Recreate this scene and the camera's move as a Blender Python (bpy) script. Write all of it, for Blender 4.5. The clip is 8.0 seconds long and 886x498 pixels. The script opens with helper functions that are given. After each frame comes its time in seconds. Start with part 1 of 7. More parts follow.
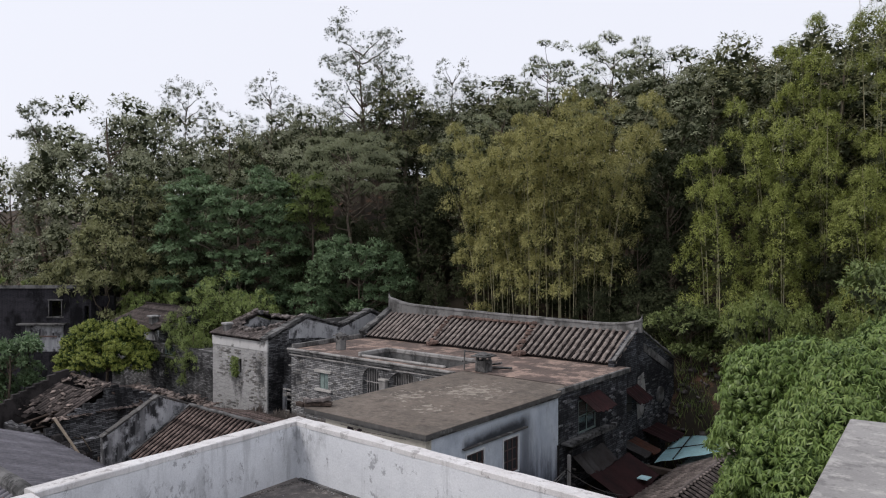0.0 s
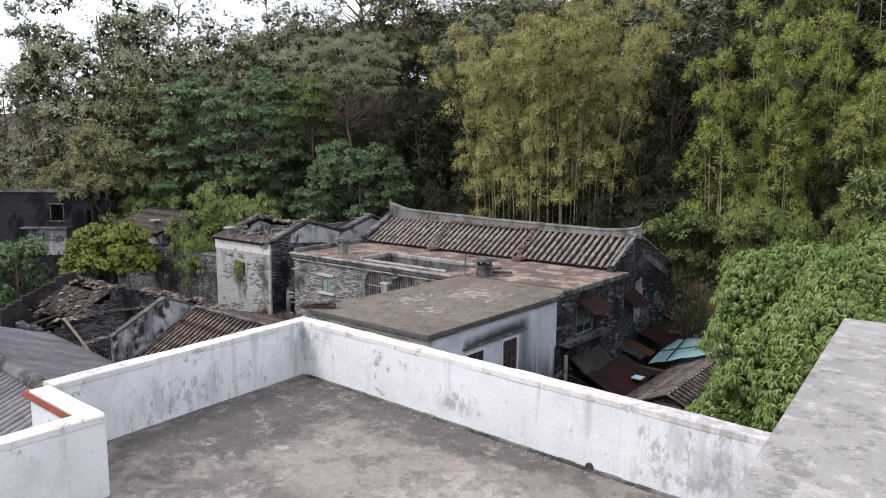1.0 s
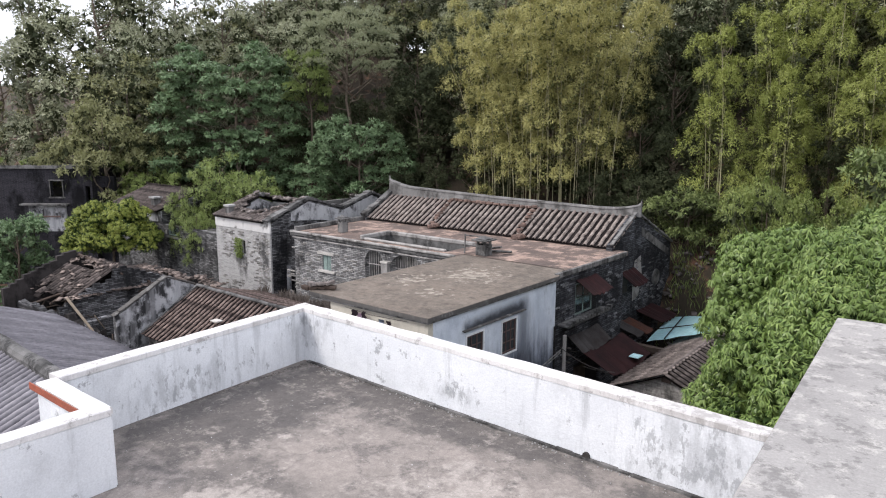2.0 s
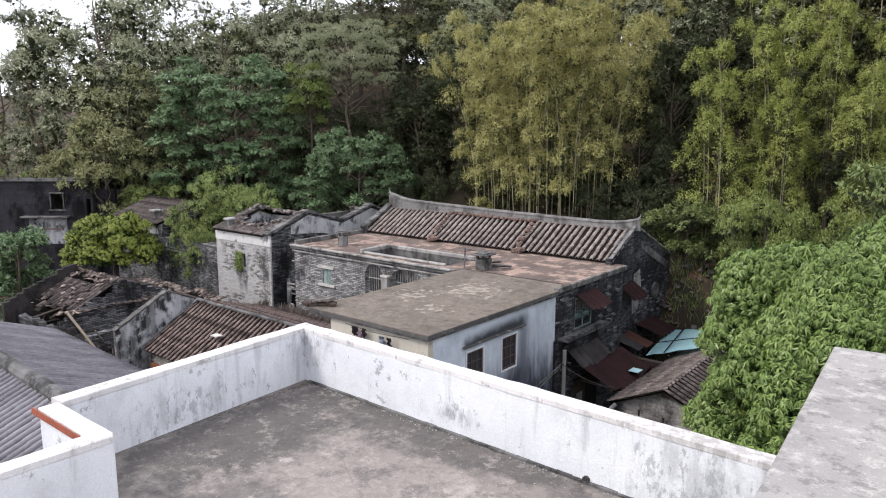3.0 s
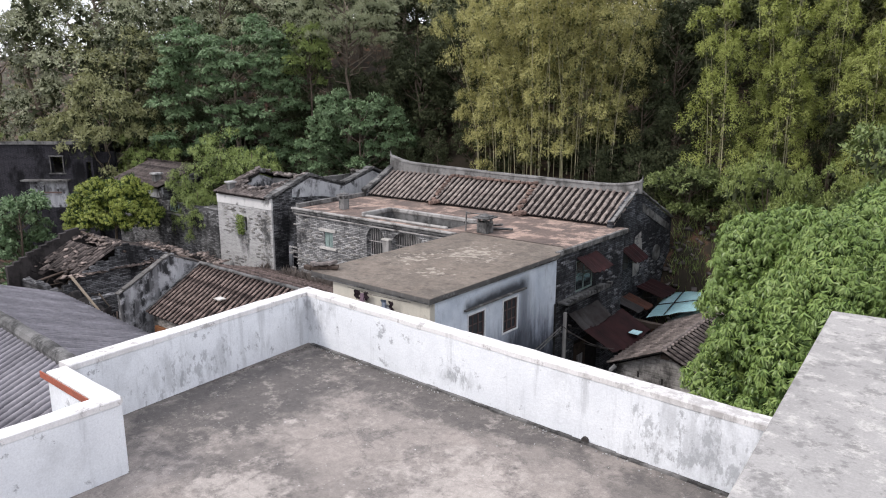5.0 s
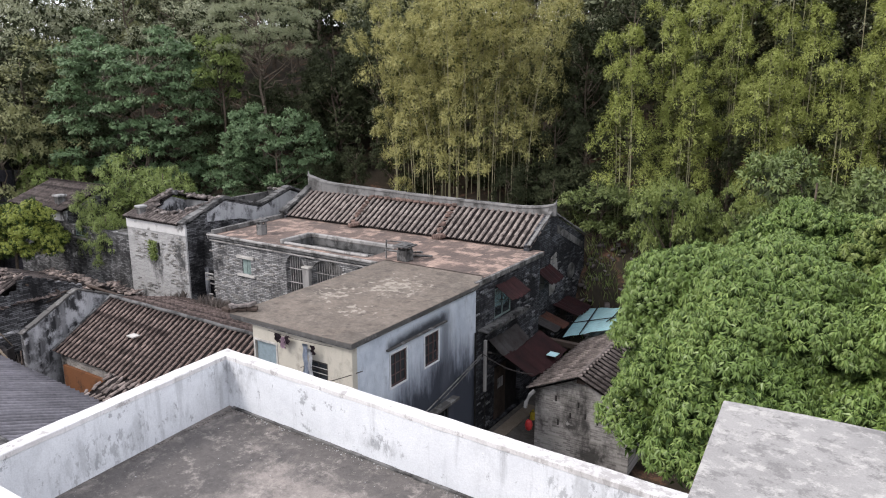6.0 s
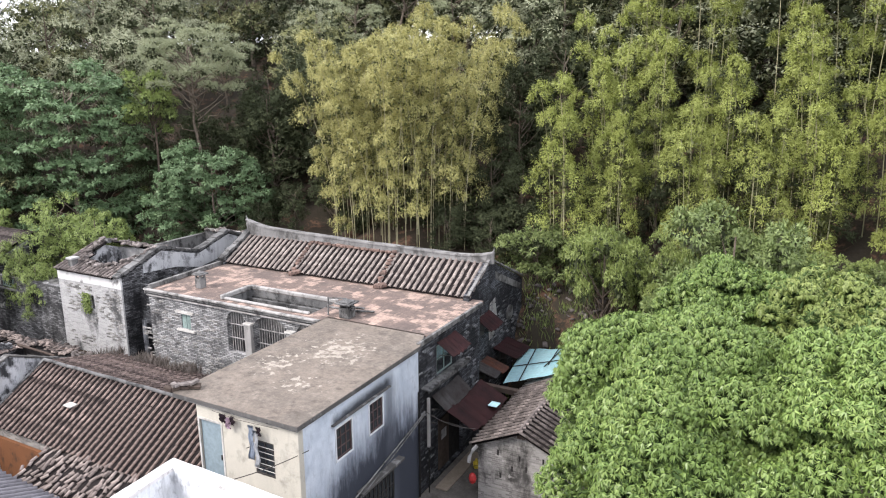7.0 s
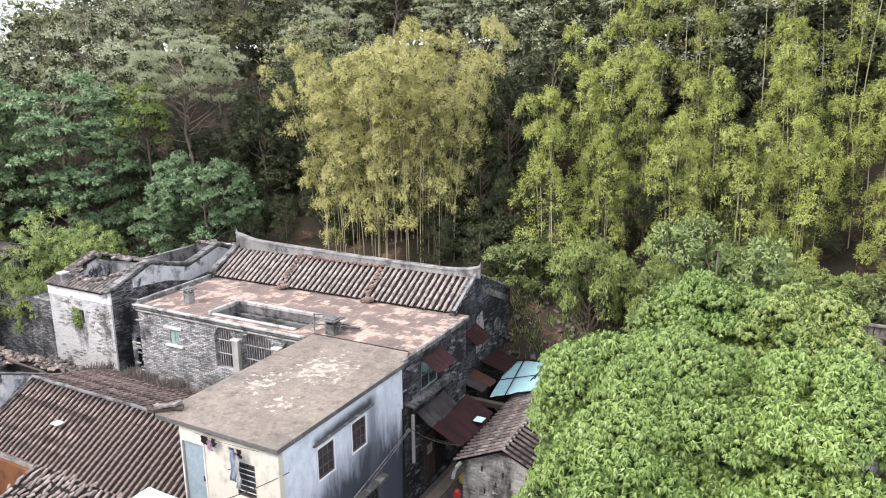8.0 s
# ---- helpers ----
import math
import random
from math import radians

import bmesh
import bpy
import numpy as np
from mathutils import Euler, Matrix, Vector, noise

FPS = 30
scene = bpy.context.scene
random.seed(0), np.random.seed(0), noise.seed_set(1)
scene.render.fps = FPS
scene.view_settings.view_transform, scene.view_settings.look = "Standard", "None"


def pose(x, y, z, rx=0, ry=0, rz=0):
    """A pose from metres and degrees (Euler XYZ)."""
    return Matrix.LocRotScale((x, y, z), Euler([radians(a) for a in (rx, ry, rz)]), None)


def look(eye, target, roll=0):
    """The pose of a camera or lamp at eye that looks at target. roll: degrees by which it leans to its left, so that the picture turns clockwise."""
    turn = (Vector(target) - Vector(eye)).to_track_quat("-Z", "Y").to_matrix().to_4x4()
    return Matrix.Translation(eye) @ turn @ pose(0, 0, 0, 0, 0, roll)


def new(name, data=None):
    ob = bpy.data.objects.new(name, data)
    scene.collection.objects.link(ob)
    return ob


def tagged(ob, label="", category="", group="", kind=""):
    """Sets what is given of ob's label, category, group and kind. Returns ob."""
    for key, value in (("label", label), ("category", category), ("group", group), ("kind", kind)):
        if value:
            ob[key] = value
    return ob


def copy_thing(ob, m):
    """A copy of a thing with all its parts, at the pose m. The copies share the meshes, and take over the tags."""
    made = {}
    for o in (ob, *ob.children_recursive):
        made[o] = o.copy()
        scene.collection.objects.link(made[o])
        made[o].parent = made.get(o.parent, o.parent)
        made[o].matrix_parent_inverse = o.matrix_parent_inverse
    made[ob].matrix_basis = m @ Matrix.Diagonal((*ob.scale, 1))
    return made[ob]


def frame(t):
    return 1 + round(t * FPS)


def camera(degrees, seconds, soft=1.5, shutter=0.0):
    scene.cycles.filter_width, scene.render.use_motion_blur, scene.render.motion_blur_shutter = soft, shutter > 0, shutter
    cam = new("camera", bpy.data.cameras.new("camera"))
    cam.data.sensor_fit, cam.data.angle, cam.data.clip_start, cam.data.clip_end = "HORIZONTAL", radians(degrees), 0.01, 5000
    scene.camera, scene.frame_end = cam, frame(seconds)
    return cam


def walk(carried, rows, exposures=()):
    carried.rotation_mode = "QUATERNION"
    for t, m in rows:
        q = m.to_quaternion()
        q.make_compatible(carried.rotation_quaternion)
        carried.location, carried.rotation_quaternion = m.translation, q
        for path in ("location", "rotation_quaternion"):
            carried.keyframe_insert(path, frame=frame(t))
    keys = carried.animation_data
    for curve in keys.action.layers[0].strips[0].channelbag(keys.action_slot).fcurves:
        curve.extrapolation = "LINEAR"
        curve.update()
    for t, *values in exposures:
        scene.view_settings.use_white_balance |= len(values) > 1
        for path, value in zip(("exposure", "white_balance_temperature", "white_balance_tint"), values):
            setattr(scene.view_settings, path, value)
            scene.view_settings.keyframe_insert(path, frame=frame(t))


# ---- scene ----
cam = camera(64.7, 8.0, 1.1)
PATH = [
    (0, (-1.768, 1.426, 10.94), (-3.035, 2.974, 10.931), 0.0),
    (0.5, (-1.778, 1.382, 10.893), (-3.043, 2.928, 10.795), 0.2),
    (1, (-1.786, 1.366, 10.875), (-3.041, 2.9, 10.601), 0.3),
    (2.5, (-1.752, 1.329, 11.401), (-2.997, 2.852, 11.042), 0.2),
    (3, (-1.749, 1.312, 11.457), (-2.996, 2.839, 11.124), 0.1),
    (3.5, (-1.75, 1.293, 11.454), (-2.999, 2.824, 11.143), 0.1),
    (4, (-1.753, 1.299, 11.436), (-2.998, 2.824, 11.084), 0.2),
    (5.3, (-1.725, 1.287, 11.588), (-2.948, 2.802, 11.13), 0.2),
    (5.5, (-1.723, 1.303, 11.779), (-2.898, 2.857, 11.324), 0.2),
    (6, (-1.723, 1.367, 12.822), (-2.777, 3.004, 12.365), -0.0),
    (6.5, (-1.698, 1.386, 14.028), (-2.643, 3.087, 13.566), -0.3),
    (7, (-1.688, 1.333, 15.071), (-2.595, 3.055, 14.61), -0.3),
    (7.5, (-1.613, 1.341, 15.729), (-2.521, 3.062, 15.266), -0.6),
    (7.6, (-1.603, 1.347, 15.735), (-2.511, 3.068, 15.272), -0.6),
    (7.8, (-1.45, 1.43, 15.727), (-2.358, 3.15, 15.265), -0.6),
    (8, (-1.131, 1.61, 15.716), (-2.04, 3.331, 15.255), -0.6),
]
EXPOSURES = [(0, -1.19), (0.5, -1.15), (1.0, -0.5), (2.5, -0.31), (4.0, -0.29), (5.5, -0.36), (6.0, -0.34), (6.5, -0.03), (7.0, 0.35), (7.5, 0.56), (8.0, 0.6)]
walk(cam, [(t, look(eye, target, roll)) for t, eye, target, roll in PATH], EXPOSURES)

# ---- sky and sun: hazy late afternoon, the sun behind thin cloud in the west ----
SUN_DIR = Vector((-0.42, -0.55, 0.72)).normalized()  # towards the sun
world = bpy.data.worlds.new("sky")
scene.world = world
world.use_nodes = True
wn, wl = world.node_tree.nodes, world.node_tree.links
wn.clear()
sky = wn.new("ShaderNodeTexSky")
sky.sky_type, sky.sun_disc = "NISHITA", False
sky.sun_elevation = math.asin(SUN_DIR.z)
sky.sun_rotation = math.atan2(SUN_DIR.x, SUN_DIR.y)
sky.dust_density, sky.air_density = 4.0, 1.0
veil = wn.new("ShaderNodeMix")
veil.data_type = "RGBA"
veil.inputs["Factor"].default_value = 0.75
veil.inputs["B"].default_value = (18.2, 18.4, 20.2, 1)
wl.new(sky.outputs[0], veil.inputs["A"])
wbg = wn.new("ShaderNodeBackground")
wbg.inputs["Strength"].default_value = 0.14
wl.new(veil.outputs["Result"], wbg.inputs["Color"])
wout = wn.new("ShaderNodeOutputWorld")
wl.new(wbg.outputs[0], wout.inputs["Surface"])
sun = new("sun", bpy.data.lights.new("sun", "SUN"))
sun.data.energy, sun.data.angle, sun.data.color = 2.8, radians(14), (1.0, 0.94, 0.90)
sun.matrix_world = look((0, 0, 60), Vector((0, 0, 60)) - SUN_DIR)


# ---- materials ----
def ramp(nt, src, stops):
    r = nt.nodes.new("ShaderNodeValToRGB")
    e = r.color_ramp.elements
    while len(e) < len(stops):
        e.new(0.5)
    for el, (p, c) in zip(e, stops):
        el.position = p
        el.color = (c, c, c, 1) if isinstance(c, (int, float)) else (*c, 1)
    nt.links.new(src, r.inputs[0])
    return r.outputs[0]


def tex_noise(nt, coord, scale, detail=5, rough=0.6, stretch=(1, 1, 1), shift=(0, 0, 0)):
    mp = nt.nodes.new("ShaderNodeMapping")
    mp.inputs["Scale"].default_value = stretch
    mp.inputs["Location"].default_value = shift
    nt.links.new(coord, mp.inputs[0])
    n = nt.nodes.new("ShaderNodeTexNoise")
    n.inputs["Scale"].default_value, n.inputs["Detail"].default_value, n.inputs["Roughness"].default_value = scale, detail, rough
    nt.links.new(mp.outputs[0], n.inputs["Vector"])
    return n.outputs["Fac"]


def mix(nt, fac, a, b, kind="MIX"):
    m = nt.nodes.new("ShaderNodeMix")
    m.data_type, m.blend_type = "RGBA", kind
    for sock, v in (("Factor", fac), ("A", a), ("B", b)):
        s = [i for i in m.inputs if i.name == sock and i.enabled][0]
        if isinstance(v, (int, float)):
            s.default_value = v
        elif isinstance(v, tuple):
            s.default_value = (*v, 1)
        else:
            nt.links.new(v, s)
    return [o for o in m.outputs if o.enabled][0]


def start(name, rough=0.8, metal=0.0):
    m = bpy.data.materials.new(name)
    m.use_nodes = True
    nt = m.node_tree
    b = nt.nodes["Principled BSDF"]
    b.inputs["Roughness"].default_value, b.inputs["Metallic"].default_value = rough, metal
    b.inputs["Specular IOR Level"].default_value = 0.15 if rough > 0.6 else 0.3
    tc = nt.nodes.new("ShaderNodeTexCoord")
    return m, nt, b, tc.outputs["Object"]


def bump(nt, b, src, strength=0.4, dist=0.02):
    n = nt.nodes.new("ShaderNodeBump")
    n.inputs["Strength"].default_value, n.inputs["Distance"].default_value = strength, dist
    nt.links.new(src, n.inputs["Height"])
    nt.links.new(n.outputs[0], b.inputs["Normal"])


def blot(nt, co, centre, radii, noise_scale=1.5, ragged=0.9, grain=(1, 1, 1)):
    """A ragged patch: 1 at its centre, falling to 0 about the given radii, its edge broken up by noise."""
    mp = nt.nodes.new("ShaderNodeMapping")
    mp.inputs["Scale"].default_value = [1 / r for r in radii]
    mp.inputs["Location"].default_value = [-c / r for c, r in zip(centre, radii)]
    nt.links.new(co, mp.inputs[0])
    g = nt.nodes.new("ShaderNodeTexGradient")
    g.gradient_type = "SPHERICAL"
    nt.links.new(mp.outputs[0], g.inputs[0])
    m = nt.nodes.new("ShaderNodeMath")
    m.operation = "MULTIPLY_ADD"
    nt.links.new(tex_noise(nt, co, noise_scale, 8, 0.7, grain, (6, 3, 2)), m.inputs[0])
    m.inputs[1].default_value = ragged
    m.inputs[2].default_value = -0.5 * ragged
    a = nt.nodes.new("ShaderNodeMath")
    nt.links.new(g.outputs["Fac"], a.inputs[0])
    nt.links.new(m.outputs[0], a.inputs[1])
    return a.outputs[0]


def maths(nt, op, *args):
    """One math node: sockets and numbers in, its value out."""
    n = nt.nodes.new("ShaderNodeMath")
    n.operation = op
    for i, a in enumerate(args):
        if isinstance(a, (int, float)):
            n.inputs[i].default_value = a
        else:
            nt.links.new(a, n.inputs[i])
    return n.outputs[0]


def rise(nt, value, lo, hi, top=1.0):
    """A soft step from 0 at lo to top at hi."""
    n = nt.nodes.new("ShaderNodeMapRange")
    n.interpolation_type = "SMOOTHSTEP"
    nt.links.new(value, n.inputs["Value"])
    n.inputs["From Min"].default_value, n.inputs["From Max"].default_value, n.inputs["To Max"].default_value = lo, hi, top
    return n.outputs["Result"]


def plaster(name, base, second, stain, lo=0.5, hi=0.62, big=0.6, streak=1.2, rough=0.85, grain=0.05):
    """Weathered plaster: two base tones, patchy stains and long rain streaks."""
    m, nt, b, co = start(name, rough)
    tone = ramp(nt, tex_noise(nt, co, big, 6), [(0.35, 0.0), (0.68, 1.0)])
    col = mix(nt, tone, base, second)
    blot = ramp(nt, tex_noise(nt, co, 1.7, 8, 0.68, (1, 1, 0.75), (3, 7, 1)), [(lo, 0.0), (hi, 1.0)])
    run = ramp(nt, tex_noise(nt, co, streak, 6, 0.62, (2.2, 2.2, 0.22), (9, 2, 4)), [(lo, 0.0), (hi + 0.1, 0.8)])
    col = mix(nt, blot, col, stain)
    col = mix(nt, run, col, mix(nt, 0.45, stain, base))
    fine = ramp(nt, tex_noise(nt, co, 38, 4, 0.7), [(0.3, 1 - grain * 4), (0.7, 1.0)])
    col = mix(nt, 1.0, col, fine, "MULTIPLY")
    nt.links.new(col, b.inputs["Base Color"])
    bump(nt, b, tex_noise(nt, co, 14, 8, 0.7), 0.35, 0.03)
    return m


def flaked(name, base, second, stain, worn=0.55, patches=()):
    """Whitewash with soft grey clouds, small flakes off the skin and thin runs of dirt."""
    m, nt, b, co = start(name, 0.85)
    col = mix(nt, ramp(nt, tex_noise(nt, co, 0.9, 8, 0.7), [(0.38, 0.0), (0.66, 1.0)]), base, second)
    col = mix(nt, ramp(nt, tex_noise(nt, co, 1.1, 10, 0.72, (1, 1, 0.8), (3, 7, 1)), [(worn - 0.03, 0.0), (worn + 0.12, 0.6)]), col, mix(nt, 0.5, stain, base))
    col = mix(nt, ramp(nt, tex_noise(nt, co, 3.4, 10, 0.74, (1, 1, 0.8), (1, 4, 8)), [(worn + 0.03, 0.0), (worn + 0.07, 0.75)]), col, stain)
    col = mix(nt, ramp(nt, tex_noise(nt, co, 1.6, 8, 0.68, (3.2, 3.2, 0.25), (9, 2, 4)), [(worn - 0.01, 0.0), (worn + 0.16, 0.55)]), col, stain)
    for centre, radii in patches:
        col = mix(nt, ramp(nt, blot(nt, co, centre, radii, 4.2, 2.6, (1, 1, 0.3)), [(0.55, 0.0), (1.2, 0.6)]), col, mix(nt, 0.25, stain, base))
        col = mix(nt, ramp(nt, blot(nt, co, centre, radii, 8.0, 3.2, (1, 1, 0.45)), [(0.8, 0.0), (1.1, 0.6)]), col, stain)
    col = mix(nt, 1.0, col, ramp(nt, tex_noise(nt, co, 38, 4, 0.7), [(0.3, 0.82), (0.7, 1.0)]), "MULTIPLY")
    nt.links.new(col, b.inputs["Base Color"])
    bump(nt, b, tex_noise(nt, co, 14, 8, 0.7), 0.35, 0.03)
    return m


def concrete(name, base, second, third, scale=0.5, spots=0.6, pale=0.0, pale_col=(0.5, 0.47, 0.43), specks=0.0):
    """Old screed: large dark and light areas, mottling, patches of a paler skin, fine grit."""
    m, nt, b, co = start(name, 0.9)
    col = mix(nt, ramp(nt, tex_noise(nt, co, scale, 10, 0.72), [(0.41, 0.0), (0.58, 1.0)]), base, second)
    col = mix(nt, ramp(nt, tex_noise(nt, co, scale * 3.1, 10, 0.75, (1, 1, 1), (5, 1, 0)), [(spots, 0.0), (spots + 0.1, 0.85)]), col, third)
    if pale:
        col = mix(nt, ramp(nt, tex_noise(nt, co, scale * 2.2, 10, 0.78, (1, 1, 1), (1, 8, 3)), [(pale, 0.0), (pale + 0.05, 0.85)]), col, pale_col)
    col = mix(nt, 1.0, col, ramp(nt, tex_noise(nt, co, 7, 8, 0.8, (1, 1, 1), (4, 4, 4)), [(0.3, 0.62), (0.66, 1.12)]), "MULTIPLY")
    col = mix(nt, 1.0, col, ramp(nt, tex_noise(nt, co, 45, 4, 0.75), [(0.3, 0.78), (0.68, 1.06)]), "MULTIPLY")
    if specks:
        col = mix(nt, ramp(nt, tex_noise(nt, co, 26, 3, 0.5, (1, 1, 1), (2, 9, 0)), [(specks, 0.0), (specks + 0.03, 1.0)]), col, (0.62, 0.62, 0.64))
    nt.links.new(col, b.inputs["Base Color"])
    bump(nt, b, tex_noise(nt, co, 20, 8, 0.7), 0.4, 0.02)
    return m


def brickwork(name, c1, c2, mortar, soot, across, lo=0.46, hi=0.62, plaster_col=None, keep=0.6, smear=0.6):
    """Old grey brick in courses; across: the wall's own axis, 'x' or 'y'."""
    m, nt, b, co = start(name, 0.92)
    sep = nt.nodes.new("ShaderNodeSeparateXYZ")
    nt.links.new(co, sep.inputs[0])
    cmb = nt.nodes.new("ShaderNodeCombineXYZ")
    nt.links.new(sep.outputs[0 if across == "x" else 1], cmb.inputs[0])
    nt.links.new(sep.outputs[2], cmb.inputs[1])
    br = nt.nodes.new("ShaderNodeTexBrick")
    br.inputs["Scale"].default_value = 1.0
    for k, v in (("Brick Width", 0.27), ("Row Height", 0.075), ("Mortar Size", 0.009), ("Mortar Smooth", 0.3), ("Bias", -0.1)):
        br.inputs[k].default_value = v
    for k, v in (("Color1", c1), ("Color2", c2), ("Mortar", mortar)):
        br.inputs[k].default_value = (*v, 1)
    wob = nt.nodes.new("ShaderNodeVectorMath")
    wob.operation = "MULTIPLY_ADD"
    nz = nt.nodes.new("ShaderNodeTexNoise")
    nz.inputs["Scale"].default_value = 5
    nt.links.new(co, nz.inputs["Vector"])
    nt.links.new(nz.outputs["Color"], wob.inputs[0])
    wob.inputs[1].default_value = (0.05, 0.025, 0)
    nt.links.new(cmb.outputs[0], wob.inputs[2])
    nt.links.new(wob.outputs[0], br.inputs["Vector"])
    col = br.outputs["Color"]
    col = mix(nt, ramp(nt, tex_noise(nt, co, 9, 6, 0.7), [(0.35, 0.0), (0.7, smear)]), col, mortar)
    sootf = ramp(nt, tex_noise(nt, co, 0.9, 8, 0.66, (1, 1, 0.6), (2, 2, 2)), [(lo, 0.0), (hi, 0.9)])
    col = mix(nt, sootf, col, soot)
    if plaster_col:
        pf = ramp(nt, tex_noise(nt, co, 0.8, 8, 0.7, (1, 1, 1), (8, 3, 6)), [(keep, 0.0), (keep + 0.03, 1.0)])
        col = mix(nt, pf, col, plaster_col)
    nt.links.new(col, b.inputs["Base Color"])
    h = mix(nt, 0.5, br.outputs["Fac"], tex_noise(nt, co, 16, 6, 0.7))
    n = nt.nodes.new("ShaderNodeBump")
    n.invert = True
    n.inputs["Strength"].default_value, n.inputs["Distance"].default_value = 0.9, 0.05
    nt.links.new(h, n.inputs["Height"])
    nt.links.new(n.outputs[0], b.inputs["Normal"])
    return m


def varied(name, c1, c2, rough=0.85, metal=0.0, scale=3.0, stain=None, by="object", relief=0.3):
    """A colour that differs from piece to piece, with grain and stains of its own."""
    m, nt, b, co = start(name, rough, metal)
    if by == "island":
        g = nt.nodes.new("ShaderNodeNewGeometry")
        rnd = g.outputs["Random Per Island"]
    else:
        rnd = nt.nodes.new("ShaderNodeObjectInfo").outputs["Random"]
    col = mix(nt, rnd, c1, c2)
    col = mix(nt, ramp(nt, tex_noise(nt, co, scale, 6, 0.68), [(0.4, 0.0), (0.68, 0.85)]), col, stain or tuple(v * 0.55 for v in c1))
    col = mix(nt, 1.0, col, ramp(nt, tex_noise(nt, co, scale * 9, 5, 0.7), [(0.3, 0.75), (0.7, 1.08)]), "MULTIPLY")
    nt.links.new(col, b.inputs["Base Color"])
    bump(nt, b, tex_noise(nt, co, scale * 7, 6, 0.7), relief, 0.02)
    return m


def leafy(name, c1, c2, c3, translucent=0.3, rough=0.5):
    """Leaves: every leaf and every plant a little different, light through them."""
    m, nt, b, co = start(name, rough)
    g = nt.nodes.new("ShaderNodeNewGeometry")
    oi = nt.nodes.new("ShaderNodeObjectInfo")
    col = mix(nt, g.outputs["Random Per Island"], c1, c2)
    col = mix(nt, ramp(nt, tex_noise(nt, co, 0.45, 4, 0.6), [(0.42, 0.0), (0.66, 0.8)]), col, c3)
    hsv = nt.nodes.new("ShaderNodeHueSaturation")
    mr = nt.nodes.new("ShaderNodeMapRange")
    mr.inputs["To Min"].default_value, mr.inputs["To Max"].default_value = 0.9, 1.1
    nt.links.new(oi.outputs["Random"], mr.inputs["Value"])
    nt.links.new(mr.outputs[0], hsv.inputs["Value"])
    nt.links.new(col, hsv.inputs["Color"])
    nt.links.new(hsv.outputs[0], b.inputs["Base Color"])
    tr = nt.nodes.new("ShaderNodeBsdfTranslucent")
    nt.links.new(hsv.outputs[0], tr.inputs["Color"])
    ms = nt.nodes.new("ShaderNodeMixShader")
    ms.inputs[0].default_value = translucent
    nt.links.new(b.outputs[0], ms.inputs[1])
    nt.links.new(tr.outputs[0], ms.inputs[2])
    nt.links.new(ms.outputs[0], nt.nodes["Material Output"].inputs["Surface"])
    return m


def glass_pane(name):
    m, nt, b, co = start(name, 0.12)
    b.inputs["Base Color"].default_value = (0.03, 0.035, 0.04, 1)
    b.inputs["Specular IOR Level"].default_value = 0.6
    return m


M_WHITE = flaked("whitewash", (0.775, 0.795, 0.82), (0.67, 0.69, 0.72), (0.30, 0.31, 0.325), 0.56, [((-4.3, 9.8, 7.0), (2.6, 2.0, 1.6)), ((-12.2, 10.0, 7.2), (1.1, 1.4, 0.9)), ((-12.1, 7.6, 6.8), (1.0, 3.2, 0.9)), ((-8.6, 9.9, 6.8), (1.3, 1.0, 0.4))])
M_COPING = flaked("coping_plaster", (0.76, 0.75, 0.75), (0.62, 0.60, 0.59), (0.33, 0.315, 0.305), 0.54, [((-4.3, 9.9, 7.5), (3.2, 2.0, 1.0))])


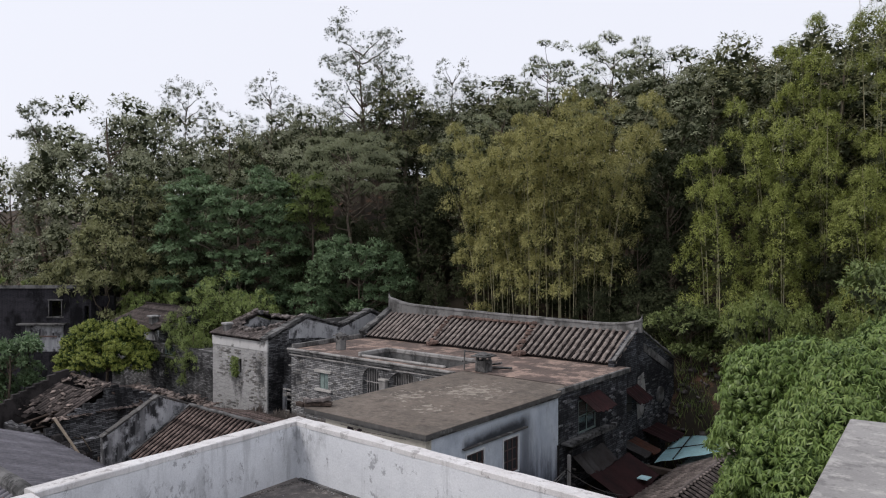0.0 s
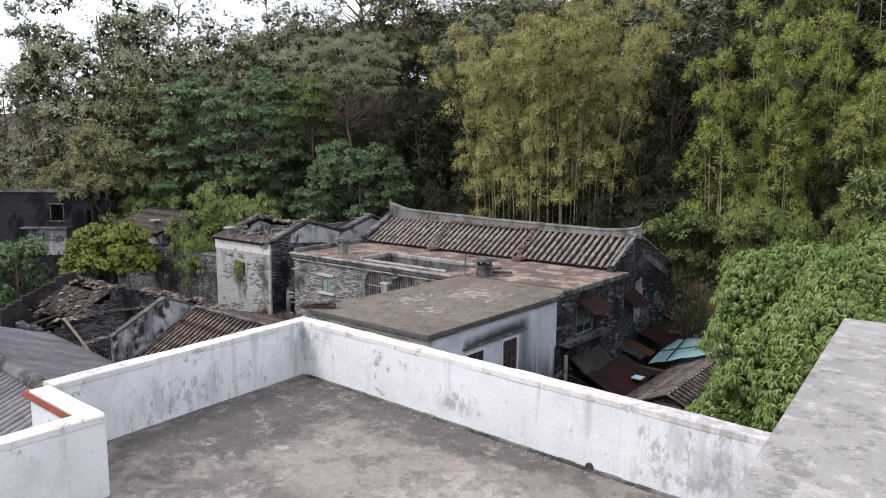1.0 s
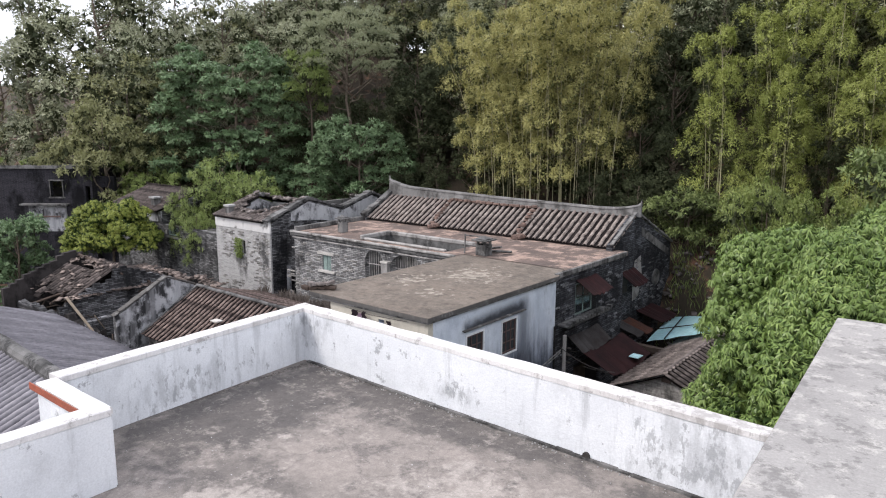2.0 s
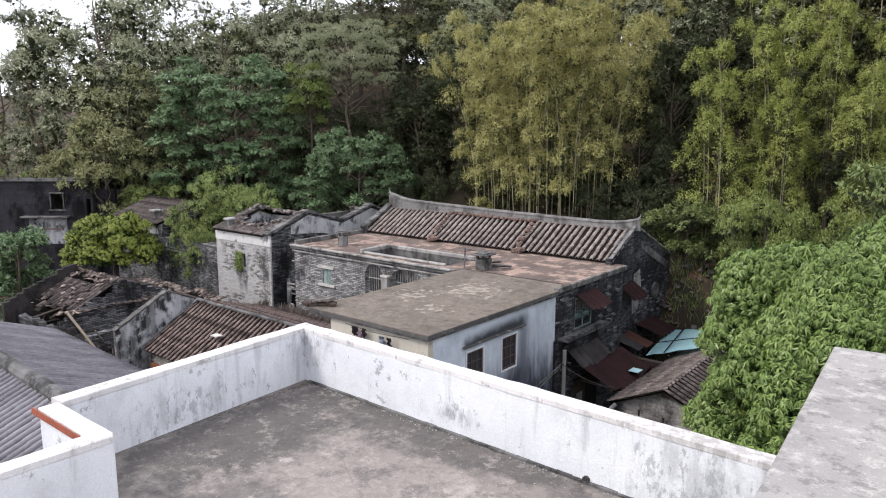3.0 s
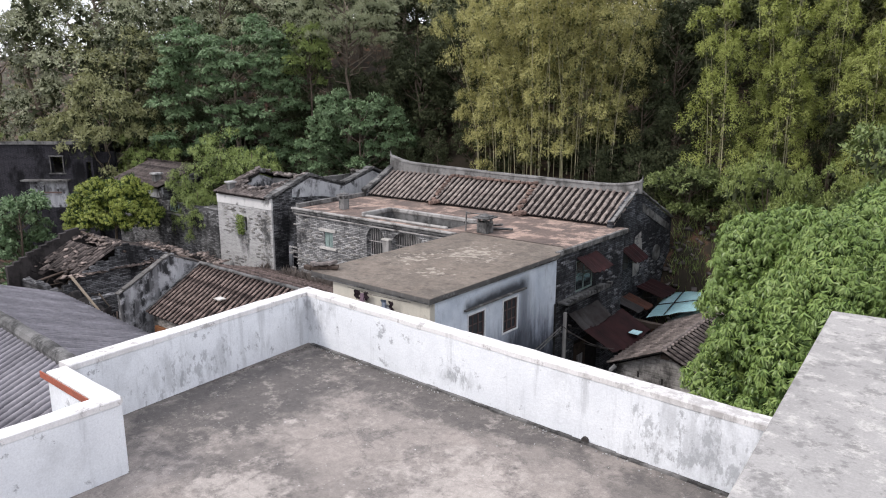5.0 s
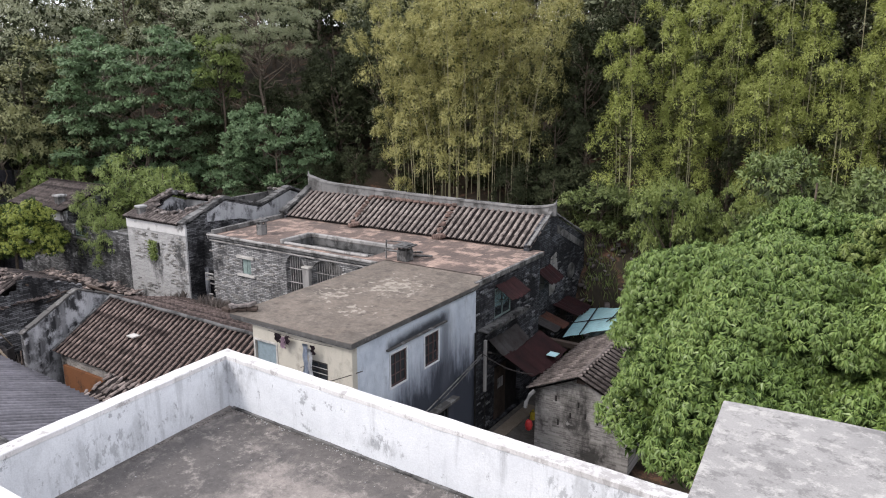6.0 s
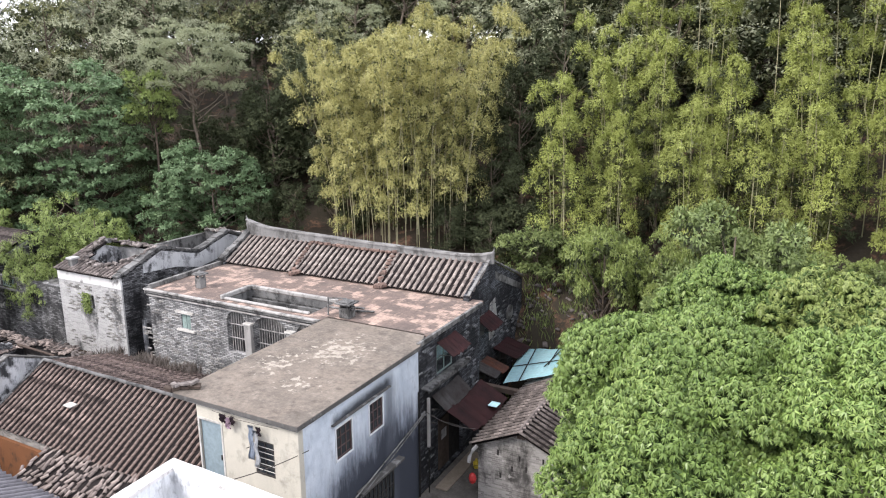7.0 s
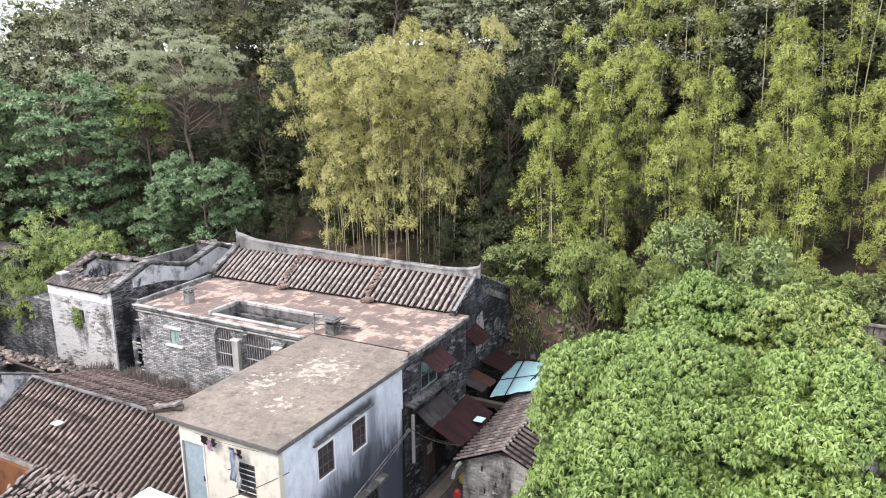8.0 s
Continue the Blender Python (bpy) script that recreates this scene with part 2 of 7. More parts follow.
def terrace_screed():
    """Worn cement screed: broad dark areas by the parapets, a paler trodden middle, ragged pale scabs, scuffs and
    hairline cracks.
    """
    m, nt, b, co = start("terrace_screed", 0.9)
    col = mix(nt, ramp(nt, tex_noise(nt, co, 0.55, 8, 0.68, (1, 1, 1), (2, 5, 0)), [(0.36, 0.0), (0.64, 1.0)]), (0.235, 0.212, 0.197), (0.34, 0.302, 0.277))
    col = mix(nt, ramp(nt, tex_noise(nt, co, 2.1, 10, 0.76, (1, 1, 1), (7, 1, 0)), [(0.5, 0.0), (0.6, 0.8)]), col, (0.155, 0.142, 0.136))
    for centre, radii, deep in (((-11.3, 8.0, 6.5), (1.9, 3.6, 3), 0.85), ((-8.6, 9.7, 6.5), (4.2, 1.1, 3), 0.75), ((-9.3, 6.2, 6.5), (1.6, 1.0, 3), 0.5), ((-4.0, 9.2, 6.5), (2.0, 1.2, 3), 0.6)):
        col = mix(nt, ramp(nt, blot(nt, co, centre, radii, 1.7, 1.5), [(0.2, 0.0), (0.5, deep)]), col, (0.098, 0.092, 0.09))
    col = mix(nt, ramp(nt, tex_noise(nt, co, 3.0, 10, 0.78, (1, 1, 1), (1, 8, 3)), [(0.53, 0.0), (0.66, 0.65)]), col, (0.42, 0.38, 0.35))
    for centre, radii in (((-9.9, 7.55, 6.5), (0.3, 0.2, 1)), ((-8.9, 5.9, 6.5), (1.4, 1.0, 1)), ((-6.6, 7.6, 6.5), (2.2, 1.8, 1))):
        col = mix(nt, ramp(nt, blot(nt, co, centre, radii, 3.6, 2.6), [(0.4, 0.0), (0.8, 0.7)]), col, (0.44, 0.40, 0.37))
    crack = nt.nodes.new("ShaderNodeTexVoronoi")
    crack.feature = "DISTANCE_TO_EDGE"
    crack.inputs["Scale"].default_value = 0.8
    warp = nt.nodes.new("ShaderNodeVectorMath")
    warp.operation = "MULTIPLY_ADD"
    nz = nt.nodes.new("ShaderNodeTexNoise")
    nz.inputs["Scale"].default_value, nz.inputs["Detail"].default_value = 2.5, 6
    nt.links.new(co, nz.inputs["Vector"])
    nt.links.new(nz.outputs["Color"], warp.inputs[0])
    warp.inputs[1].default_value = (0.5, 0.5, 0)
    nt.links.new(co, warp.inputs[2])
    nt.links.new(warp.outputs[0], crack.inputs["Vector"])
    col = mix(nt, ramp(nt, crack.outputs["Distance"], [(0.003, 0.22), (0.010, 0.0)]), col, (0.07, 0.066, 0.064))
    col = mix(nt, 1.0, col, ramp(nt, tex_noise(nt, co, 8, 8, 0.8, (1, 1, 1), (4, 4, 4)), [(0.3, 0.72), (0.66, 1.1)]), "MULTIPLY")
    col = mix(nt, 1.0, col, ramp(nt, tex_noise(nt, co, 45, 4, 0.75), [(0.3, 0.78), (0.68, 1.06)]), "MULTIPLY")
    col = mix(nt, ramp(nt, tex_noise(nt, co, 30, 3, 0.5, (1, 1, 1), (2, 9, 0)), [(0.72, 0.0), (0.75, 1.0)]), col, (0.6, 0.6, 0.62))
    nt.links.new(col, b.inputs["Base Color"])
    bump(nt, b, tex_noise(nt, co, 20, 8, 0.7), 0.4, 0.02)
    return m


def tiled_deck():
    """Square clay paving on a roof: each tile its own tone, worn to pale red in patches, dark grime elsewhere."""
    m, nt, b, co = start("brick_tile_deck", 0.9)
    br = nt.nodes.new("ShaderNodeTexBrick")
    br.offset = 0.0
    for k, v in (("Scale", 1.0), ("Brick Width", 0.31), ("Row Height", 0.31), ("Mortar Size", 0.012), ("Mortar Smooth", 0.5), ("Bias", 0.0)):
        br.inputs[k].default_value = v
    br.inputs["Color1"].default_value, br.inputs["Color2"].default_value, br.inputs["Mortar"].default_value = (0, 0, 0, 1), (1, 1, 1, 1), (0.3, 0.3, 0.3, 1)
    nt.links.new(co, br.inputs["Vector"])
    tile = br.outputs["Color"]
    col = mix(nt, ramp(nt, tex_noise(nt, co, 0.6, 10, 0.72), [(0.4, 0.0), (0.6, 1.0)]), (0.18, 0.137, 0.12), (0.12, 0.097, 0.088))
    worn = mix(nt, 0.11, tex_noise(nt, co, 0.85, 9, 0.7, (1, 1, 1), (1, 8, 3)), tile)
    col = mix(nt, ramp(nt, worn, [(0.49, 0.0), (0.57, 0.85)]), col, (0.40, 0.295, 0.245))
    col = mix(nt, ramp(nt, tex_noise(nt, co, 2.2, 10, 0.78, (1, 1, 1), (5, 1, 0)), [(0.57, 0.0), (0.68, 0.8)]), col, (0.09, 0.076, 0.07))
    col = mix(nt, ramp(nt, br.outputs["Fac"], [(0.2, 0.0), (0.9, 0.45)]), col, (0.085, 0.07, 0.064))
    col = mix(nt, 1.0, col, ramp(nt, tex_noise(nt, co, 9, 8, 0.8), [(0.3, 0.68), (0.66, 1.12)]), "MULTIPLY")
    nt.links.new(col, b.inputs["Base Color"])
    bump(nt, b, tex_noise(nt, co, 20, 8, 0.7), 0.4, 0.02)
    return m


def annex_screed():
    """Brown lichened screed roof with a broad area of crisp pale flakes."""
    m, nt, b, co = start("annex_roof_screed", 0.9)
    col = mix(nt, ramp(nt, tex_noise(nt, co, 0.7, 10, 0.74), [(0.4, 0.0), (0.6, 1.0)]), (0.185, 0.156, 0.132), (0.132, 0.115, 0.10))
    col = mix(nt, ramp(nt, tex_noise(nt, co, 2.2, 10, 0.78, (1, 1, 1), (5, 1, 0)), [(0.52, 0.0), (0.62, 0.75)]), col, (0.088, 0.076, 0.066))
    col = mix(nt, ramp(nt, tex_noise(nt, co, 1.5, 10, 0.78, (1, 1, 1), (3, 2, 6)), [(0.5, 0.0), (0.62, 0.55)]), col, (0.24, 0.208, 0.178))
    for centre, radii, lo in (((-15.2, 19.3, 6.3), (2.4, 2.6, 1), 0.74), ((-16.3, 17.5, 6.3), (1.9, 2.0, 1), 0.86), ((-14.6, 16.6, 6.3), (1.8, 1.6, 1), 0.98)):
        col = mix(nt, ramp(nt, blot(nt, co, centre, radii, 3.6, 3.8), [(lo, 0.0), (lo + 0.2, 0.75)]), col, (0.37, 0.333, 0.285))
    col = mix(nt, ramp(nt, tex_noise(nt, co, 4.5, 8, 0.8, (1, 1, 1), (1, 8, 3)), [(0.61, 0.0), (0.69, 0.6)]), col, (0.30, 0.268, 0.23))
    col = mix(nt, 1.0, col, ramp(nt, tex_noise(nt, co, 9, 8, 0.8, (1, 1, 1), (4, 4, 4)), [(0.3, 0.66), (0.66, 1.12)]), "MULTIPLY")
    nt.links.new(col, b.inputs["Base Color"])
    bump(nt, b, tex_noise(nt, co, 20, 8, 0.7), 0.4, 0.02)
    return m


def slab_screed():
    """Bare concrete slab: grey ground, cream scabs of old skin, dark damp patches, fine pits."""
    m, nt, b, co = start("stair_roof_concrete", 0.9)
    col = mix(nt, ramp(nt, tex_noise(nt, co, 0.9, 8, 0.7), [(0.4, 0.0), (0.62, 1.0)]), (0.34, 0.33, 0.32), (0.275, 0.267, 0.26))
    col = mix(nt, ramp(nt, tex_noise(nt, co, 4.6, 9, 0.76, (1, 1, 1), (5, 1, 0)), [(0.52, 0.0), (0.60, 0.75)]), col, (0.47, 0.455, 0.43))
    col = mix(nt, ramp(nt, tex_noise(nt, co, 4.2, 9, 0.74, (1, 1, 1), (2, 9, 4)), [(0.53, 0.0), (0.60, 0.8)]), col, (0.19, 0.184, 0.18))
    col = mix(nt, ramp(nt, tex_noise(nt, co, 8, 8, 0.75, (1, 1, 1), (8, 2, 1)), [(0.58, 0.0), (0.64, 0.6)]), col, (0.17, 0.165, 0.16))
    col = mix(nt, 1.0, col, ramp(nt, tex_noise(nt, co, 45, 4, 0.75), [(0.3, 0.8), (0.68, 1.05)]), "MULTIPLY")
    nt.links.new(col, b.inputs["Base Color"])
    bump(nt, b, tex_noise(nt, co, 22, 8, 0.7), 0.35, 0.02)
    return m


M_FLOOR = terrace_screed()
M_SLAB = slab_screed()
M_RED = varied("red_paint", (0.32, 0.09, 0.055), (0.36, 0.11, 0.07), stain=(0.2, 0.08, 0.06))
M_ANNEX_ROOF = annex_screed()
M_DECK = tiled_deck()
M_CREAM = plaster("cream_plaster", (0.56, 0.525, 0.45), (0.50, 0.47, 0.405), (0.28, 0.26, 0.225), 0.54, 0.72)
M_PALEGREY = plaster("pale_grey_render", (0.46, 0.455, 0.45), (0.36, 0.355, 0.35), (0.10, 0.1, 0.1), 0.52, 0.64)


def stained_side():
    """Blue-white side wall: a sooty band of mould over the window hood, ragged darkening low down, uneven runs of dirt.
    """
    m, nt, b, co = start("stained_side_plaster", 0.85)
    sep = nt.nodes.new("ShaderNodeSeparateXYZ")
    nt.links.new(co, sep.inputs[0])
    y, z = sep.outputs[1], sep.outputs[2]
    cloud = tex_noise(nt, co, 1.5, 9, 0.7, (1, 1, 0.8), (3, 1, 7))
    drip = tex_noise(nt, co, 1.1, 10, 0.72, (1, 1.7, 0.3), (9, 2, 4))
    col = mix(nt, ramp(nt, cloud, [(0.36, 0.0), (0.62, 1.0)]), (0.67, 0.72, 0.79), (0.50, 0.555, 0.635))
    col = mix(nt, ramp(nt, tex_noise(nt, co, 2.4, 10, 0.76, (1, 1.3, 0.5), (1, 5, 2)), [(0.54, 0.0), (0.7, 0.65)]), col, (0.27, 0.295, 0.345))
    # darker in two steps towards the foot, highest beside the farther window
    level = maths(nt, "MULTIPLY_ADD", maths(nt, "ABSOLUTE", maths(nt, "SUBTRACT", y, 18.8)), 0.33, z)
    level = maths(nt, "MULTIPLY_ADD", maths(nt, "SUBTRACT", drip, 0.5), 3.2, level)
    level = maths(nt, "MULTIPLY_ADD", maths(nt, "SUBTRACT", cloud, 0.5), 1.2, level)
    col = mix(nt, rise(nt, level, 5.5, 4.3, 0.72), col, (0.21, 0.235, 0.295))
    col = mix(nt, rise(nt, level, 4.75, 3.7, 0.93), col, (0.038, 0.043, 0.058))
    # soot over the hood, heavier at its far end, and a run down past that end
    zz = maths(nt, "MULTIPLY_ADD", maths(nt, "SUBTRACT", cloud, 0.5), 0.45, z)
    yy = maths(nt, "MULTIPLY_ADD", maths(nt, "SUBTRACT", drip, 0.5), 0.9, y)
    edge = maths(nt, "MULTIPLY_ADD", maths(nt, "SUBTRACT", y, 16.0), -0.05, zz)
    hood = maths(nt, "MULTIPLY", rise(nt, edge, 5.93, 5.56), rise(nt, z, 5.44, 5.56))
    hood = maths(nt, "MULTIPLY", hood, maths(nt, "MULTIPLY", rise(nt, yy, 15.75, 16.25), rise(nt, yy, 19.55, 19.0, 0.95)))
    col = mix(nt, hood, col, (0.03, 0.032, 0.038))
    tail = maths(nt, "MULTIPLY", maths(nt, "MULTIPLY", rise(nt, yy, 18.7, 19.05), rise(nt, yy, 19.75, 19.2)), rise(nt, zz, 5.9, 5.3, 0.7))
    col = mix(nt, tail, col, (0.10, 0.11, 0.135))
    col = mix(nt, 1.0, col, ramp(nt, tex_noise(nt, co, 38, 4, 0.7), [(0.3, 0.8), (0.7, 1.0)]), "MULTIPLY")
    nt.links.new(col, b.inputs["Base Color"])
    bump(nt, b, tex_noise(nt, co, 14, 8, 0.7), 0.35, 0.03)
    return m


M_BLUEGREY = stained_side()
M_DARKBRICK = brickwork("dark_brick_side", (0.165, 0.172, 0.19), (0.018, 0.018, 0.021), (0.025, 0.025, 0.028), (0.014, 0.014, 0.016), "y", 0.42, 0.58, (0.34, 0.35, 0.37), 0.69, 0.3)
M_FRONTBRICK = brickwork("old_brick_front", (0.46, 0.455, 0.45), (0.13, 0.13, 0.133), (0.06, 0.06, 0.062), (0.03, 0.03, 0.032), "x", 0.48, 0.64, (0.40, 0.395, 0.39), 0.66, 0.35)
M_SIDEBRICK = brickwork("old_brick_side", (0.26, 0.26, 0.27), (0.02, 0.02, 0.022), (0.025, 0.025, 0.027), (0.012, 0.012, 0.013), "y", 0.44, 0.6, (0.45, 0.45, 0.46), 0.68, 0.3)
M_PALEBRICK = brickwork("pale_brick_front", (0.42, 0.415, 0.41), (0.25, 0.247, 0.245), (0.47, 0.465, 0.46), (0.05, 0.05, 0.05), "x", 0.54, 0.66, (0.52, 0.51, 0.50), 0.62, 0.5)
M_BROWNBRICK = brickwork("brown_brick_gable", (0.42, 0.40, 0.38), (0.13, 0.123, 0.117), (0.38, 0.363, 0.345), (0.045, 0.043, 0.041), "x", 0.47, 0.6, (0.37, 0.355, 0.335), 0.6, 0.55)
M_ROWBRICK = brickwork("dark_row_brick", (0.28, 0.278, 0.28), (0.04, 0.04, 0.041), (0.04, 0.04, 0.041), (0.016, 0.016, 0.017), "x", 0.44, 0.6, (0.42, 0.415, 0.41), 0.64, 0.35)
M_BLACKBRICK = brickwork("blackened_brick", (0.022, 0.021, 0.026), (0.009, 0.009, 0.011), (0.07, 0.067, 0.078), (0.006, 0.006, 0.007), "x", 0.45, 0.6)
M_GABLEWHITE = plaster("gable_plaster", (0.60, 0.605, 0.62), (0.44, 0.445, 0.46), (0.06, 0.06, 0.064), 0.5, 0.62)
M_OLDWHITE = plaster("old_lime_plaster", (0.56, 0.565, 0.585), (0.38, 0.385, 0.40), (0.035, 0.035, 0.038), 0.45, 0.56)
M_LIME = plaster("lime_band", (0.66, 0.65, 0.64), (0.56, 0.555, 0.55), (0.17, 0.165, 0.16), 0.55, 0.66)
M_TILE_EDGE = plaster("dark_tile_edge", (0.12, 0.115, 0.11), (0.075, 0.072, 0.07), (0.26, 0.255, 0.25), 0.56, 0.66)
M_TILE_SHED = varied("shed_tile", (0.10, 0.085, 0.08), (0.30, 0.255, 0.237), 0.88, 0, 2.5, (0.045, 0.039, 0.037), "island")
M_TILE_DARK = varied("dark_old_tile", (0.045, 0.038, 0.036), (0.20, 0.165, 0.152), 0.88, 0, 2.5, (0.025, 0.022, 0.021), "island")
M_RUINWALL = plaster("ruined_wall", (0.06, 0.053, 0.052), (0.033, 0.03, 0.03), (0.012, 0.011, 0.011), 0.44, 0.6)
M_CORNICE = plaster("grey_cornice", (0.25, 0.245, 0.24), (0.16, 0.157, 0.153), (0.045, 0.044, 0.043), 0.44, 0.57)
M_TILE = varied("clay_tile_grey_brown", (0.22, 0.18, 0.163), (0.42, 0.365, 0.33), 0.88, 0, 2.5, (0.11, 0.095, 0.088), "island")
M_TILE_RED = varied("clay_tile_red_brown", (0.105, 0.078, 0.07), (0.40, 0.305, 0.268), 0.88, 0, 3.5, (0.045, 0.036, 0.033), "island")
M_TILE_PALE = varied("clay_tile_new", (0.2, 0.165, 0.152), (0.42, 0.355, 0.325), 0.88, 0, 2.5, (0.12, 0.098, 0.09), "island")
M_TILE_GREY = varied("grey_tile", (0.20, 0.193, 0.212), (0.28, 0.268, 0.292), 0.85, 0, 0.9, (0.13, 0.125, 0.137))
# near-black pans: the shade between the ribs is put into their colour
M_PAN = concrete("pan_tiles_shade", (0.028, 0.023, 0.022), (0.016, 0.013, 0.013), (0.05, 0.04, 0.037), 1.5)
M_PAN_GREY = concrete("pan_tiles_grey_shade", (0.016, 0.016, 0.018), (0.01, 0.01, 0.011), (0.03, 0.03, 0.032), 1.5)
M_RIDGE = plaster("ridge_mortar", (0.27, 0.265, 0.26), (0.2, 0.197, 0.193), (0.075, 0.073, 0.07), 0.47, 0.62)
M_KERB = plaster("worn_pale_mortar", (0.42, 0.405, 0.39), (0.29, 0.28, 0.27), (0.09, 0.086, 0.082), 0.49, 0.63)
M_VERGE = plaster("dark_verge_mortar", (0.2, 0.197, 0.195), (0.12, 0.118, 0.117), (0.04, 0.04, 0.04), 0.45, 0.58)
M_RUST = varied("rusty_sheet", (0.027, 0.0105, 0.0115), (0.043, 0.017, 0.0175), 0.8, 0.0, 1.4, (0.012, 0.007, 0.008))
M_RUST_ORANGE = varied("rusty_sheet_orange", (0.11, 0.045, 0.028), (0.09, 0.038, 0.026), 0.8, 0.0, 1.6, (0.04, 0.026, 0.024))
M_GREYSHEET = varied("weathered_sheet", (0.05, 0.047, 0.047), (0.075, 0.07, 0.07), 0.75, 0.0, 1.2, (0.022, 0.016, 0.015))
M_TARP = varied("pale_blue_sheet", (0.46, 0.72, 0.77), (0.5, 0.76, 0.8), 0.45, 0, 0.8, (0.56, 0.8, 0.84))
M_DOOR = varied("blue_grey_door", (0.23, 0.29, 0.32), (0.25, 0.31, 0.34), 0.55, 0, 1.0, (0.2, 0.255, 0.285))
M_FRAME = varied("brown_window_frame", (0.10, 0.068, 0.066), (0.125, 0.085, 0.08), 0.7)
M_IRON = varied("dark_iron", (0.06, 0.055, 0.052), (0.09, 0.08, 0.075), 0.6, 0.4)
M_SOOT = varied("blackened_pole", (0.016, 0.015, 0.015), (0.028, 0.026, 0.025), 0.8)
M_TEAL = varied("faded_teal_wood", (0.22, 0.29, 0.275), (0.26, 0.33, 0.31), 0.8)
M_STONE = varied("pale_stone", (0.52, 0.5, 0.47), (0.58, 0.56, 0.53), 0.85)
M_WOOD = varied("weathered_timber", (0.33, 0.27, 0.21), (0.24, 0.2, 0.16), 0.85)
M_DARKWOOD = varied("dark_timber", (0.08, 0.06, 0.05), (0.11, 0.085, 0.07), 0.85)
M_BROWNPOT = varied("broken_brick_tile", (0.16, 0.108, 0.092), (0.27, 0.185, 0.155), 0.85, 0, 4, (0.09, 0.07, 0.062))
M_GLASS = glass_pane("dark_window_glass")
# near-black rooms and slots: the dark of the openings is put into the colour
M_VOID = varied("painted_dark_interior", (0.03, 0.028, 0.027), (0.04, 0.037, 0.036), 0.95)
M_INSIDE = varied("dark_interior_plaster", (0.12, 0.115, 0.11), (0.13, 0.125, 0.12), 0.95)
M_GROUND = concrete("earth_and_litter", (0.06, 0.047, 0.034), (0.042, 0.036, 0.026), (0.19, 0.105, 0.07), 0.3, 0.53, 0.6, (0.045, 0.055, 0.025))
M_ALLEY = concrete("alley_concrete", (0.15, 0.138, 0.125), (0.095, 0.088, 0.08), (0.2, 0.185, 0.17), 0.8)
M_RUBBLE = varied("rubble", (0.1, 0.086, 0.08), (0.3, 0.265, 0.25), 0.9, 0, 3, (0.055, 0.047, 0.044), "island")
M_BARK = varied("bark", (0.14, 0.11, 0.085), (0.2, 0.165, 0.13), 0.9, 0, 6)
M_CULM = varied("bamboo_culm", (0.30, 0.29, 0.17), (0.46, 0.42, 0.28), 0.5, 0, 3, (0.24, 0.22, 0.12))
# pale, greyed leaf green: distance haze is put into the colour
L_BROAD = leafy("hazy_forest_leaves", (0.24, 0.26, 0.165), (0.34, 0.36, 0.235), (0.30, 0.31, 0.205), 0.18, 0.6)
L_OLIVE = leafy("olive_leaves", (0.19, 0.198, 0.09), (0.28, 0.288, 0.14), (0.22, 0.225, 0.108), 0.18, 0.6)
L_DARK = leafy("dark_green_leaves", (0.085, 0.15, 0.066), (0.205, 0.285, 0.15), (0.12, 0.19, 0.088), 0.15)
L_PINE = leafy("pine_needles", (0.22, 0.25, 0.15), (0.36, 0.385, 0.235), (0.28, 0.3, 0.18), 0.22)
L_SPARSE = leafy("thin_leaves", (0.14, 0.16, 0.11), (0.22, 0.24, 0.165), (0.19, 0.2, 0.13), 0.25)
L_BAMBOO = leafy("bamboo_leaves_yellow", (0.335, 0.32, 0.115), (0.455, 0.436, 0.178), (0.385, 0.368, 0.14), 0.2, 0.6)
L_BAMBOO2 = leafy("bamboo_leaves_green", (0.215, 0.25, 0.06), (0.34, 0.375, 0.11), (0.26, 0.295, 0.074), 0.18, 0.6)
L_MANGO = leafy("mango_leaves", (0.092, 0.16, 0.034), (0.26, 0.342, 0.10), (0.135, 0.205, 0.05), 0.14, 0.34)
# darker copies of the mango and bamboo leaves, inner shade put into the colour
L_MANGO_SHADE = leafy("mango_leaves_painted_shade", (0.028, 0.05, 0.014), (0.065, 0.10, 0.03), (0.042, 0.07, 0.02), 0.08, 0.7)
L_BAMBOO_SHADE = leafy("bamboo_leaves_painted_shade", (0.045, 0.052, 0.016), (0.11, 0.12, 0.04), (0.065, 0.075, 0.024), 0.1, 0.6)
L_YELLOW = leafy("yellow_green_tree_leaves", (0.13, 0.18, 0.045), (0.29, 0.335, 0.11), (0.18, 0.23, 0.06), 0.2, 0.4)
L_UNDER = leafy("undergrowth_leaves", (0.09, 0.125, 0.042), (0.21, 0.25, 0.09), (0.12, 0.155, 0.05), 0.2)
L_GREYLEAF = leafy("grey_green_leaves", (0.10, 0.142, 0.045), (0.22, 0.275, 0.10), (0.14, 0.185, 0.06), 0.15, 0.5)
L_SHRUB = leafy("light_shrub_leaves", (0.145, 0.20, 0.06), (0.29, 0.355, 0.115), (0.20, 0.255, 0.075), 0.22)
L_ROUND = leafy("yellow_green_leaves", (0.13, 0.17, 0.03), (0.32, 0.345, 0.07), (0.13, 0.17, 0.03), 0.15)
# near-black leaves: shade inside crowns and on the slope put into the colour
L_SHADE = leafy("painted_shade_leaves", (0.028, 0.036, 0.018), (0.08, 0.09, 0.045), (0.042, 0.052, 0.027), 0.08, 0.85)
L_DRY = leafy("dry_weeds", (0.15, 0.128, 0.115), (0.26, 0.225, 0.2), (0.12, 0.1, 0.085), 0.2)


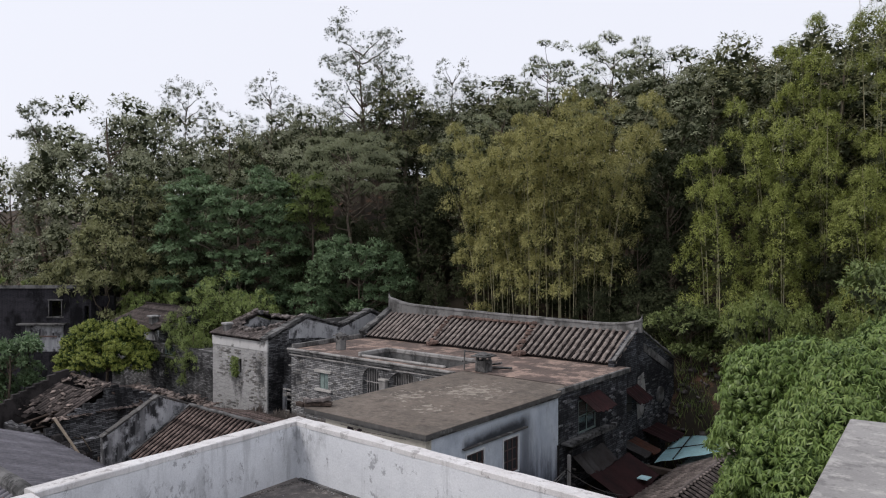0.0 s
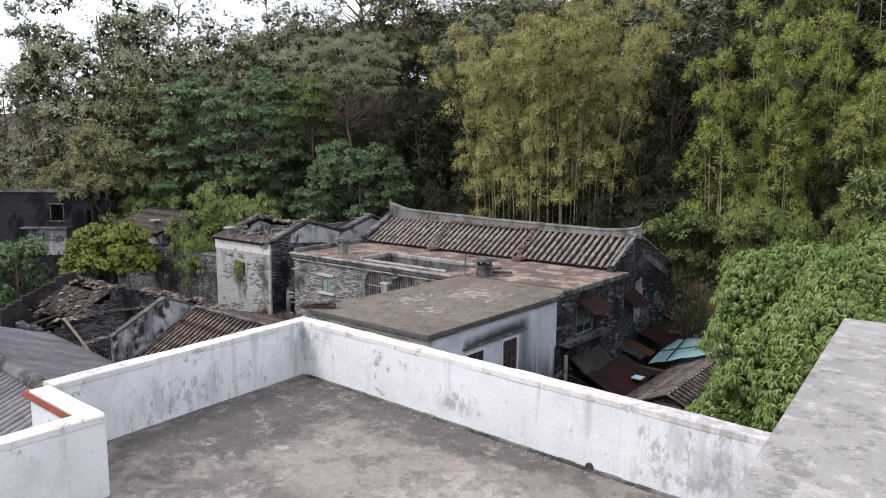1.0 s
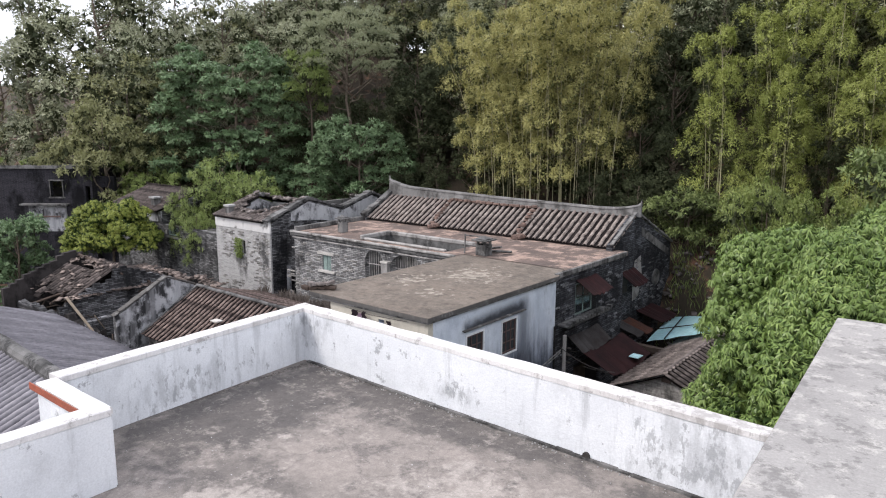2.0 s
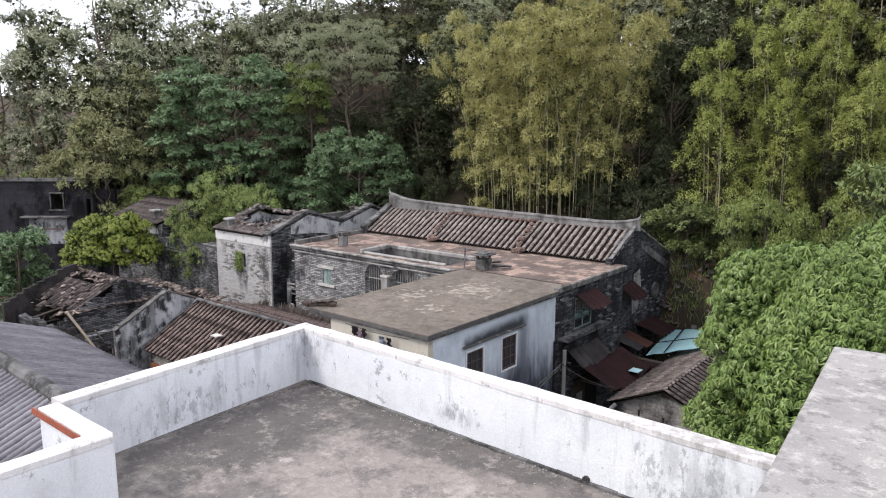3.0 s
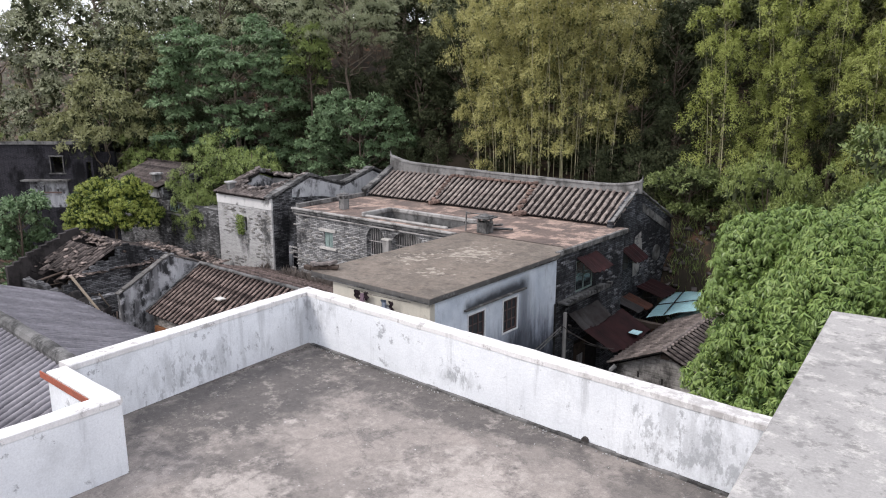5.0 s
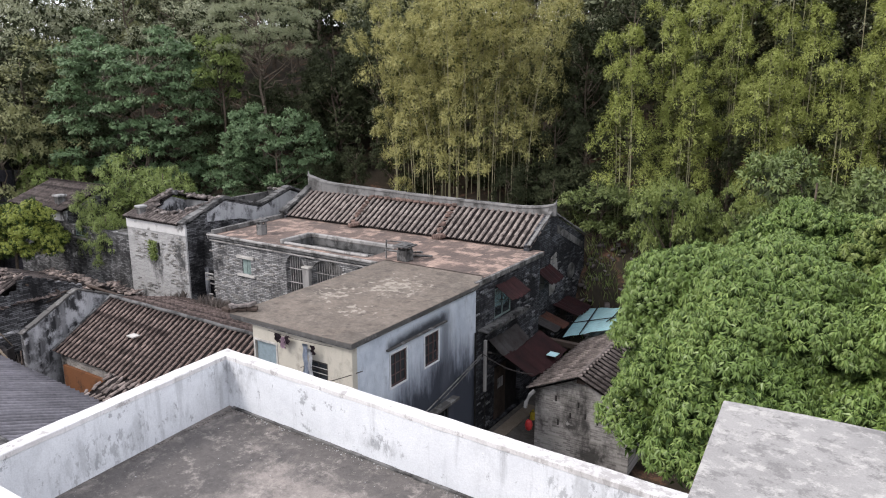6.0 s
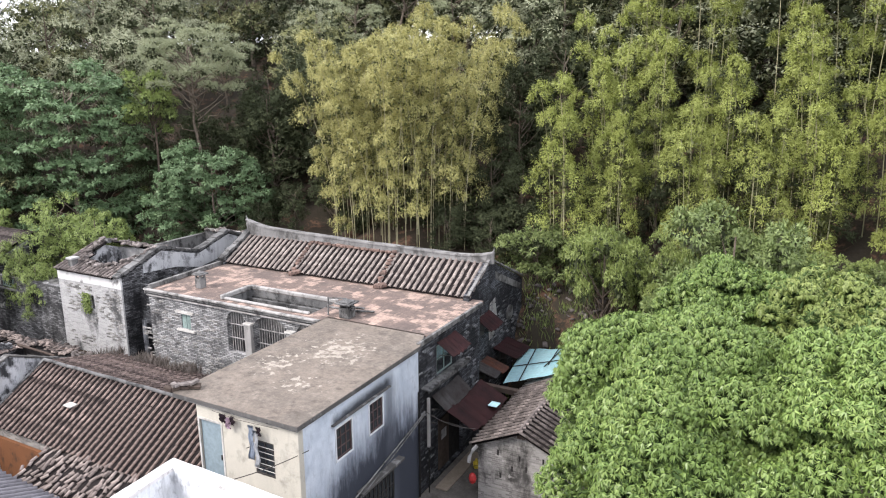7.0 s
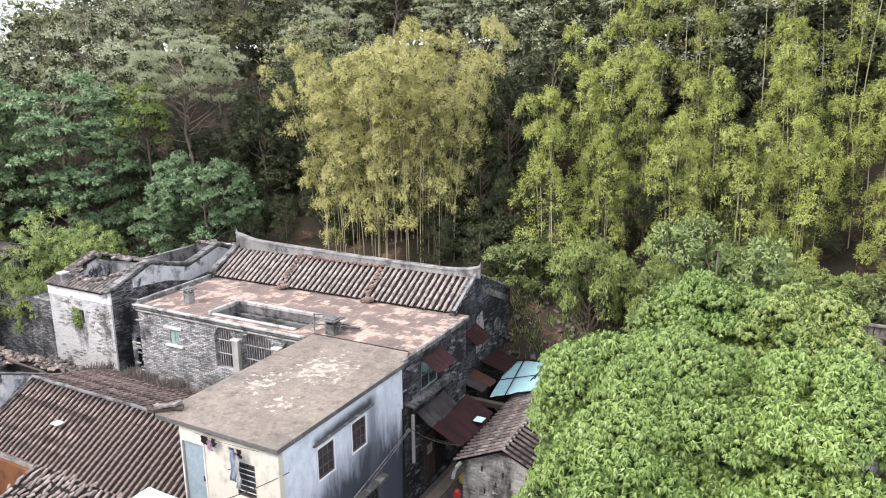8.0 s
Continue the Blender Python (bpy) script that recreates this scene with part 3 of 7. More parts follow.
# ---- building blocks ----
def part(name, bm, material, parent=None, label="", smooth=False):
    """Links a bmesh as one mesh object; under a parent it keeps its world coordinates."""
    me = bpy.data.meshes.new(name)
    bmesh.ops.recalc_face_normals(bm, faces=bm.faces)
    bm.to_mesh(me)
    bm.free()
    return place_mesh(name, me, material, parent, label, smooth)


def place_mesh(name, me, material, parent=None, label="", smooth=False):
    if material and not me.materials:
        me.materials.append(material)
    if smooth:
        me.polygons.foreach_set("use_smooth", [True] * len(me.polygons))
    ob = new(name, me)
    if parent:
        ob.parent = parent
        if parent.parent is None:
            ob.matrix_parent_inverse = Matrix.Translation(-parent.location)
    if label:
        ob["label"] = label
    return ob


def thing(name, at, label, category, group="", kind=""):
    ob = new(name)
    ob.location = at
    ob.empty_display_size = 0.2
    return tagged(ob, label, category, group, kind)


def box(bm, x0, x1, y0, y1, z0, z1, bevel=0.0, m=None):
    r = bmesh.ops.create_cube(bm, size=1, matrix=Matrix.Translation(((x0 + x1) / 2, (y0 + y1) / 2, (z0 + z1) / 2)) @ Matrix.Diagonal((x1 - x0, y1 - y0, z1 - z0, 1)))
    vs = r["verts"]
    if bevel:
        es = list({e for v in vs for e in v.link_edges})
        out = bmesh.ops.bevel(bm, geom=es, offset=bevel, segments=1, affect="EDGES")
        vs = list({v for f in out["faces"] for v in f.verts} | {v for v in vs if v.is_valid})
    if m is not None:
        bmesh.ops.transform(bm, matrix=m, verts=[v for v in vs if v.is_valid])
    return bm


def boxed(*a, **k):
    return box(bmesh.new(), *a, **k)


def prism(bm, pts, axis, a0, a1):
    """Polygon pts (u, v) pushed from a0 to a1 along axis: x -> (y, z), y -> (x, z), z -> (x, y)."""
    def at(u, v, a):
        return {"x": (a, u, v), "y": (u, a, v), "z": (u, v, a)}[axis]
    lo = [bm.verts.new(at(u, v, a0)) for u, v in pts]
    hi = [bm.verts.new(at(u, v, a1)) for u, v in pts]
    n = len(pts)
    bm.faces.new(lo)
    bm.faces.new(hi)
    for i in range(n):
        bm.faces.new((lo[i], lo[(i + 1) % n], hi[(i + 1) % n], hi[i]))
    return bm


def wall(axis, u0, u1, a0, a1, z0, z1, holes=(), skew=None):
    """A wall with through openings. axis: the one it is thick along (a0..a1); holes: (u0, u1, z0, z1)."""
    bm = bmesh.new()
    us = sorted({u0, u1, *[h[i] for h in holes for i in (0, 1)]})
    zs = sorted({z0, z1, *[h[i] for h in holes for i in (2, 3)]})

    def solid(i, j):
        if not (0 <= i < len(us) - 1 and 0 <= j < len(zs) - 1):
            return False
        cu, cz = (us[i] + us[i + 1]) / 2, (zs[j] + zs[j + 1]) / 2
        return not any(h[0] < cu < h[1] and h[2] < cz < h[3] for h in holes)

    def v(u, z, a):
        p = (a, u, z) if axis == "x" else (u, a, z)
        return bm.verts.new(p)

    for i in range(len(us) - 1):
        for j in range(len(zs) - 1):
            if not solid(i, j):
                continue
            p, q, r, s = us[i], us[i + 1], zs[j], zs[j + 1]
            for a in (a0, a1):
                bm.faces.new((v(p, r, a), v(q, r, a), v(q, s, a), v(p, s, a)))
            for di, dj, e0, e1 in ((-1, 0, (p, r), (p, s)), (1, 0, (q, r), (q, s)), (0, -1, (p, r), (q, r)), (0, 1, (p, s), (q, s))):
                if not solid(i + di, j + dj):
                    bm.faces.new((v(*e0, a0), v(*e1, a0), v(*e1, a1), v(*e0, a1)))
    bmesh.ops.remove_doubles(bm, verts=bm.verts, dist=1e-5)
    return bm


def tube(bm, pts, r0, r1=None, sides=6, cap=True):
    """A tapered tube along points."""
    r1 = r0 if r1 is None else r1
    rings = []
    n = len(pts)
    pts = [Vector(p) for p in pts]
    for i, p in enumerate(pts):
        d = (pts[min(i + 1, n - 1)] - pts[max(i - 1, 0)]).normalized()
        side = d.cross(Vector((0.31, 0.17, 0.93)))
        if side.length < 1e-3:
            side = d.cross(Vector((1, 0, 0)))
        side.normalize()
        up = side.cross(d)
        r = r0 + (r1 - r0) * i / max(1, n - 1)
        rings.append([bm.verts.new(p + (side * math.cos(2 * math.pi * k / sides) + up * math.sin(2 * math.pi * k / sides)) * r) for k in range(sides)])
    for a, b in zip(rings, rings[1:]):
        for k in range(sides):
            bm.faces.new((a[k], a[(k + 1) % sides], b[(k + 1) % sides], b[k]))
    if cap:
        bm.faces.new(rings[0])
        bm.faces.new(rings[-1])
    return bm


def mesh_of(name, verts, tris):
    """A mesh from arrays of vertices and triangles."""
    me = bpy.data.meshes.new(name)
    verts, tris = np.asarray(verts, np.float32), np.asarray(tris, np.int32)
    me.vertices.add(len(verts))
    me.vertices.foreach_set("co", verts.ravel())
    me.loops.add(tris.size)
    me.loops.foreach_set("vertex_index", tris.ravel())
    me.polygons.add(len(tris))
    me.polygons.foreach_set("loop_start", np.arange(0, tris.size, 3, dtype=np.int32))
    me.polygons.foreach_set("loop_total", np.full(len(tris), 3, np.int32))
    me.update(calc_edges=True)
    return me


def unit(a):
    return a / np.maximum(np.linalg.norm(a, axis=1, keepdims=True), 1e-9)


def leaves(name, pos, along, normal, length, width, fold=True):
    """A mesh of leaves: each springs from pos, points along, and has its own length and width; near ones are folded."""
    n = len(pos)
    along = unit(along)
    side = unit(np.cross(along, normal))
    up = np.cross(side, along)
    length, width = np.broadcast_to(length, n)[:, None], np.broadcast_to(width, n)[:, None]
    tip = pos + along * length - up * length * 0.12
    i = np.arange(n)[:, None]
    if not fold:
        a = pos + along * length * 0.25 + side * width * 0.65
        b = pos - side * width * 0.65
        return mesh_of(name, np.stack([a, tip, b], 1).reshape(-1, 3), i * 3 + [0, 1, 2])
    mid = pos + along * length * 0.45
    a = mid + side * width * 0.5 + up * width * 0.2
    b = mid - side * width * 0.5 + up * width * 0.2
    verts = np.stack([pos, a, tip, b], 1).reshape(-1, 3)
    return mesh_of(name, verts, np.concatenate([i * 4 + [0, 1, 2], i * 4 + [0, 2, 3]], 1).reshape(-1, 3))


def sphere_dirs(rng, n):
    return unit(rng.normal(size=(n, 3)))


# ---- ground: flat village floor, a steep earth bank and the wooded hill behind it ----
def ground_z(x, y):
    foot = 30.6 - 0.18 * max(0.0, -34.0 - x)
    foot = max(foot, 25.0)
    s = y - foot
    if s <= 0:
        base = 0.4
    elif s < 1:
        base = 0.4 + 3.2 * s * s * (3 - 2 * s)
    elif s < 3:
        base = 3.6 + 1.0 * (s - 1)
    else:
        base = 5.6 + 0.40 * min(s - 3, 34) + 0.05 * max(0, s - 37)
    k = min(1.0, max(0.0, (s + 1.5) / 4))
    return base + k * (0.35 * math.sin(x * 0.7 + y * 0.3) + 0.25 * math.sin(x * 1.9 - y * 1.3) + 0.15 * noise.noise((x * 1.3, y * 1.3, 0)))


bm = bmesh.new()
gx = [-900, -400, -200, -120] + [-90 + 1.0 * i for i in range(116)] + [40, 70, 120, 250, 500, 900]
gy = [-900, -400, -150, -60, -20] + [0 + 2.0 * i for i in range(11)] + [22 + 0.6 * i for i in range(40)] + [47 + 2.5 * i for i in range(20)] + [110, 160, 300, 500, 900]
grid = [[bm.verts.new((x, y, ground_z(x, y))) for y in gy] for x in gx]
for i in range(len(gx) - 1):
    for j in range(len(gy) - 1):
        bm.faces.new((grid[i][j], grid[i + 1][j], grid[i + 1][j + 1], grid[i][j + 1]))
tagged(part("ground", bm, M_GROUND, smooth=True), "bare reddish earth ground rising into a bank", "ground", kind="structure")
tagged(part("alley_paving", boxed(-13.0, -11.1, 11.5, 27, 0.3, 0.52), M_ALLEY), "grey concrete paving of a narrow alley", "paving", kind="structure")

# ---- the roof terrace from which the walk starts ----
tz, top = 6.49, 7.58
outline = [(-12.7, 10.26), (3.0, 9.9), (3.0, -6.0), (-10.66, -6.0), (-10.66, 4.98), (-12.36, 4.98)]
tagged(part("house_body", prism(bmesh.new(), outline, "z", 0.2, tz - 0.12), M_WHITE), "whitewashed two-storey house below the terrace", "house", kind="structure")
tagged(part("terrace_floor", prism(bmesh.new(), outline, "z", tz - 0.12, tz), M_FLOOR), "stained grey cement screed of a roof terrace", "floor", kind="structure")


def parapet(name, p, q, z1, label, t=0.24, side=1):
    """A parapet on the line p-q (its inner foot), t thick to the outside, with a coping proud of it."""
    p, q = Vector((*p, 0)), Vector((*q, 0))
    d = (q - p).normalized()
    nrm = Vector((-d.y, d.x, 0)) * side
    n = max(2, int((q - p).length / 0.25))
    ob = thing(name, (p.x, p.y, tz), label, "wall", kind="structure")
    for nm, o0, o1, za, zb, mat in (("parapet_body", 0.0, t, tz + 0.004, z1 - 0.09, M_WHITE), ("coping", -0.009, t + 0.012, z1 - 0.09, z1, M_COPING)):
        bm = bmesh.new()
        rows = []
        for i in range(n + 1):
            c = p.lerp(q, i / n)
            w = 0.014 * noise.noise((c.x * 2.6, c.y * 2.6, za)) if nm == "coping" else 0.006 * noise.noise((c.x * 3, c.y * 3, 1))
            rows.append([bm.verts.new((c.x + nrm.x * o, c.y + nrm.y * o, z + (w if z == zb else 0))) for o, z in ((o0 - w, za), (o0 - w, zb - 0.012), (o0 + 0.014, zb), (o1 - 0.014, zb), (o1 + w, zb - 0.012), (o1 + w, za))])
        for a, b in zip(rows, rows[1:]):
            for k in range(6):
                bm.faces.new((a[k], a[(k + 1) % 6], b[(k + 1) % 6], b[k]))
        bm.faces.new(rows[0])
        bm.faces.new(rows[-1])
        part(nm, bm, mat, ob)
    return ob


pn = parapet("parapet_north", (-12.715, 10.03), (-2.6, 9.74), top, "whitewashed terrace parapet with grey stains and bare coping", 0.26)
pw = parapet("parapet_west", (-12.11, 5.26), (-12.448, 10.03), top, "whitewashed terrace parapet with flaking blue-white paint", 0.27)
pj = parapet("parapet_return", (-10.46, 5.23), (-12.12, 5.23), top, "short whitewashed parapet return with a red painted edge", 0.26)
ps = parapet("parapet_south", (-10.42, -6.0), (-10.42, 5.2), top, "whitewashed terrace parapet beside the return", 0.26)
part("red_edge", boxed(-12.26, -10.74, 4.918, 4.932, top - 0.11, top - 0.012), M_RED, pj, "red painted edge")
q = random.Random(3)
bm = bmesh.new()
for i in range(150):
    x = q.uniform(-12.35, -3.0)
    y, e = 9.955 - (x + 12.43) * 0.0292 - abs(q.gauss(0, 0.05)), q.uniform(0.004, 0.012)
    box(bm, -e, e, -e * 0.8, e * 0.8, -e * 0.5, e * 0.5, m=Matrix.Translation((x, y, tz + 0.004 + e * 0.45)) @ pose(0, 0, 0, q.uniform(-12, 12), q.uniform(-12, 12), q.uniform(0, 90)))
tagged(part("plaster_crumb", bm, M_PALEGREY, label="crumbs of fallen plaster along the foot of the parapet"), "crumbs of pale plaster fallen along the parapet foot", "crumbs", kind="stuff")
bm = bmesh.new()
for i in range(40):
    x = -12.3 + i * 0.24
    yb = 10.02 - (x + 12.43) * 0.0292
    box(bm, x, x + 0.26, yb - 0.05 - 0.05 * random.random() * abs(noise.noise((x * 2, 0, 0))), yb + 0.01, tz + 0.002, tz + 0.035 + 0.02 * noise.noise((x * 3, 1, 0)))
part("base_fillet", bm, M_CORNICE, pn, "rough cement fillet")
bm = tube(bmesh.new(), [(-6.05, 9.80, tz + 0.055), (-6.05, 10.14, tz + 0.05)], 0.055, sides=10)
part("drain_pipe", bm, M_IRON, pn, "black drain hole")

stair = thing("stair_house", (-0.3, 5.5, tz), "grey concrete roof slab of a stair house on the terrace", "stair house", kind="structure")
part("stair_wall", boxed(-2.4, 2.4, 0.5, 9.5, tz + 0.004, 9.02), M_WHITE, stair)
slab_plan = [(-2.47, 0.3), (2.6, 0.3), (2.6, 9.95), (-2.2, 9.78), (-3.085, 9.68)]
bm = prism(bmesh.new(), slab_plan, "z", 9.02, 9.155)
bmesh.ops.bevel(bm, geom=bm.edges[:], offset=0.012, segments=1, affect="EDGES")
part("roof_slab", bm, M_SLAB, stair, "rough weathered concrete slab")


# ---- roof tiles ----
def tile_mesh(name, r=0.075, length=0.26, seg=6):
    """One half-round cover tile, its butt end at the origin, running up along +y."""
    verts, tris = [], []
    for y, k, z in ((0, 1.0, 0.011), (length, 0.87, 0.0)):
        for rr in (1.0, 0.78):
            for i in range(seg + 1):
                a = math.pi * i / seg
                verts.append((math.cos(a) * r * k * rr, y, math.sin(a) * r * k * rr + z))
    m = seg + 1
    for i in range(seg):
        tris += [(i, i + 1, 2 * m + i + 1), (i, 2 * m + i + 1, 2 * m + i)]
        tris += [(i, m + i + 1, i + 1), (i, m + i, m + i + 1)]
    return np.array(verts), np.array(tris)


TV, TT = tile_mesh("tile")


def slope_frame(p, q):
    """Maps (across x, up the slope y, off it z) to the world for a slope that rises from eave p to ridge q, both (y, z)."""
    d = Vector((0, q[0] - p[0], q[1] - p[1]))
    ln = d.length
    d.normalize()
    nrm = Vector((1, 0, 0)).cross(d)
    if nrm.z < 0:
        nrm = -nrm
    m = Matrix.Identity(4)
    m.col[0], m.col[1], m.col[2] = (1, 0, 0, 0), (*d, 0), (*nrm, 0)
    m.translation = (0, p[0], p[1])
    return m, ln


def tiled_slope(parent, x0, x1, eave, ridge, spacing, mat, pan_mat, seed, turn=None, gone=None, pieces=False, step=0.2, deck=True, scale=1.0, mess=1.0):
    """Rows of cover tiles over dark pan tiles; one object per row, or per tile where pieces is set."""
    rng = np.random.default_rng(seed)
    m, ln = slope_frame(eave, ridge)
    if turn is not None:
        m = turn @ m
    if deck:
        bm = bmesh.new()
        nx = int((x1 - x0) / spacing)
        prof = []
        for i in range(nx * 2 + 1):
            x = x0 + (x1 - x0) * i / (nx * 2)
            prof.append((x, 0.0 if i % 2 == 0 else -0.05))
        ny = max(2, int(ln / 0.5))
        rows = []
        for j in range(ny + 1):
            rows.append([bm.verts.new(m @ Vector((x, ln * j / ny, dz))) for x, dz in prof])
        under = [[bm.verts.new(m @ Vector((x, ln * j / ny, -0.10))) for x, dz in prof] for j in range(ny + 1)]
        for j in range(ny):
            for i in range(len(prof) - 1):
                if gone and gone((prof[i][0] + prof[i + 1][0]) / 2, (j + 0.5) / ny):
                    continue
                bm.faces.new((rows[j][i], rows[j][i + 1], rows[j + 1][i + 1], rows[j + 1][i]))
                bm.faces.new((under[j][i], under[j + 1][i], under[j + 1][i + 1], under[j][i + 1]))
        for i in range(len(prof) - 1):
            bm.faces.new((rows[0][i], under[0][i], under[0][i + 1], rows[0][i + 1]))
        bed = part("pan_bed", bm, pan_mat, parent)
        if gone:
            tagged(bed, kind="stuff")
    n = int((x1 - x0) / spacing)
    count = int(ln / step) + 1
    shared = None
    rest = []
    for i in range(n + 1):
        x = x0 + (x1 - x0) * i / n
        allv, allt, off = [], [], 0
        wob = rng.normal(0, 0.008)
        for j in range(count):
            y = j * step - 0.05
            if y > ln - 0.05 or (gone and gone(x, (y + 0.1) / ln)):
                continue
            v = TV.copy() * scale
            v[:, 1] = TV[:, 1] * max(1.0, step * 1.25 / 0.26)
            a = rng.normal(0, 0.045 * mess)
            c, s = math.cos(a), math.sin(a)
            xy = v[:, :2] @ np.array([[c, s], [-s, c]])
            v = np.column_stack([xy[:, 0] + x + wob + rng.normal(0, 0.007 * mess), xy[:, 1] + y + rng.normal(0, 0.01 * mess), v[:, 2] + rng.normal(0, 0.005 * mess)])
            if pieces and pieces(x, y / ln):
                if shared is None:
                    sv = TV.copy() * scale
                    shared = mesh_of("cover_tile", sv, TT)
                    shared.materials.append(mat)
                ob = place_mesh("cover_tile", shared, None, parent)
                ob.matrix_basis = m @ Matrix.Translation((x + wob, y, rng.normal(0, 0.005))) @ pose(0, 0, 0, 0, rng.normal(0, 3), math.degrees(a))
                continue
            allv.append(v)
            allt.append(TT + off)
            off += len(v)
        if allv:
            w = np.concatenate(allv)
            mm = np.array(m)
            w = w @ mm[:3, :3].T + mm[:3, 3]
            if gone:
                rest.append((w, np.concatenate(allt)))
            else:
                place_mesh("roof_rib", mesh_of("roof_rib", w, np.concatenate(allt)), mat, parent)
    if rest:
        offs = np.cumsum([0] + [len(w) for w, _ in rest])
        me = mesh_of("tile_remnant", np.concatenate([w for w, _ in rest]), np.concatenate([t + o for (_, t), o in zip(rest, offs)]))
        tagged(place_mesh("tile_remnant", me, mat, parent), kind="stuff")


def shutter_window(parent, axis, at, u0, u1, z0, z1, face, bars=3, rails=2, mat=M_FRAME, depth=0.06, pane=M_GLASS, name="window"):
    """A window in an opening: frame, glazing bars and panes. axis: the one the wall is thick along; face: +1 or -1, the outside."""
    t = 0.05
    back = at - face * depth

    def put(nm, a, b, c, d, thick, mt, under, off=0.0):
        lo, hi = sorted((back + face * off, back + face * (off + thick)))
        bm = boxed(lo, hi, a, b, c, d) if axis == "x" else boxed(a, b, lo, hi, c, d)
        return part(nm, bm, mt, under)

    bm = bmesh.new()
    lo, hi = sorted((back, back + face * 0.05))
    for a, b, c, d in ((u0, u0 + t, z0, z1), (u1 - t, u1, z0, z1), (u0 + t, u1 - t, z0, z0 + t), (u0 + t, u1 - t, z1 - t, z1)):
        box(bm, lo, hi, a, b, c, d) if axis == "x" else box(bm, a, b, lo, hi, c, d)
    win = part(name, bm, mat, parent)
    for i in range(1, bars):
        u = u0 + (u1 - u0) * i / bars
        put("glazing_bar", u - 0.018, u + 0.018, z0 + t, z1 - t, 0.04, mat, win)
    for i in range(1, rails + 1):
        z = z0 + (z1 - z0) * i / (rails + 1)
        put("glazing_rail", u0 + t, u1 - t, z - 0.016, z + 0.016, 0.03, mat, win, 0.004)
    put("pane", u0 + t, u1 - t, z0 + t, z1 - t, 0.008, pane, win, 0.01)
    return win


def rough_coping(parent, pts, x0, x1, mat, seed, name="coping_tile", thick=0.1):
    """A worn coping: short uneven tiles laid along a (y, z) line, each a piece of its own."""
    q = random.Random(seed)
    for (ya, za), (yb, zb) in zip(pts, pts[1:]):
        ln = math.hypot(yb - ya, zb - za)
        n = max(1, int(ln / 0.3))
        ang = math.degrees(math.atan2(zb - za, yb - ya))
        for i in range(n):
            f = (i + 0.5) / n
            h, w = thick * q.uniform(0.6, 1.2), ln / n * q.uniform(0.42, 0.54)
            bm = boxed((x0 - x1) / 2 * q.uniform(0.85, 1.1), (x1 - x0) / 2 * q.uniform(0.85, 1.1), -w, w, -h * 0.5, h, 0.012)
            bmesh.ops.transform(bm, matrix=Matrix.Translation(((x0 + x1) / 2, ya + (yb - ya) * f, za + (zb - za) * f)) @ pose(0, 0, 0, ang + q.uniform(-3, 3), q.uniform(-2, 2), q.uniform(-4, 4)), verts=bm.verts)
            part(name, bm, mat, parent)


# ---- the flat-roofed annex ----
annex = thing("annex", (-15, 18, 0.4), "two-storey annex with cream front, stained side wall and flat concrete roof", "house")
slab = [(-17.55, 14.42), (-12.93, 14.40), (-12.93, 20.95), (-13.35, 22.02), (-17.62, 22.02)]
part("roof_slab", prism(bmesh.new(), slab, "z", 6.19, 6.30), M_ANNEX_ROOF, annex, "brown weathered screed roof with pale patches")
bm = bmesh.new()
for k, (p, r) in enumerate(zip(slab[:3], slab[1:])):
    d = (Vector(r) - Vector(p)).normalized() * (0.006 if k else 0.012)
    out = Vector((d.y, -d.x)).normalized() * 0.012
    prism(bm, [tuple(Vector(v)) for v in (Vector(p) - d, Vector(r) + d, Vector(r) + d + out, Vector(p) - d + out)], "z", 6.183, 6.286)
part("drip_edge", bm, M_TILE_EDGE, annex, "thin dark lichened roof edge")
part("roof_edge", prism(bmesh.new(), [(-17.53, 14.45), (-12.96, 14.43), (-12.96, 20.93), (-13.37, 21.98), (-17.6, 21.98)], "z", 6.12, 6.187), M_CORNICE, annex)
part("front_wall", wall("y", -16.78, -13.05, 14.55, 14.75, 0.3, 6.12, [(-16.70, -15.86, 3.45, 5.62), (-14.62, -13.92, 4.42, 5.48)]), M_CREAM, annex, "cream plaster front")
part("side_wall", wall("x", 14.752, 21.02, -13.25, -13.052, 0.3, 6.12, [(16.2, 16.97, 4.36, 5.36), (17.93, 18.68, 4.38, 5.38), (17.4, 19.3, 1.3, 2.6)]), M_BLUEGREY, annex, "blue-grey stained plaster side, darker low down")
part("rear_side_wall", boxed(-16.78, -16.58, 14.752, 21.5, 0.3, 6.12), M_CREAM, annex)
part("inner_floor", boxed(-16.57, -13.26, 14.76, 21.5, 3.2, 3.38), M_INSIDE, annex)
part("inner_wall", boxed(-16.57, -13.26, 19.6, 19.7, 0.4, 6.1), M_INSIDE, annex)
dr = part("door", boxed(-16.68, -15.88, 14.60, 14.64, 3.46, 5.60, 0.004), M_DOOR, annex, "plain blue-grey sheet door")
part("handle", boxed(-15.97, -15.94, 14.57, 14.60, 4.45, 4.6), M_IRON, dr)
for a, b, c, d in ((-16.76, -16.70, 3.45, 5.68), (-15.86, -15.80, 3.45, 5.68), (-16.70, -15.86, 5.62, 5.68)):
    part("door_frame", boxed(a, b, 14.535, 14.56, c, d), M_STONE, annex)
shutter_window(annex, "y", 14.55, -14.62, -13.92, 4.42, 5.48, -1, 2, 3, M_IRON)
for z in (4.62, 4.80, 4.98, 5.16, 5.32):
    part("security_bar", tube(bmesh.new(), [(-14.64, 14.52, z), (-13.9, 14.52, z)], 0.012, sides=5), M_STONE, annex)
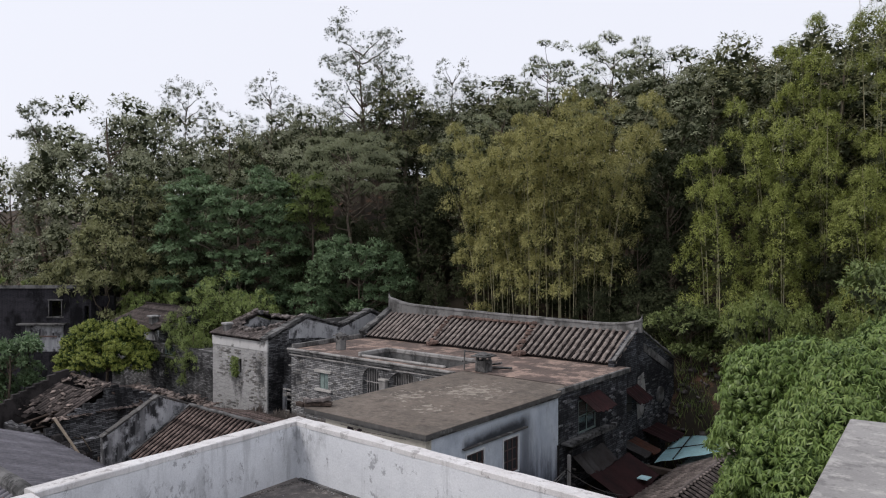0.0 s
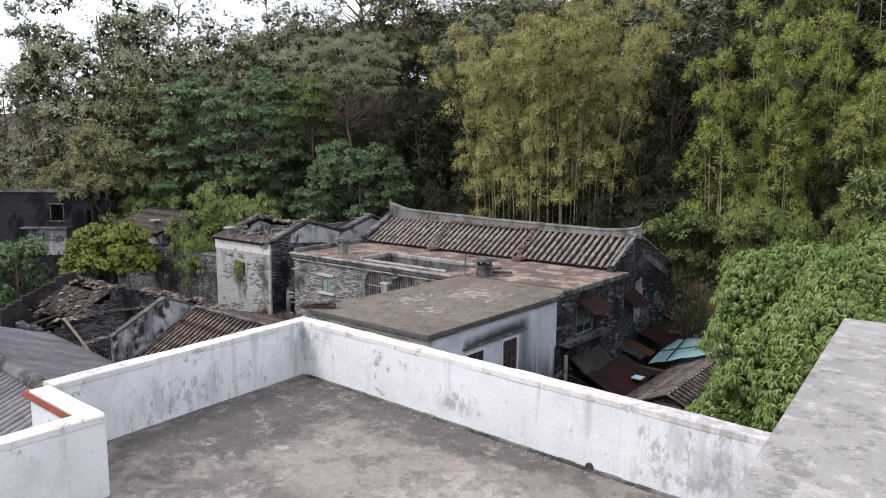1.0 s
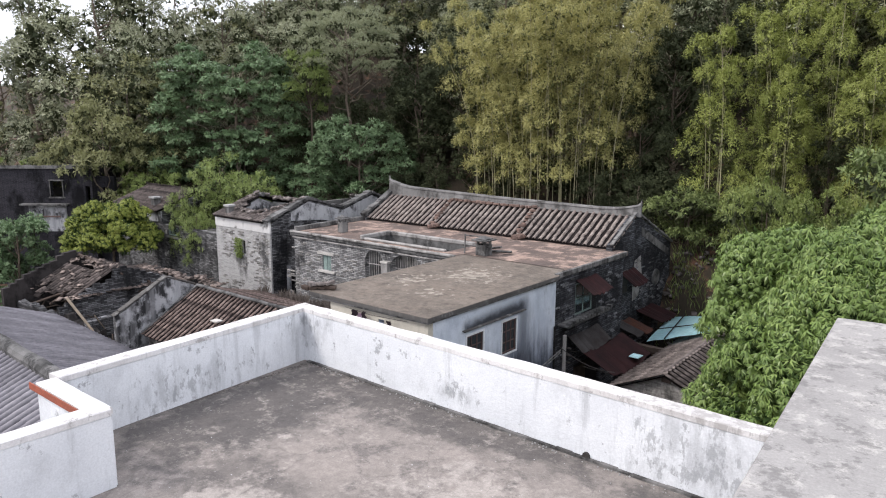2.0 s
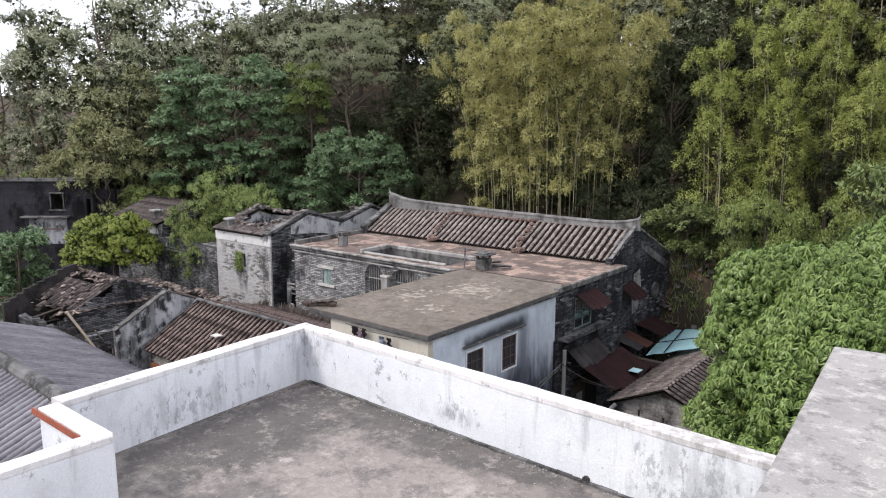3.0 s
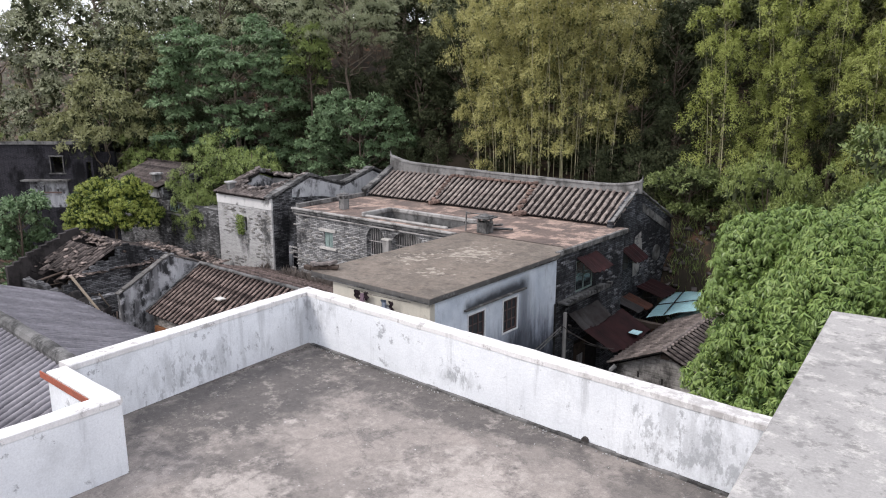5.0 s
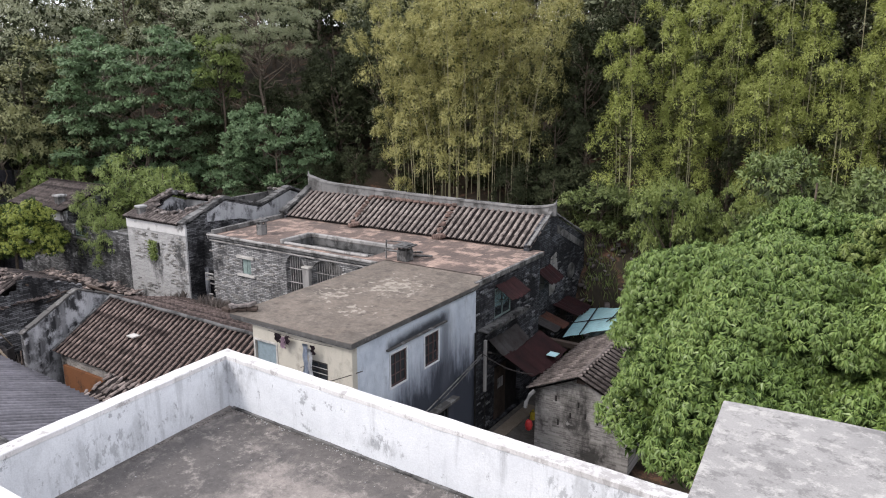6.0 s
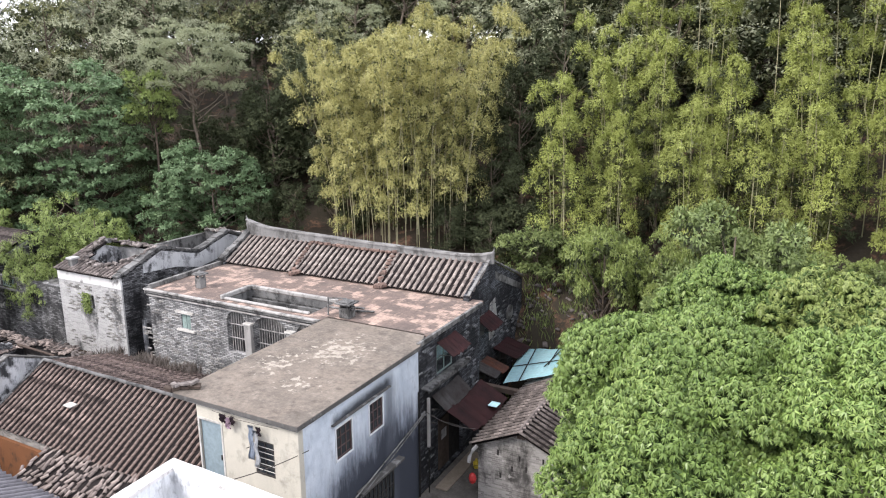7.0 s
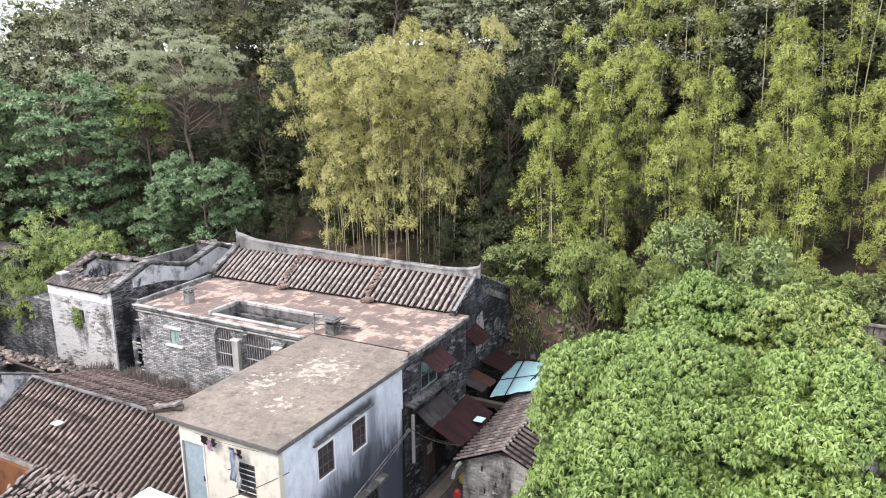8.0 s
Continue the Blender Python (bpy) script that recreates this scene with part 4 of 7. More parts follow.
for y0, y1, z0, z1 in ((16.2, 16.97, 4.36, 5.36), (17.93, 18.68, 4.38, 5.38)):
    shutter_window(annex, "x", -13.052, y0, y1, z0, z1, 1, 3, 2, M_FRAME)
    bm = bmesh.new()
    for a, b, c, d in ((y0 - 0.055, y0, z0 - 0.05, z1 + 0.055), (y1, y1 + 0.055, z0 - 0.05, z1 + 0.055), (y0, y1, z1, z1 + 0.055), (y0, y1, z0 - 0.05, z0)):
        box(bm, -13.06, -13.03, a, b, c, d)
    part("window_surround", bm, M_WHITE, annex, "pale plaster surround")
part("window_hood", boxed(-13.06, -12.95, 16.0, 19.1, 5.54, 5.58, 0.01), M_TILE_EDGE, annex, "dark mould-stained concrete hood")
part("lower_hood", boxed(-13.06, -12.8, 17.1, 19.6, 2.72, 2.82, 0.01), M_TILE_EDGE, annex)
shutter_window(annex, "x", -13.052, 17.4, 19.3, 1.3, 2.6, 1, 8, 1, M_IRON)
part("corner_pipe", tube(bmesh.new(), [(-12.98, 20.9, 0.5), (-12.98, 20.9, 4.6)], 0.035, sides=8), M_SOOT, annex)

# ---- the main house: brick front, deck with a light well, tiled rear hall ----
hall = thing("main_house", (-20.5, 26, 0.4), "old grey-brick village house with tiled hall and flat front deck", "house")
dk = 6.30
part("front_wall", wall("y", -27.16, -17.0, 21.60, 21.85, 0.3, 6.14, [(-25.24, -24.68, 4.74, 5.42), (-22.55, -21.5, 4.15, 5.95), (-21.05, -19.35, 4.15, 5.95), (-18.9, -17.6, 4.15, 5.95)]), M_FRONTBRICK, hall, "weathered grey brick front with patches of render")
part("west_wall", prism(bmesh.new(), [(-27.16, 21.6), (-26.95, 21.852), (-27.02, 32.0), (-27.45, 32.0)], "z", 0.3, 6.14), M_SIDEBRICK, hall)
well = (-22.9, -18.45, 22.0, 23.55)
W0, W1 = (-27.12, 21.52), (-27.45, 26.6)
bm = bmesh.new()
pts = {"a": W0, "b": (-17.64, 21.52), "c": (-17.64, 21.95), "d": (-13.12, 21.95), "e": (-13.12, 26.6), "f": W1, "g": (well[0], well[2]), "h": (well[1], well[2]), "i": (well[1], well[3]), "j": (well[0], well[3])}
vs = {k: bm.verts.new((*v, dk)) for k, v in pts.items()}
for f in ("abhg", "bcih", "cdei", "efji", "fjga"):
    bm.faces.new([vs[k] for k in f])
ext = bmesh.ops.extrude_face_region(bm, geom=bm.faces[:])
bmesh.ops.translate(bm, vec=(0, 0, -0.16), verts=[v for v in ext["geom"] if isinstance(v, bmesh.types.BMVert)])
part("deck", bm, M_DECK, hall, "reddish brown tiled roof deck with pale patches")
part("cornice", boxed(-27.2, -17.64, 21.50, 21.596, 6.0, 6.06, 0.01), M_KERB, hall, "thin moulded string course")
part("cornice", boxed(-27.22, -17.64, 21.46, 21.518, 6.14, 6.25, 0.01), M_CORNICE, hall, "moulded grey cornice")
part("cornice", boxed(-27.26, -17.64, 21.40, 21.56, 6.252, 6.33, 0.015), M_KERB, hall, "pale worn cornice edge")


def kerb(p, q, w, z0, z1, mat, label):
    d = (Vector(q) - Vector(p)).normalized()
    n = Vector((-d.y, d.x)) * w
    pts = [Vector(p), Vector(q), Vector(q) + n, Vector(p) + n]
    bm = prism(bmesh.new(), [(v.x, v.y) for v in pts], "z", z0, z1)
    bmesh.ops.bevel(bm, geom=bm.edges[:], offset=0.015, segments=1, affect="EDGES")
    part("deck_kerb", bm, mat, hall, label)


kerb((W0[0] + 0.2, W0[1] + 0.06), (W1[0] + 0.2, W1[1]), 0.2, dk + 0.002, dk + 0.2, M_CORNICE, "raised plaster kerb")
kerb((W0[0] - 0.02, W0[1] - 0.1), (W1[0] - 0.02, W1[1]), 0.08, dk - 0.2, dk + 0.06, M_CORNICE, "moulded side cornice")
for a, b, c, d, hgt in ((well[0] - 0.12, well[1] + 0.12, well[3], well[3] + 0.16, 0.17), (well[0] - 0.16, well[0], well[2] - 0.2, well[3], 0.2), (well[0], well[1], well[2] - 0.16, well[2], 0.1)):
    part("well_kerb", boxed(a, b, c, d, dk + 0.002, dk + hgt, 0.03), M_KERB, hall, "pale mortar kerb of the light well")
for a, b, c, d in ((well[0] - 0.25, well[0] - 0.02, well[2], well[3]), (well[1] + 0.02, well[1] + 0.25, well[2], well[3]), (well[0], well[1], well[3] + 0.02, well[3] + 0.25)):
    part("well_wall", boxed(a, b, c, d, 3.0, 6.13), M_CORNICE, hall)
for a, b, c, d in ((well[0] + 0.004, well[0] + 0.02, well[2], well[3]), (well[1] - 0.02, well[1] - 0.004, well[2], well[3]), (well[0] + 0.02, well[1] - 0.02, well[3] - 0.02, well[3] - 0.004), (well[0] + 0.02, well[1] - 0.02, well[2] + 0.004, well[2] + 0.02)):
    part("well_lining", boxed(a, b, c, d, 6.0, 6.305), M_VERGE, hall)
for y, z in ((22.5, 5.75), (23.2, 5.9)):
    part("well_timber", boxed(well[0] + 0.02, well[1] - 0.02, y, y + 0.12, z, z + 0.12), M_VERGE, hall)
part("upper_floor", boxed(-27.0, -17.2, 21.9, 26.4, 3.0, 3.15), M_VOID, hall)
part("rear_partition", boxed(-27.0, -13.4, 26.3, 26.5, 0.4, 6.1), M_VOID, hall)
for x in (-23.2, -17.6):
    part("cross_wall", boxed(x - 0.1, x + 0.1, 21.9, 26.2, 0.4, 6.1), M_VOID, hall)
# window with a stone lintel, sill and teal shutters
part("lintel", boxed(-25.52, -24.45, 21.52, 21.62, 5.43, 5.55, 0.01), M_STONE, hall, "pale stone lintel")
part("sill", boxed(-25.48, -24.42, 21.50, 21.62, 4.63, 4.73, 0.01), M_STONE, hall, "pale stone sill")
for a, b in ((-25.24, -24.97), (-24.95, -24.68)):
    part("shutter", boxed(a, b, 21.64, 21.68, 4.74, 5.42, 0.008), M_TEAL, hall, "faded teal wooden shutter")
# barred openings with arched heads
for a, b in ((-22.55, -21.5), (-21.05, -19.35), (-18.9, -17.6)):
    bm = bmesh.new()
    n = 10
    pts = [(a, 6.14)] + [(a, 5.6)] + [(a + (b - a) * i / n, 5.6 + 0.42 * math.sin(math.pi * i / n) ** 0.7) for i in range(1, n)] + [(b, 5.6), (b, 6.14)]
    prism(bm, pts, "y", 21.585, 21.70)
    part("arch_head", bm, M_FRONTBRICK, hall)
    k = int((b - a) / 0.13)
    for i in range(1, k):
        x = a + (b - a) * i / k
        part("iron_bar", tube(bmesh.new(), [(x, 21.74, 4.15), (x, 21.74, 5.95)], 0.016, sides=5), M_KERB, hall)
    for z in (4.75, 5.35):
        part("cross_bar", boxed(a, b, 21.725, 21.755, z, z + 0.035), M_KERB, hall)
for x in (-21.28, -19.12):
    part("pier", boxed(x - 0.17, x + 0.17, 21.42, 21.60, 3.6, 5.55, 0.01), M_KERB, hall)
    part("pier_cap", boxed(x - 0.21, x + 0.21, 21.38, 21.62, 5.55, 5.63, 0.012), M_STONE, hall, "pale pier cap")
# tiled hall
zr = lambda x: 7.30 + 0.26 * (-13.6 - x) / 13.6
wx, ex = -27.2, -13.6
part("tile_bed", prism(bmesh.new(), [(26.5, 6.1), (26.5, 6.30), (28.3, 7.32), (32.1, 5.7), (32.1, 5.5)], "x", wx, ex - 0.25), M_INSIDE, hall)
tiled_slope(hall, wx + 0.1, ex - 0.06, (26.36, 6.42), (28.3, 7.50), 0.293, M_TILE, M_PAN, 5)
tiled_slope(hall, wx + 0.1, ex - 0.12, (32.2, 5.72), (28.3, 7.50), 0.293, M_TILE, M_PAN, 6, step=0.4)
gab = [(26.2, 0.3), (26.2, 6.5), (28.3, 7.56), (32.2, 5.86), (32.2, 0.3)]
part("gable_wall", prism(bmesh.new(), gab, "x", ex - 0.25, ex), M_DARKBRICK, hall, "dark brick gable")
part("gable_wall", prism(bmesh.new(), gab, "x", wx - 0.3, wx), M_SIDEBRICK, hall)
for x0, x1, sd in ((ex - 0.08, ex + 0.07, 1), (wx - 0.3, wx + 0.04, 2)):
    rough_coping(hall, [(26.15, 6.56), (28.3, 7.64), (32.3, 5.92)], x0, x1, M_RIDGE if sd == 1 else M_VERGE, sd, thick=0.06 if sd == 1 else 0.1)
bm = bmesh.new()
prism(bm, [(28.9, 6.95), (31.9, 5.65), (31.9, 5.35), (28.9, 6.6)], "x", ex + 0.002, ex + 0.03)
part("plaster_band", bm, M_CORNICE, hall, "grey plaster band below the verge")
bm = bmesh.new()
prev = None
n = 60
for i in range(n + 1):
    f = i / n
    x = wx - 0.25 + (ex + 0.2 - wx + 0.25) * f
    e = abs(f - 0.5) * 2
    lift = 0.27 * max(0, (e - 0.72) / 0.28) ** 2.2
    z0, z1 = 7.44, zr(x) + 0.42 + lift - 0.05 * (1 - e)
    w = 0.13 if e < 0.985 else 0.05
    ring = [bm.verts.new((x, 28.3 + o, z)) for o, z in ((-w, z0), (-w, z1 - 0.08), (-w - 0.04, z1 - 0.07), (-w - 0.03, z1), (w + 0.03, z1), (w + 0.04, z1 - 0.07), (w, z1 - 0.08), (w, z0))]
    if prev:
        for k in range(8):
            bm.faces.new((prev[k], prev[(k + 1) % 8], ring[(k + 1) % 8], ring[k]))
    else:
        bm.faces.new(ring)
    prev = ring
bm.faces.new(prev)
part("ridge", bm, M_RIDGE, hall, "plastered ridge with upswept ends")
for x, s in ((wx - 0.24, -1), (ex + 0.19, 1)):
    z = zr(x) + 0.42 + 0.2
    part("ridge_horn", tube(bmesh.new(), [(x - s * 0.1, 28.3, z), (x, 28.3, z + 0.12), (x + s * 0.02, 28.3, z + 0.26)], 0.05, 0.015, 6), M_RIDGE, hall)
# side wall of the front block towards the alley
part("side_wall", wall("x", 21.025, 26.198, -13.35, -13.1, 0.3, 6.14, [(22.45, 23.7, 4.62, 5.75), (22.5, 24.6, 0.5, 2.8)]), M_DARKBRICK, hall, "near-black brick side wall")
part("side_cornice", boxed(-13.14, -13.02, 21.03, 26.35, 6.16, 6.34, 0.015), M_CORNICE, hall)
shutter_window(hall, "x", -13.1, 22.45, 23.7, 4.62, 5.75, 1, 2, 1, M_TEAL)
part("balcony_ledge", boxed(-13.1, -12.66, 21.25, 24.4, 4.5, 4.58, 0.02), M_VERGE, hall, "broken concrete ledge")
for y in np.arange(21.35, 24.3, 0.21):
    part("ledge_stone", boxed(-12.8 + 0.03 * math.sin(y * 9), -12.64, y, y + 0.16, 4.585, 4.68 + 0.04 * math.sin(y * 7), 0.01), M_VERGE, hall)
# near-black backing panel stands for the dark of the doorway
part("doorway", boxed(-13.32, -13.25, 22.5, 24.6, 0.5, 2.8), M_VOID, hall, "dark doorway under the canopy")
part("door_leaf", boxed(-13.24, -13.2, 22.75, 23.6, 0.52, 2.6, 0.01), M_DARKWOOD, hall)
part("door_pane", boxed(-13.198, -13.19, 22.95, 23.38, 1.72, 2.12, 0.004), M_PALEGREY, hall, "small pale pane")
for y, z in ((27.4, 5.35), (27.6, 3.2), (30.0, 3.0)):
    part("window_recess", boxed(ex - 0.1, ex + 0.012, y - 0.45, y + 0.35, z - 0.95, z), M_INSIDE, hall)
part("plaster_patch", prism(bmesh.new(), [(28.35, 5.6), (28.9, 5.75), (29.1, 4.9), (28.85, 4.05), (28.3, 3.9), (28.2, 4.8)], "x", ex + 0.002, ex + 0.02), M_KERB, hall, "pale plaster patch")
bm = tube(bmesh.new(), [(ex, 30.6, 4.55), (ex + 0.06, 30.6, 4.55)], 0.36, sides=18)
part("round_vent", bm, M_CORNICE, hall)


def awning(name, y0, y1, z0, z1, x0, x1, mat, label, sag=0.04):
    ob = thing(name, (x0, (y0 + y1) / 2, z0), label, "awning")
    bm = bmesh.new()
    n = 10
    rows = []
    for i in range(n + 1):
        y = y0 + (y1 - y0) * i / n
        w = 0.02 * math.sin(i * 2.7 + y0) - sag * math.sin(math.pi * i / n)
        rows.append([bm.verts.new(p) for p in ((x0, y, z0 + w), (x1, y, z1 + w * 2), (x1, y, z1 + w * 2 - 0.02), (x0, y, z0 + w - 0.02))])
    for a, b in zip(rows, rows[1:]):
        for k in range(4):
            bm.faces.new((a[k], a[(k + 1) % 4], b[(k + 1) % 4], b[k]))
    bm.faces.new(rows[0])
    bm.faces.new(rows[-1])
    part("sheet", bm, mat, ob)
    for y in (y0 + 0.12, y1 - 0.12):
        part("strut", tube(bmesh.new(), [(x0, y, z0 - 0.55), (x1 - 0.06, y, z1 - 0.03)], 0.014, sides=5), M_IRON, ob)
    return ob


awning("sheet_awning", 22.45, 23.95, 5.9, 5.48, -13.08, -12.4, M_RUST, "rust-brown sheet metal awning over a window")
awning("sheet_awning", 26.85, 28.3, 5.36, 4.9, ex + 0.02, -12.9, M_RUST, "small rust-red sheet metal awning on the gable")
awning("sheet_awning", 26.5, 27.3, 3.3, 3.0, ex + 0.02, -12.55, M_GREYSHEET, "grey weathered sheet awning on the gable")
awning("sheet_awning", 27.25, 28.1, 3.28, 2.96, ex + 0.02, -12.5, M_RUST_ORANGE, "orange rusted sheet awning on the gable")
awning("sheet_awning", 28.7, 30.4, 3.42, 3.12, ex + 0.02, -12.4, M_RUST, "dark rusty sheet awning on the gable")
awning("alley_canopy", 22.0, 24.2, 3.98, 3.52, -13.08, -12.5, M_GREYSHEET, "grey weathered sheet canopy over the alley", 0.06)
awning("alley_canopy", 22.1, 25.2, 3.5, 2.94, -12.56, -11.4, M_RUST, "dark rusted sheet canopy spanning the alley", 0.1)


def proud_bricks(parent, axis, at, face, u0, u1, z0, z1, n, mat, seed, holes=()):
    """Weathered bricks that stand proud of an eroded wall, one object each on a shared mesh."""
    rng = random.Random(seed)
    bm = boxed(-0.125, 0.125, -0.03, 0.03, -0.031, 0.031, 0.006)
    me = bpy.data.meshes.new("brick")
    bm.to_mesh(me)
    bm.free()
    me.materials.append(mat)
    used = set()
    for _ in range(n):
        r = rng.randrange(int((z1 - z0) / 0.075))
        c = rng.randrange(int((u1 - u0) / 0.27))
        u, z = u0 + (c + 0.5 * (r % 2) + 0.5) * 0.27, z0 + (r + 0.5) * 0.075
        if (r, c) in used or u > u1 - 0.1 or any(h[0] - 0.15 < u < h[1] + 0.15 and h[2] - 0.15 < z < h[3] + 0.15 for h in holes):
            continue
        if noise.noise((u * 0.7, z * 0.9, seed)) < -0.1:
            continue
        used.add((r, c))
        ob = place_mesh("brick", me, None, parent)
        a = at + face * rng.uniform(-0.018, 0.006)
        ob.matrix_basis = (pose(u, a, z, 0, rng.uniform(-1, 1), rng.uniform(-2, 2)) if axis == "y" else pose(a, u, z, 0, rng.uniform(-1, 1), 90 + rng.uniform(-2, 2)))


M_LOOSE = varied("loose_old_brick", (0.14, 0.135, 0.13), (0.48, 0.465, 0.44), 0.92, 0, 5, (0.07, 0.068, 0.065))
M_LOOSE_DARK = varied("loose_dark_brick", (0.035, 0.035, 0.038), (0.3, 0.305, 0.318), 0.92, 0, 5, (0.035, 0.035, 0.037))


def chimney(at, w, h, label):
    x, y, z = at
    ob = thing("roof_vent", at, label, "chimney", "vents on the deck")
    part("shaft", boxed(x - w, x + w, y - w, y + w, z, z + h * 0.62, 0.015), M_CORNICE, ob)
    for i in (-1, 1):
        for j in (-1, 1):
            part("post", boxed(x + i * w * 0.7 - 0.04, x + i * w * 0.7 + 0.04, y + j * w * 0.7 - 0.04, y + j * w * 0.7 + 0.04, z + h * 0.62, z + h * 0.82), M_CORNICE, ob)
    bm = boxed(x - w * 1.5, x + w * 1.5, y - w * 1.5, y + w * 1.5, z + h * 0.82, z + h * 0.9, 0.01)
    part("cap", bm, M_VERGE, ob)
    part("upper_cap", boxed(x - w * 1.05, x + w * 1.05, y - w * 1.05, y + w * 1.05, z + h * 0.9, z + h * 0.97, 0.02), M_VERGE, ob)
    bm = bmesh.new()
    bmesh.ops.create_cone(bm, cap_ends=True, segments=8, radius1=w * 0.8, radius2=w * 0.25, depth=h * 0.1, matrix=Matrix.Translation((x, y, z + h * 1.02)))
    part("cap_top", bm, M_VERGE, ob)


chimney((-25.1, 22.72, dk), 0.17, 0.74, "squat grey plaster vent with a cap on the deck")
chimney((-16.95, 22.35, dk), 0.23, 0.68, "wide grey plaster vent with a cap beside the light well")


planks = thing("old_planks", (-17.6, 22.6, dk), "rough frame of old planks and a thin pole beside the vent", "planks")
for p, q, r in (((-17.75, 22.2, dk), (-17.72, 22.2, dk + 0.75), 0.03), ((-17.5, 23.3, dk + 0.05), (-16.4, 22.7, dk + 0.32), 0.045), ((-17.9, 22.3, dk + 0.3), (-16.6, 22.25, dk + 0.36), 0.04), ((-17.3, 22.9, dk + 0.05), (-16.2, 23.1, dk + 0.1), 0.05), ((-17.75, 22.2, dk + 0.7), (-17.2, 22.7, dk + 0.62), 0.025)):
    part("plank", tube(bmesh.new(), [p, q], r, sides=4), M_CORNICE, planks)


def rubble_row(name, p, q, n, size, mat, label, seed):
    """Loose broken bricks and tiles laid in a line; each is a part."""
    rng = random.Random(seed)
    p, q = Vector(p), Vector(q)
    ob = thing(name, p, label, "bricks")
    for i in range(n):
        c = p.lerp(q, (i + rng.uniform(-0.3, 0.3)) / max(1, n - 1))
        s = [size * rng.uniform(0.6, 1.2), size * rng.uniform(0.5, 0.9), size * rng.uniform(0.3, 0.5)]
        part("brick", boxed(-s[0], s[0], -s[1], s[1], 0, s[2] * 2, 0.012, m=Matrix.Translation(c) @ pose(0, 0, 0, rng.uniform(-8, 8), rng.uniform(-8, 8), rng.uniform(0, 180))), mat, ob)
    return ob


def on_slope(x, f):
    return (x, 26.36 + 1.94 * f, 6.50 + 1.08 * f)


rubble_row("brick_line", on_slope(-22.9, 0.05), on_slope(-23.1, 0.9), 9, 0.12, M_BROWNPOT, "line of loose red-brown bricks weighing down roof tiles", 1)
rubble_row("brick_line", on_slope(-18.1, 0.02), on_slope(-18.3, 0.86), 9, 0.12, M_BROWNPOT, "line of loose red-brown bricks weighing down roof tiles", 2)
rubble_row("brick_line", on_slope(-23.0, 0.88), on_slope(-18.5, 0.86), 22, 0.12, M_BROWNPOT, "row of broken bricks just below the roof ridge", 3)
for x, sd in ((-22.75, 4), (-17.95, 5)):
    rubble_row("brick_heap", (x - 0.12, 26.2, dk + 0.006), (x + 0.2, 26.25, dk + 0.12), 7, 0.16, M_BROWNPOT, "heap of broken brown bricks at the eave", sd)
rubble_row("timber_offcuts", (-17.75, 14.5, 6.302), (-17.1, 15.0, 6.33), 6, 0.13, M_DARKWOOD, "heap of dark old timber pieces on the roof corner", 8)
rubble_row("broken_tiles", (-17.6, 14.55, 6.42), (-17.2, 14.9, 6.46), 6, 0.13, M_RUBBLE, "broken tiles lying on the heap at the roof corner", 9)

# laundry on the front of the annex
lines = thing("laundry", (-15.2, 14.4, 5.4), "clothes drying on the annex front below the roof edge", "laundry")


def cloth(x0, x1, z0, z1, y, mat, seed, label):
    rng = random.Random(seed)
    bm = bmesh.new()
    nx, nz = 7, 9
    g = [[bm.verts.new((x0 + (x1 - x0) * (i / nx) + 0.03 * math.sin(j * 1.3 + seed), y + 0.03 * math.sin(i * 2.1 + j * 0.7 + seed), z0 + (z1 - z0) * j / nz + 0.02 * rng.random())) for j in range(nz + 1)] for i in range(nx + 1)]
    for i in range(nx):
        for j in range(nz):
            bm.faces.new((g[i][j], g[i + 1][j], g[i + 1][j + 1], g[i][j + 1]))
    bmesh.ops.solidify(bm, geom=bm.faces[:], thickness=0.012)
    part("garment", bm, mat, lines, label, True)


M_CLOTH_DARK = varied("dark_cloth", (0.05, 0.035, 0.045), (0.07, 0.05, 0.06), 0.9)
M_CLOTH_PINK = varied("pink_cloth", (0.5, 0.36, 0.45), (0.55, 0.4, 0.5), 0.9)
M_CLOTH_BLUE = varied("pale_blue_cloth", (0.38, 0.44, 0.55), (0.42, 0.48, 0.6), 0.9)
M_CLOTH_WHITE = varied("white_cloth", (0.7, 0.72, 0.76), (0.74, 0.75, 0.8), 0.9)
cloth(-15.72, -15.5, 5.80, 6.06, 14.40, M_CLOTH_DARK, 1, "dark garment")
cloth(-15.5, -15.32, 5.66, 6.0, 14.40, M_CLOTH_PINK, 2, "pink garment")
cloth(-15.34, -15.18, 5.8, 6.06, 14.40, M_CLOTH_DARK, 3, "dark garment")
cloth(-14.64, -14.44, 4.95, 5.98, 14.36, M_CLOTH_BLUE, 4, "pale blue trousers")
cloth(-14.44, -14.30, 4.75, 5.86, 14.36, M_CLOTH_WHITE, 5, "white and blue shirt")
cloth(-14.32, -14.2, 5.72, 5.98, 14.36, M_CLOTH_DARK, 6, "dark garment")
part("clothes_line", tube(bmesh.new(), [(-16.0, 14.41, 6.08), (-15, 14.39, 6.03), (-13.6, 14.41, 6.08)], 0.008, sides=4), M_IRON, lines)
part("line_bracket", tube(bmesh.new(), [(-14.68, 14.55, 5.25), (-14.68, 14.3, 5.3)], 0.012, sides=5), M_IRON, lines)


def cable(name, pts, r, label, mat=M_IRON):
    tagged(part(name, tube(bmesh.new(), pts, r, sides=5), mat), label, "cable")


def sagging(p, q, sag, n=16):
    p, q = Vector(p), Vector(q)
    return [p.lerp(q, i / n) - Vector((0, 0, sag * 4 * (i / n) * (1 - i / n))) for i in range(n + 1)]


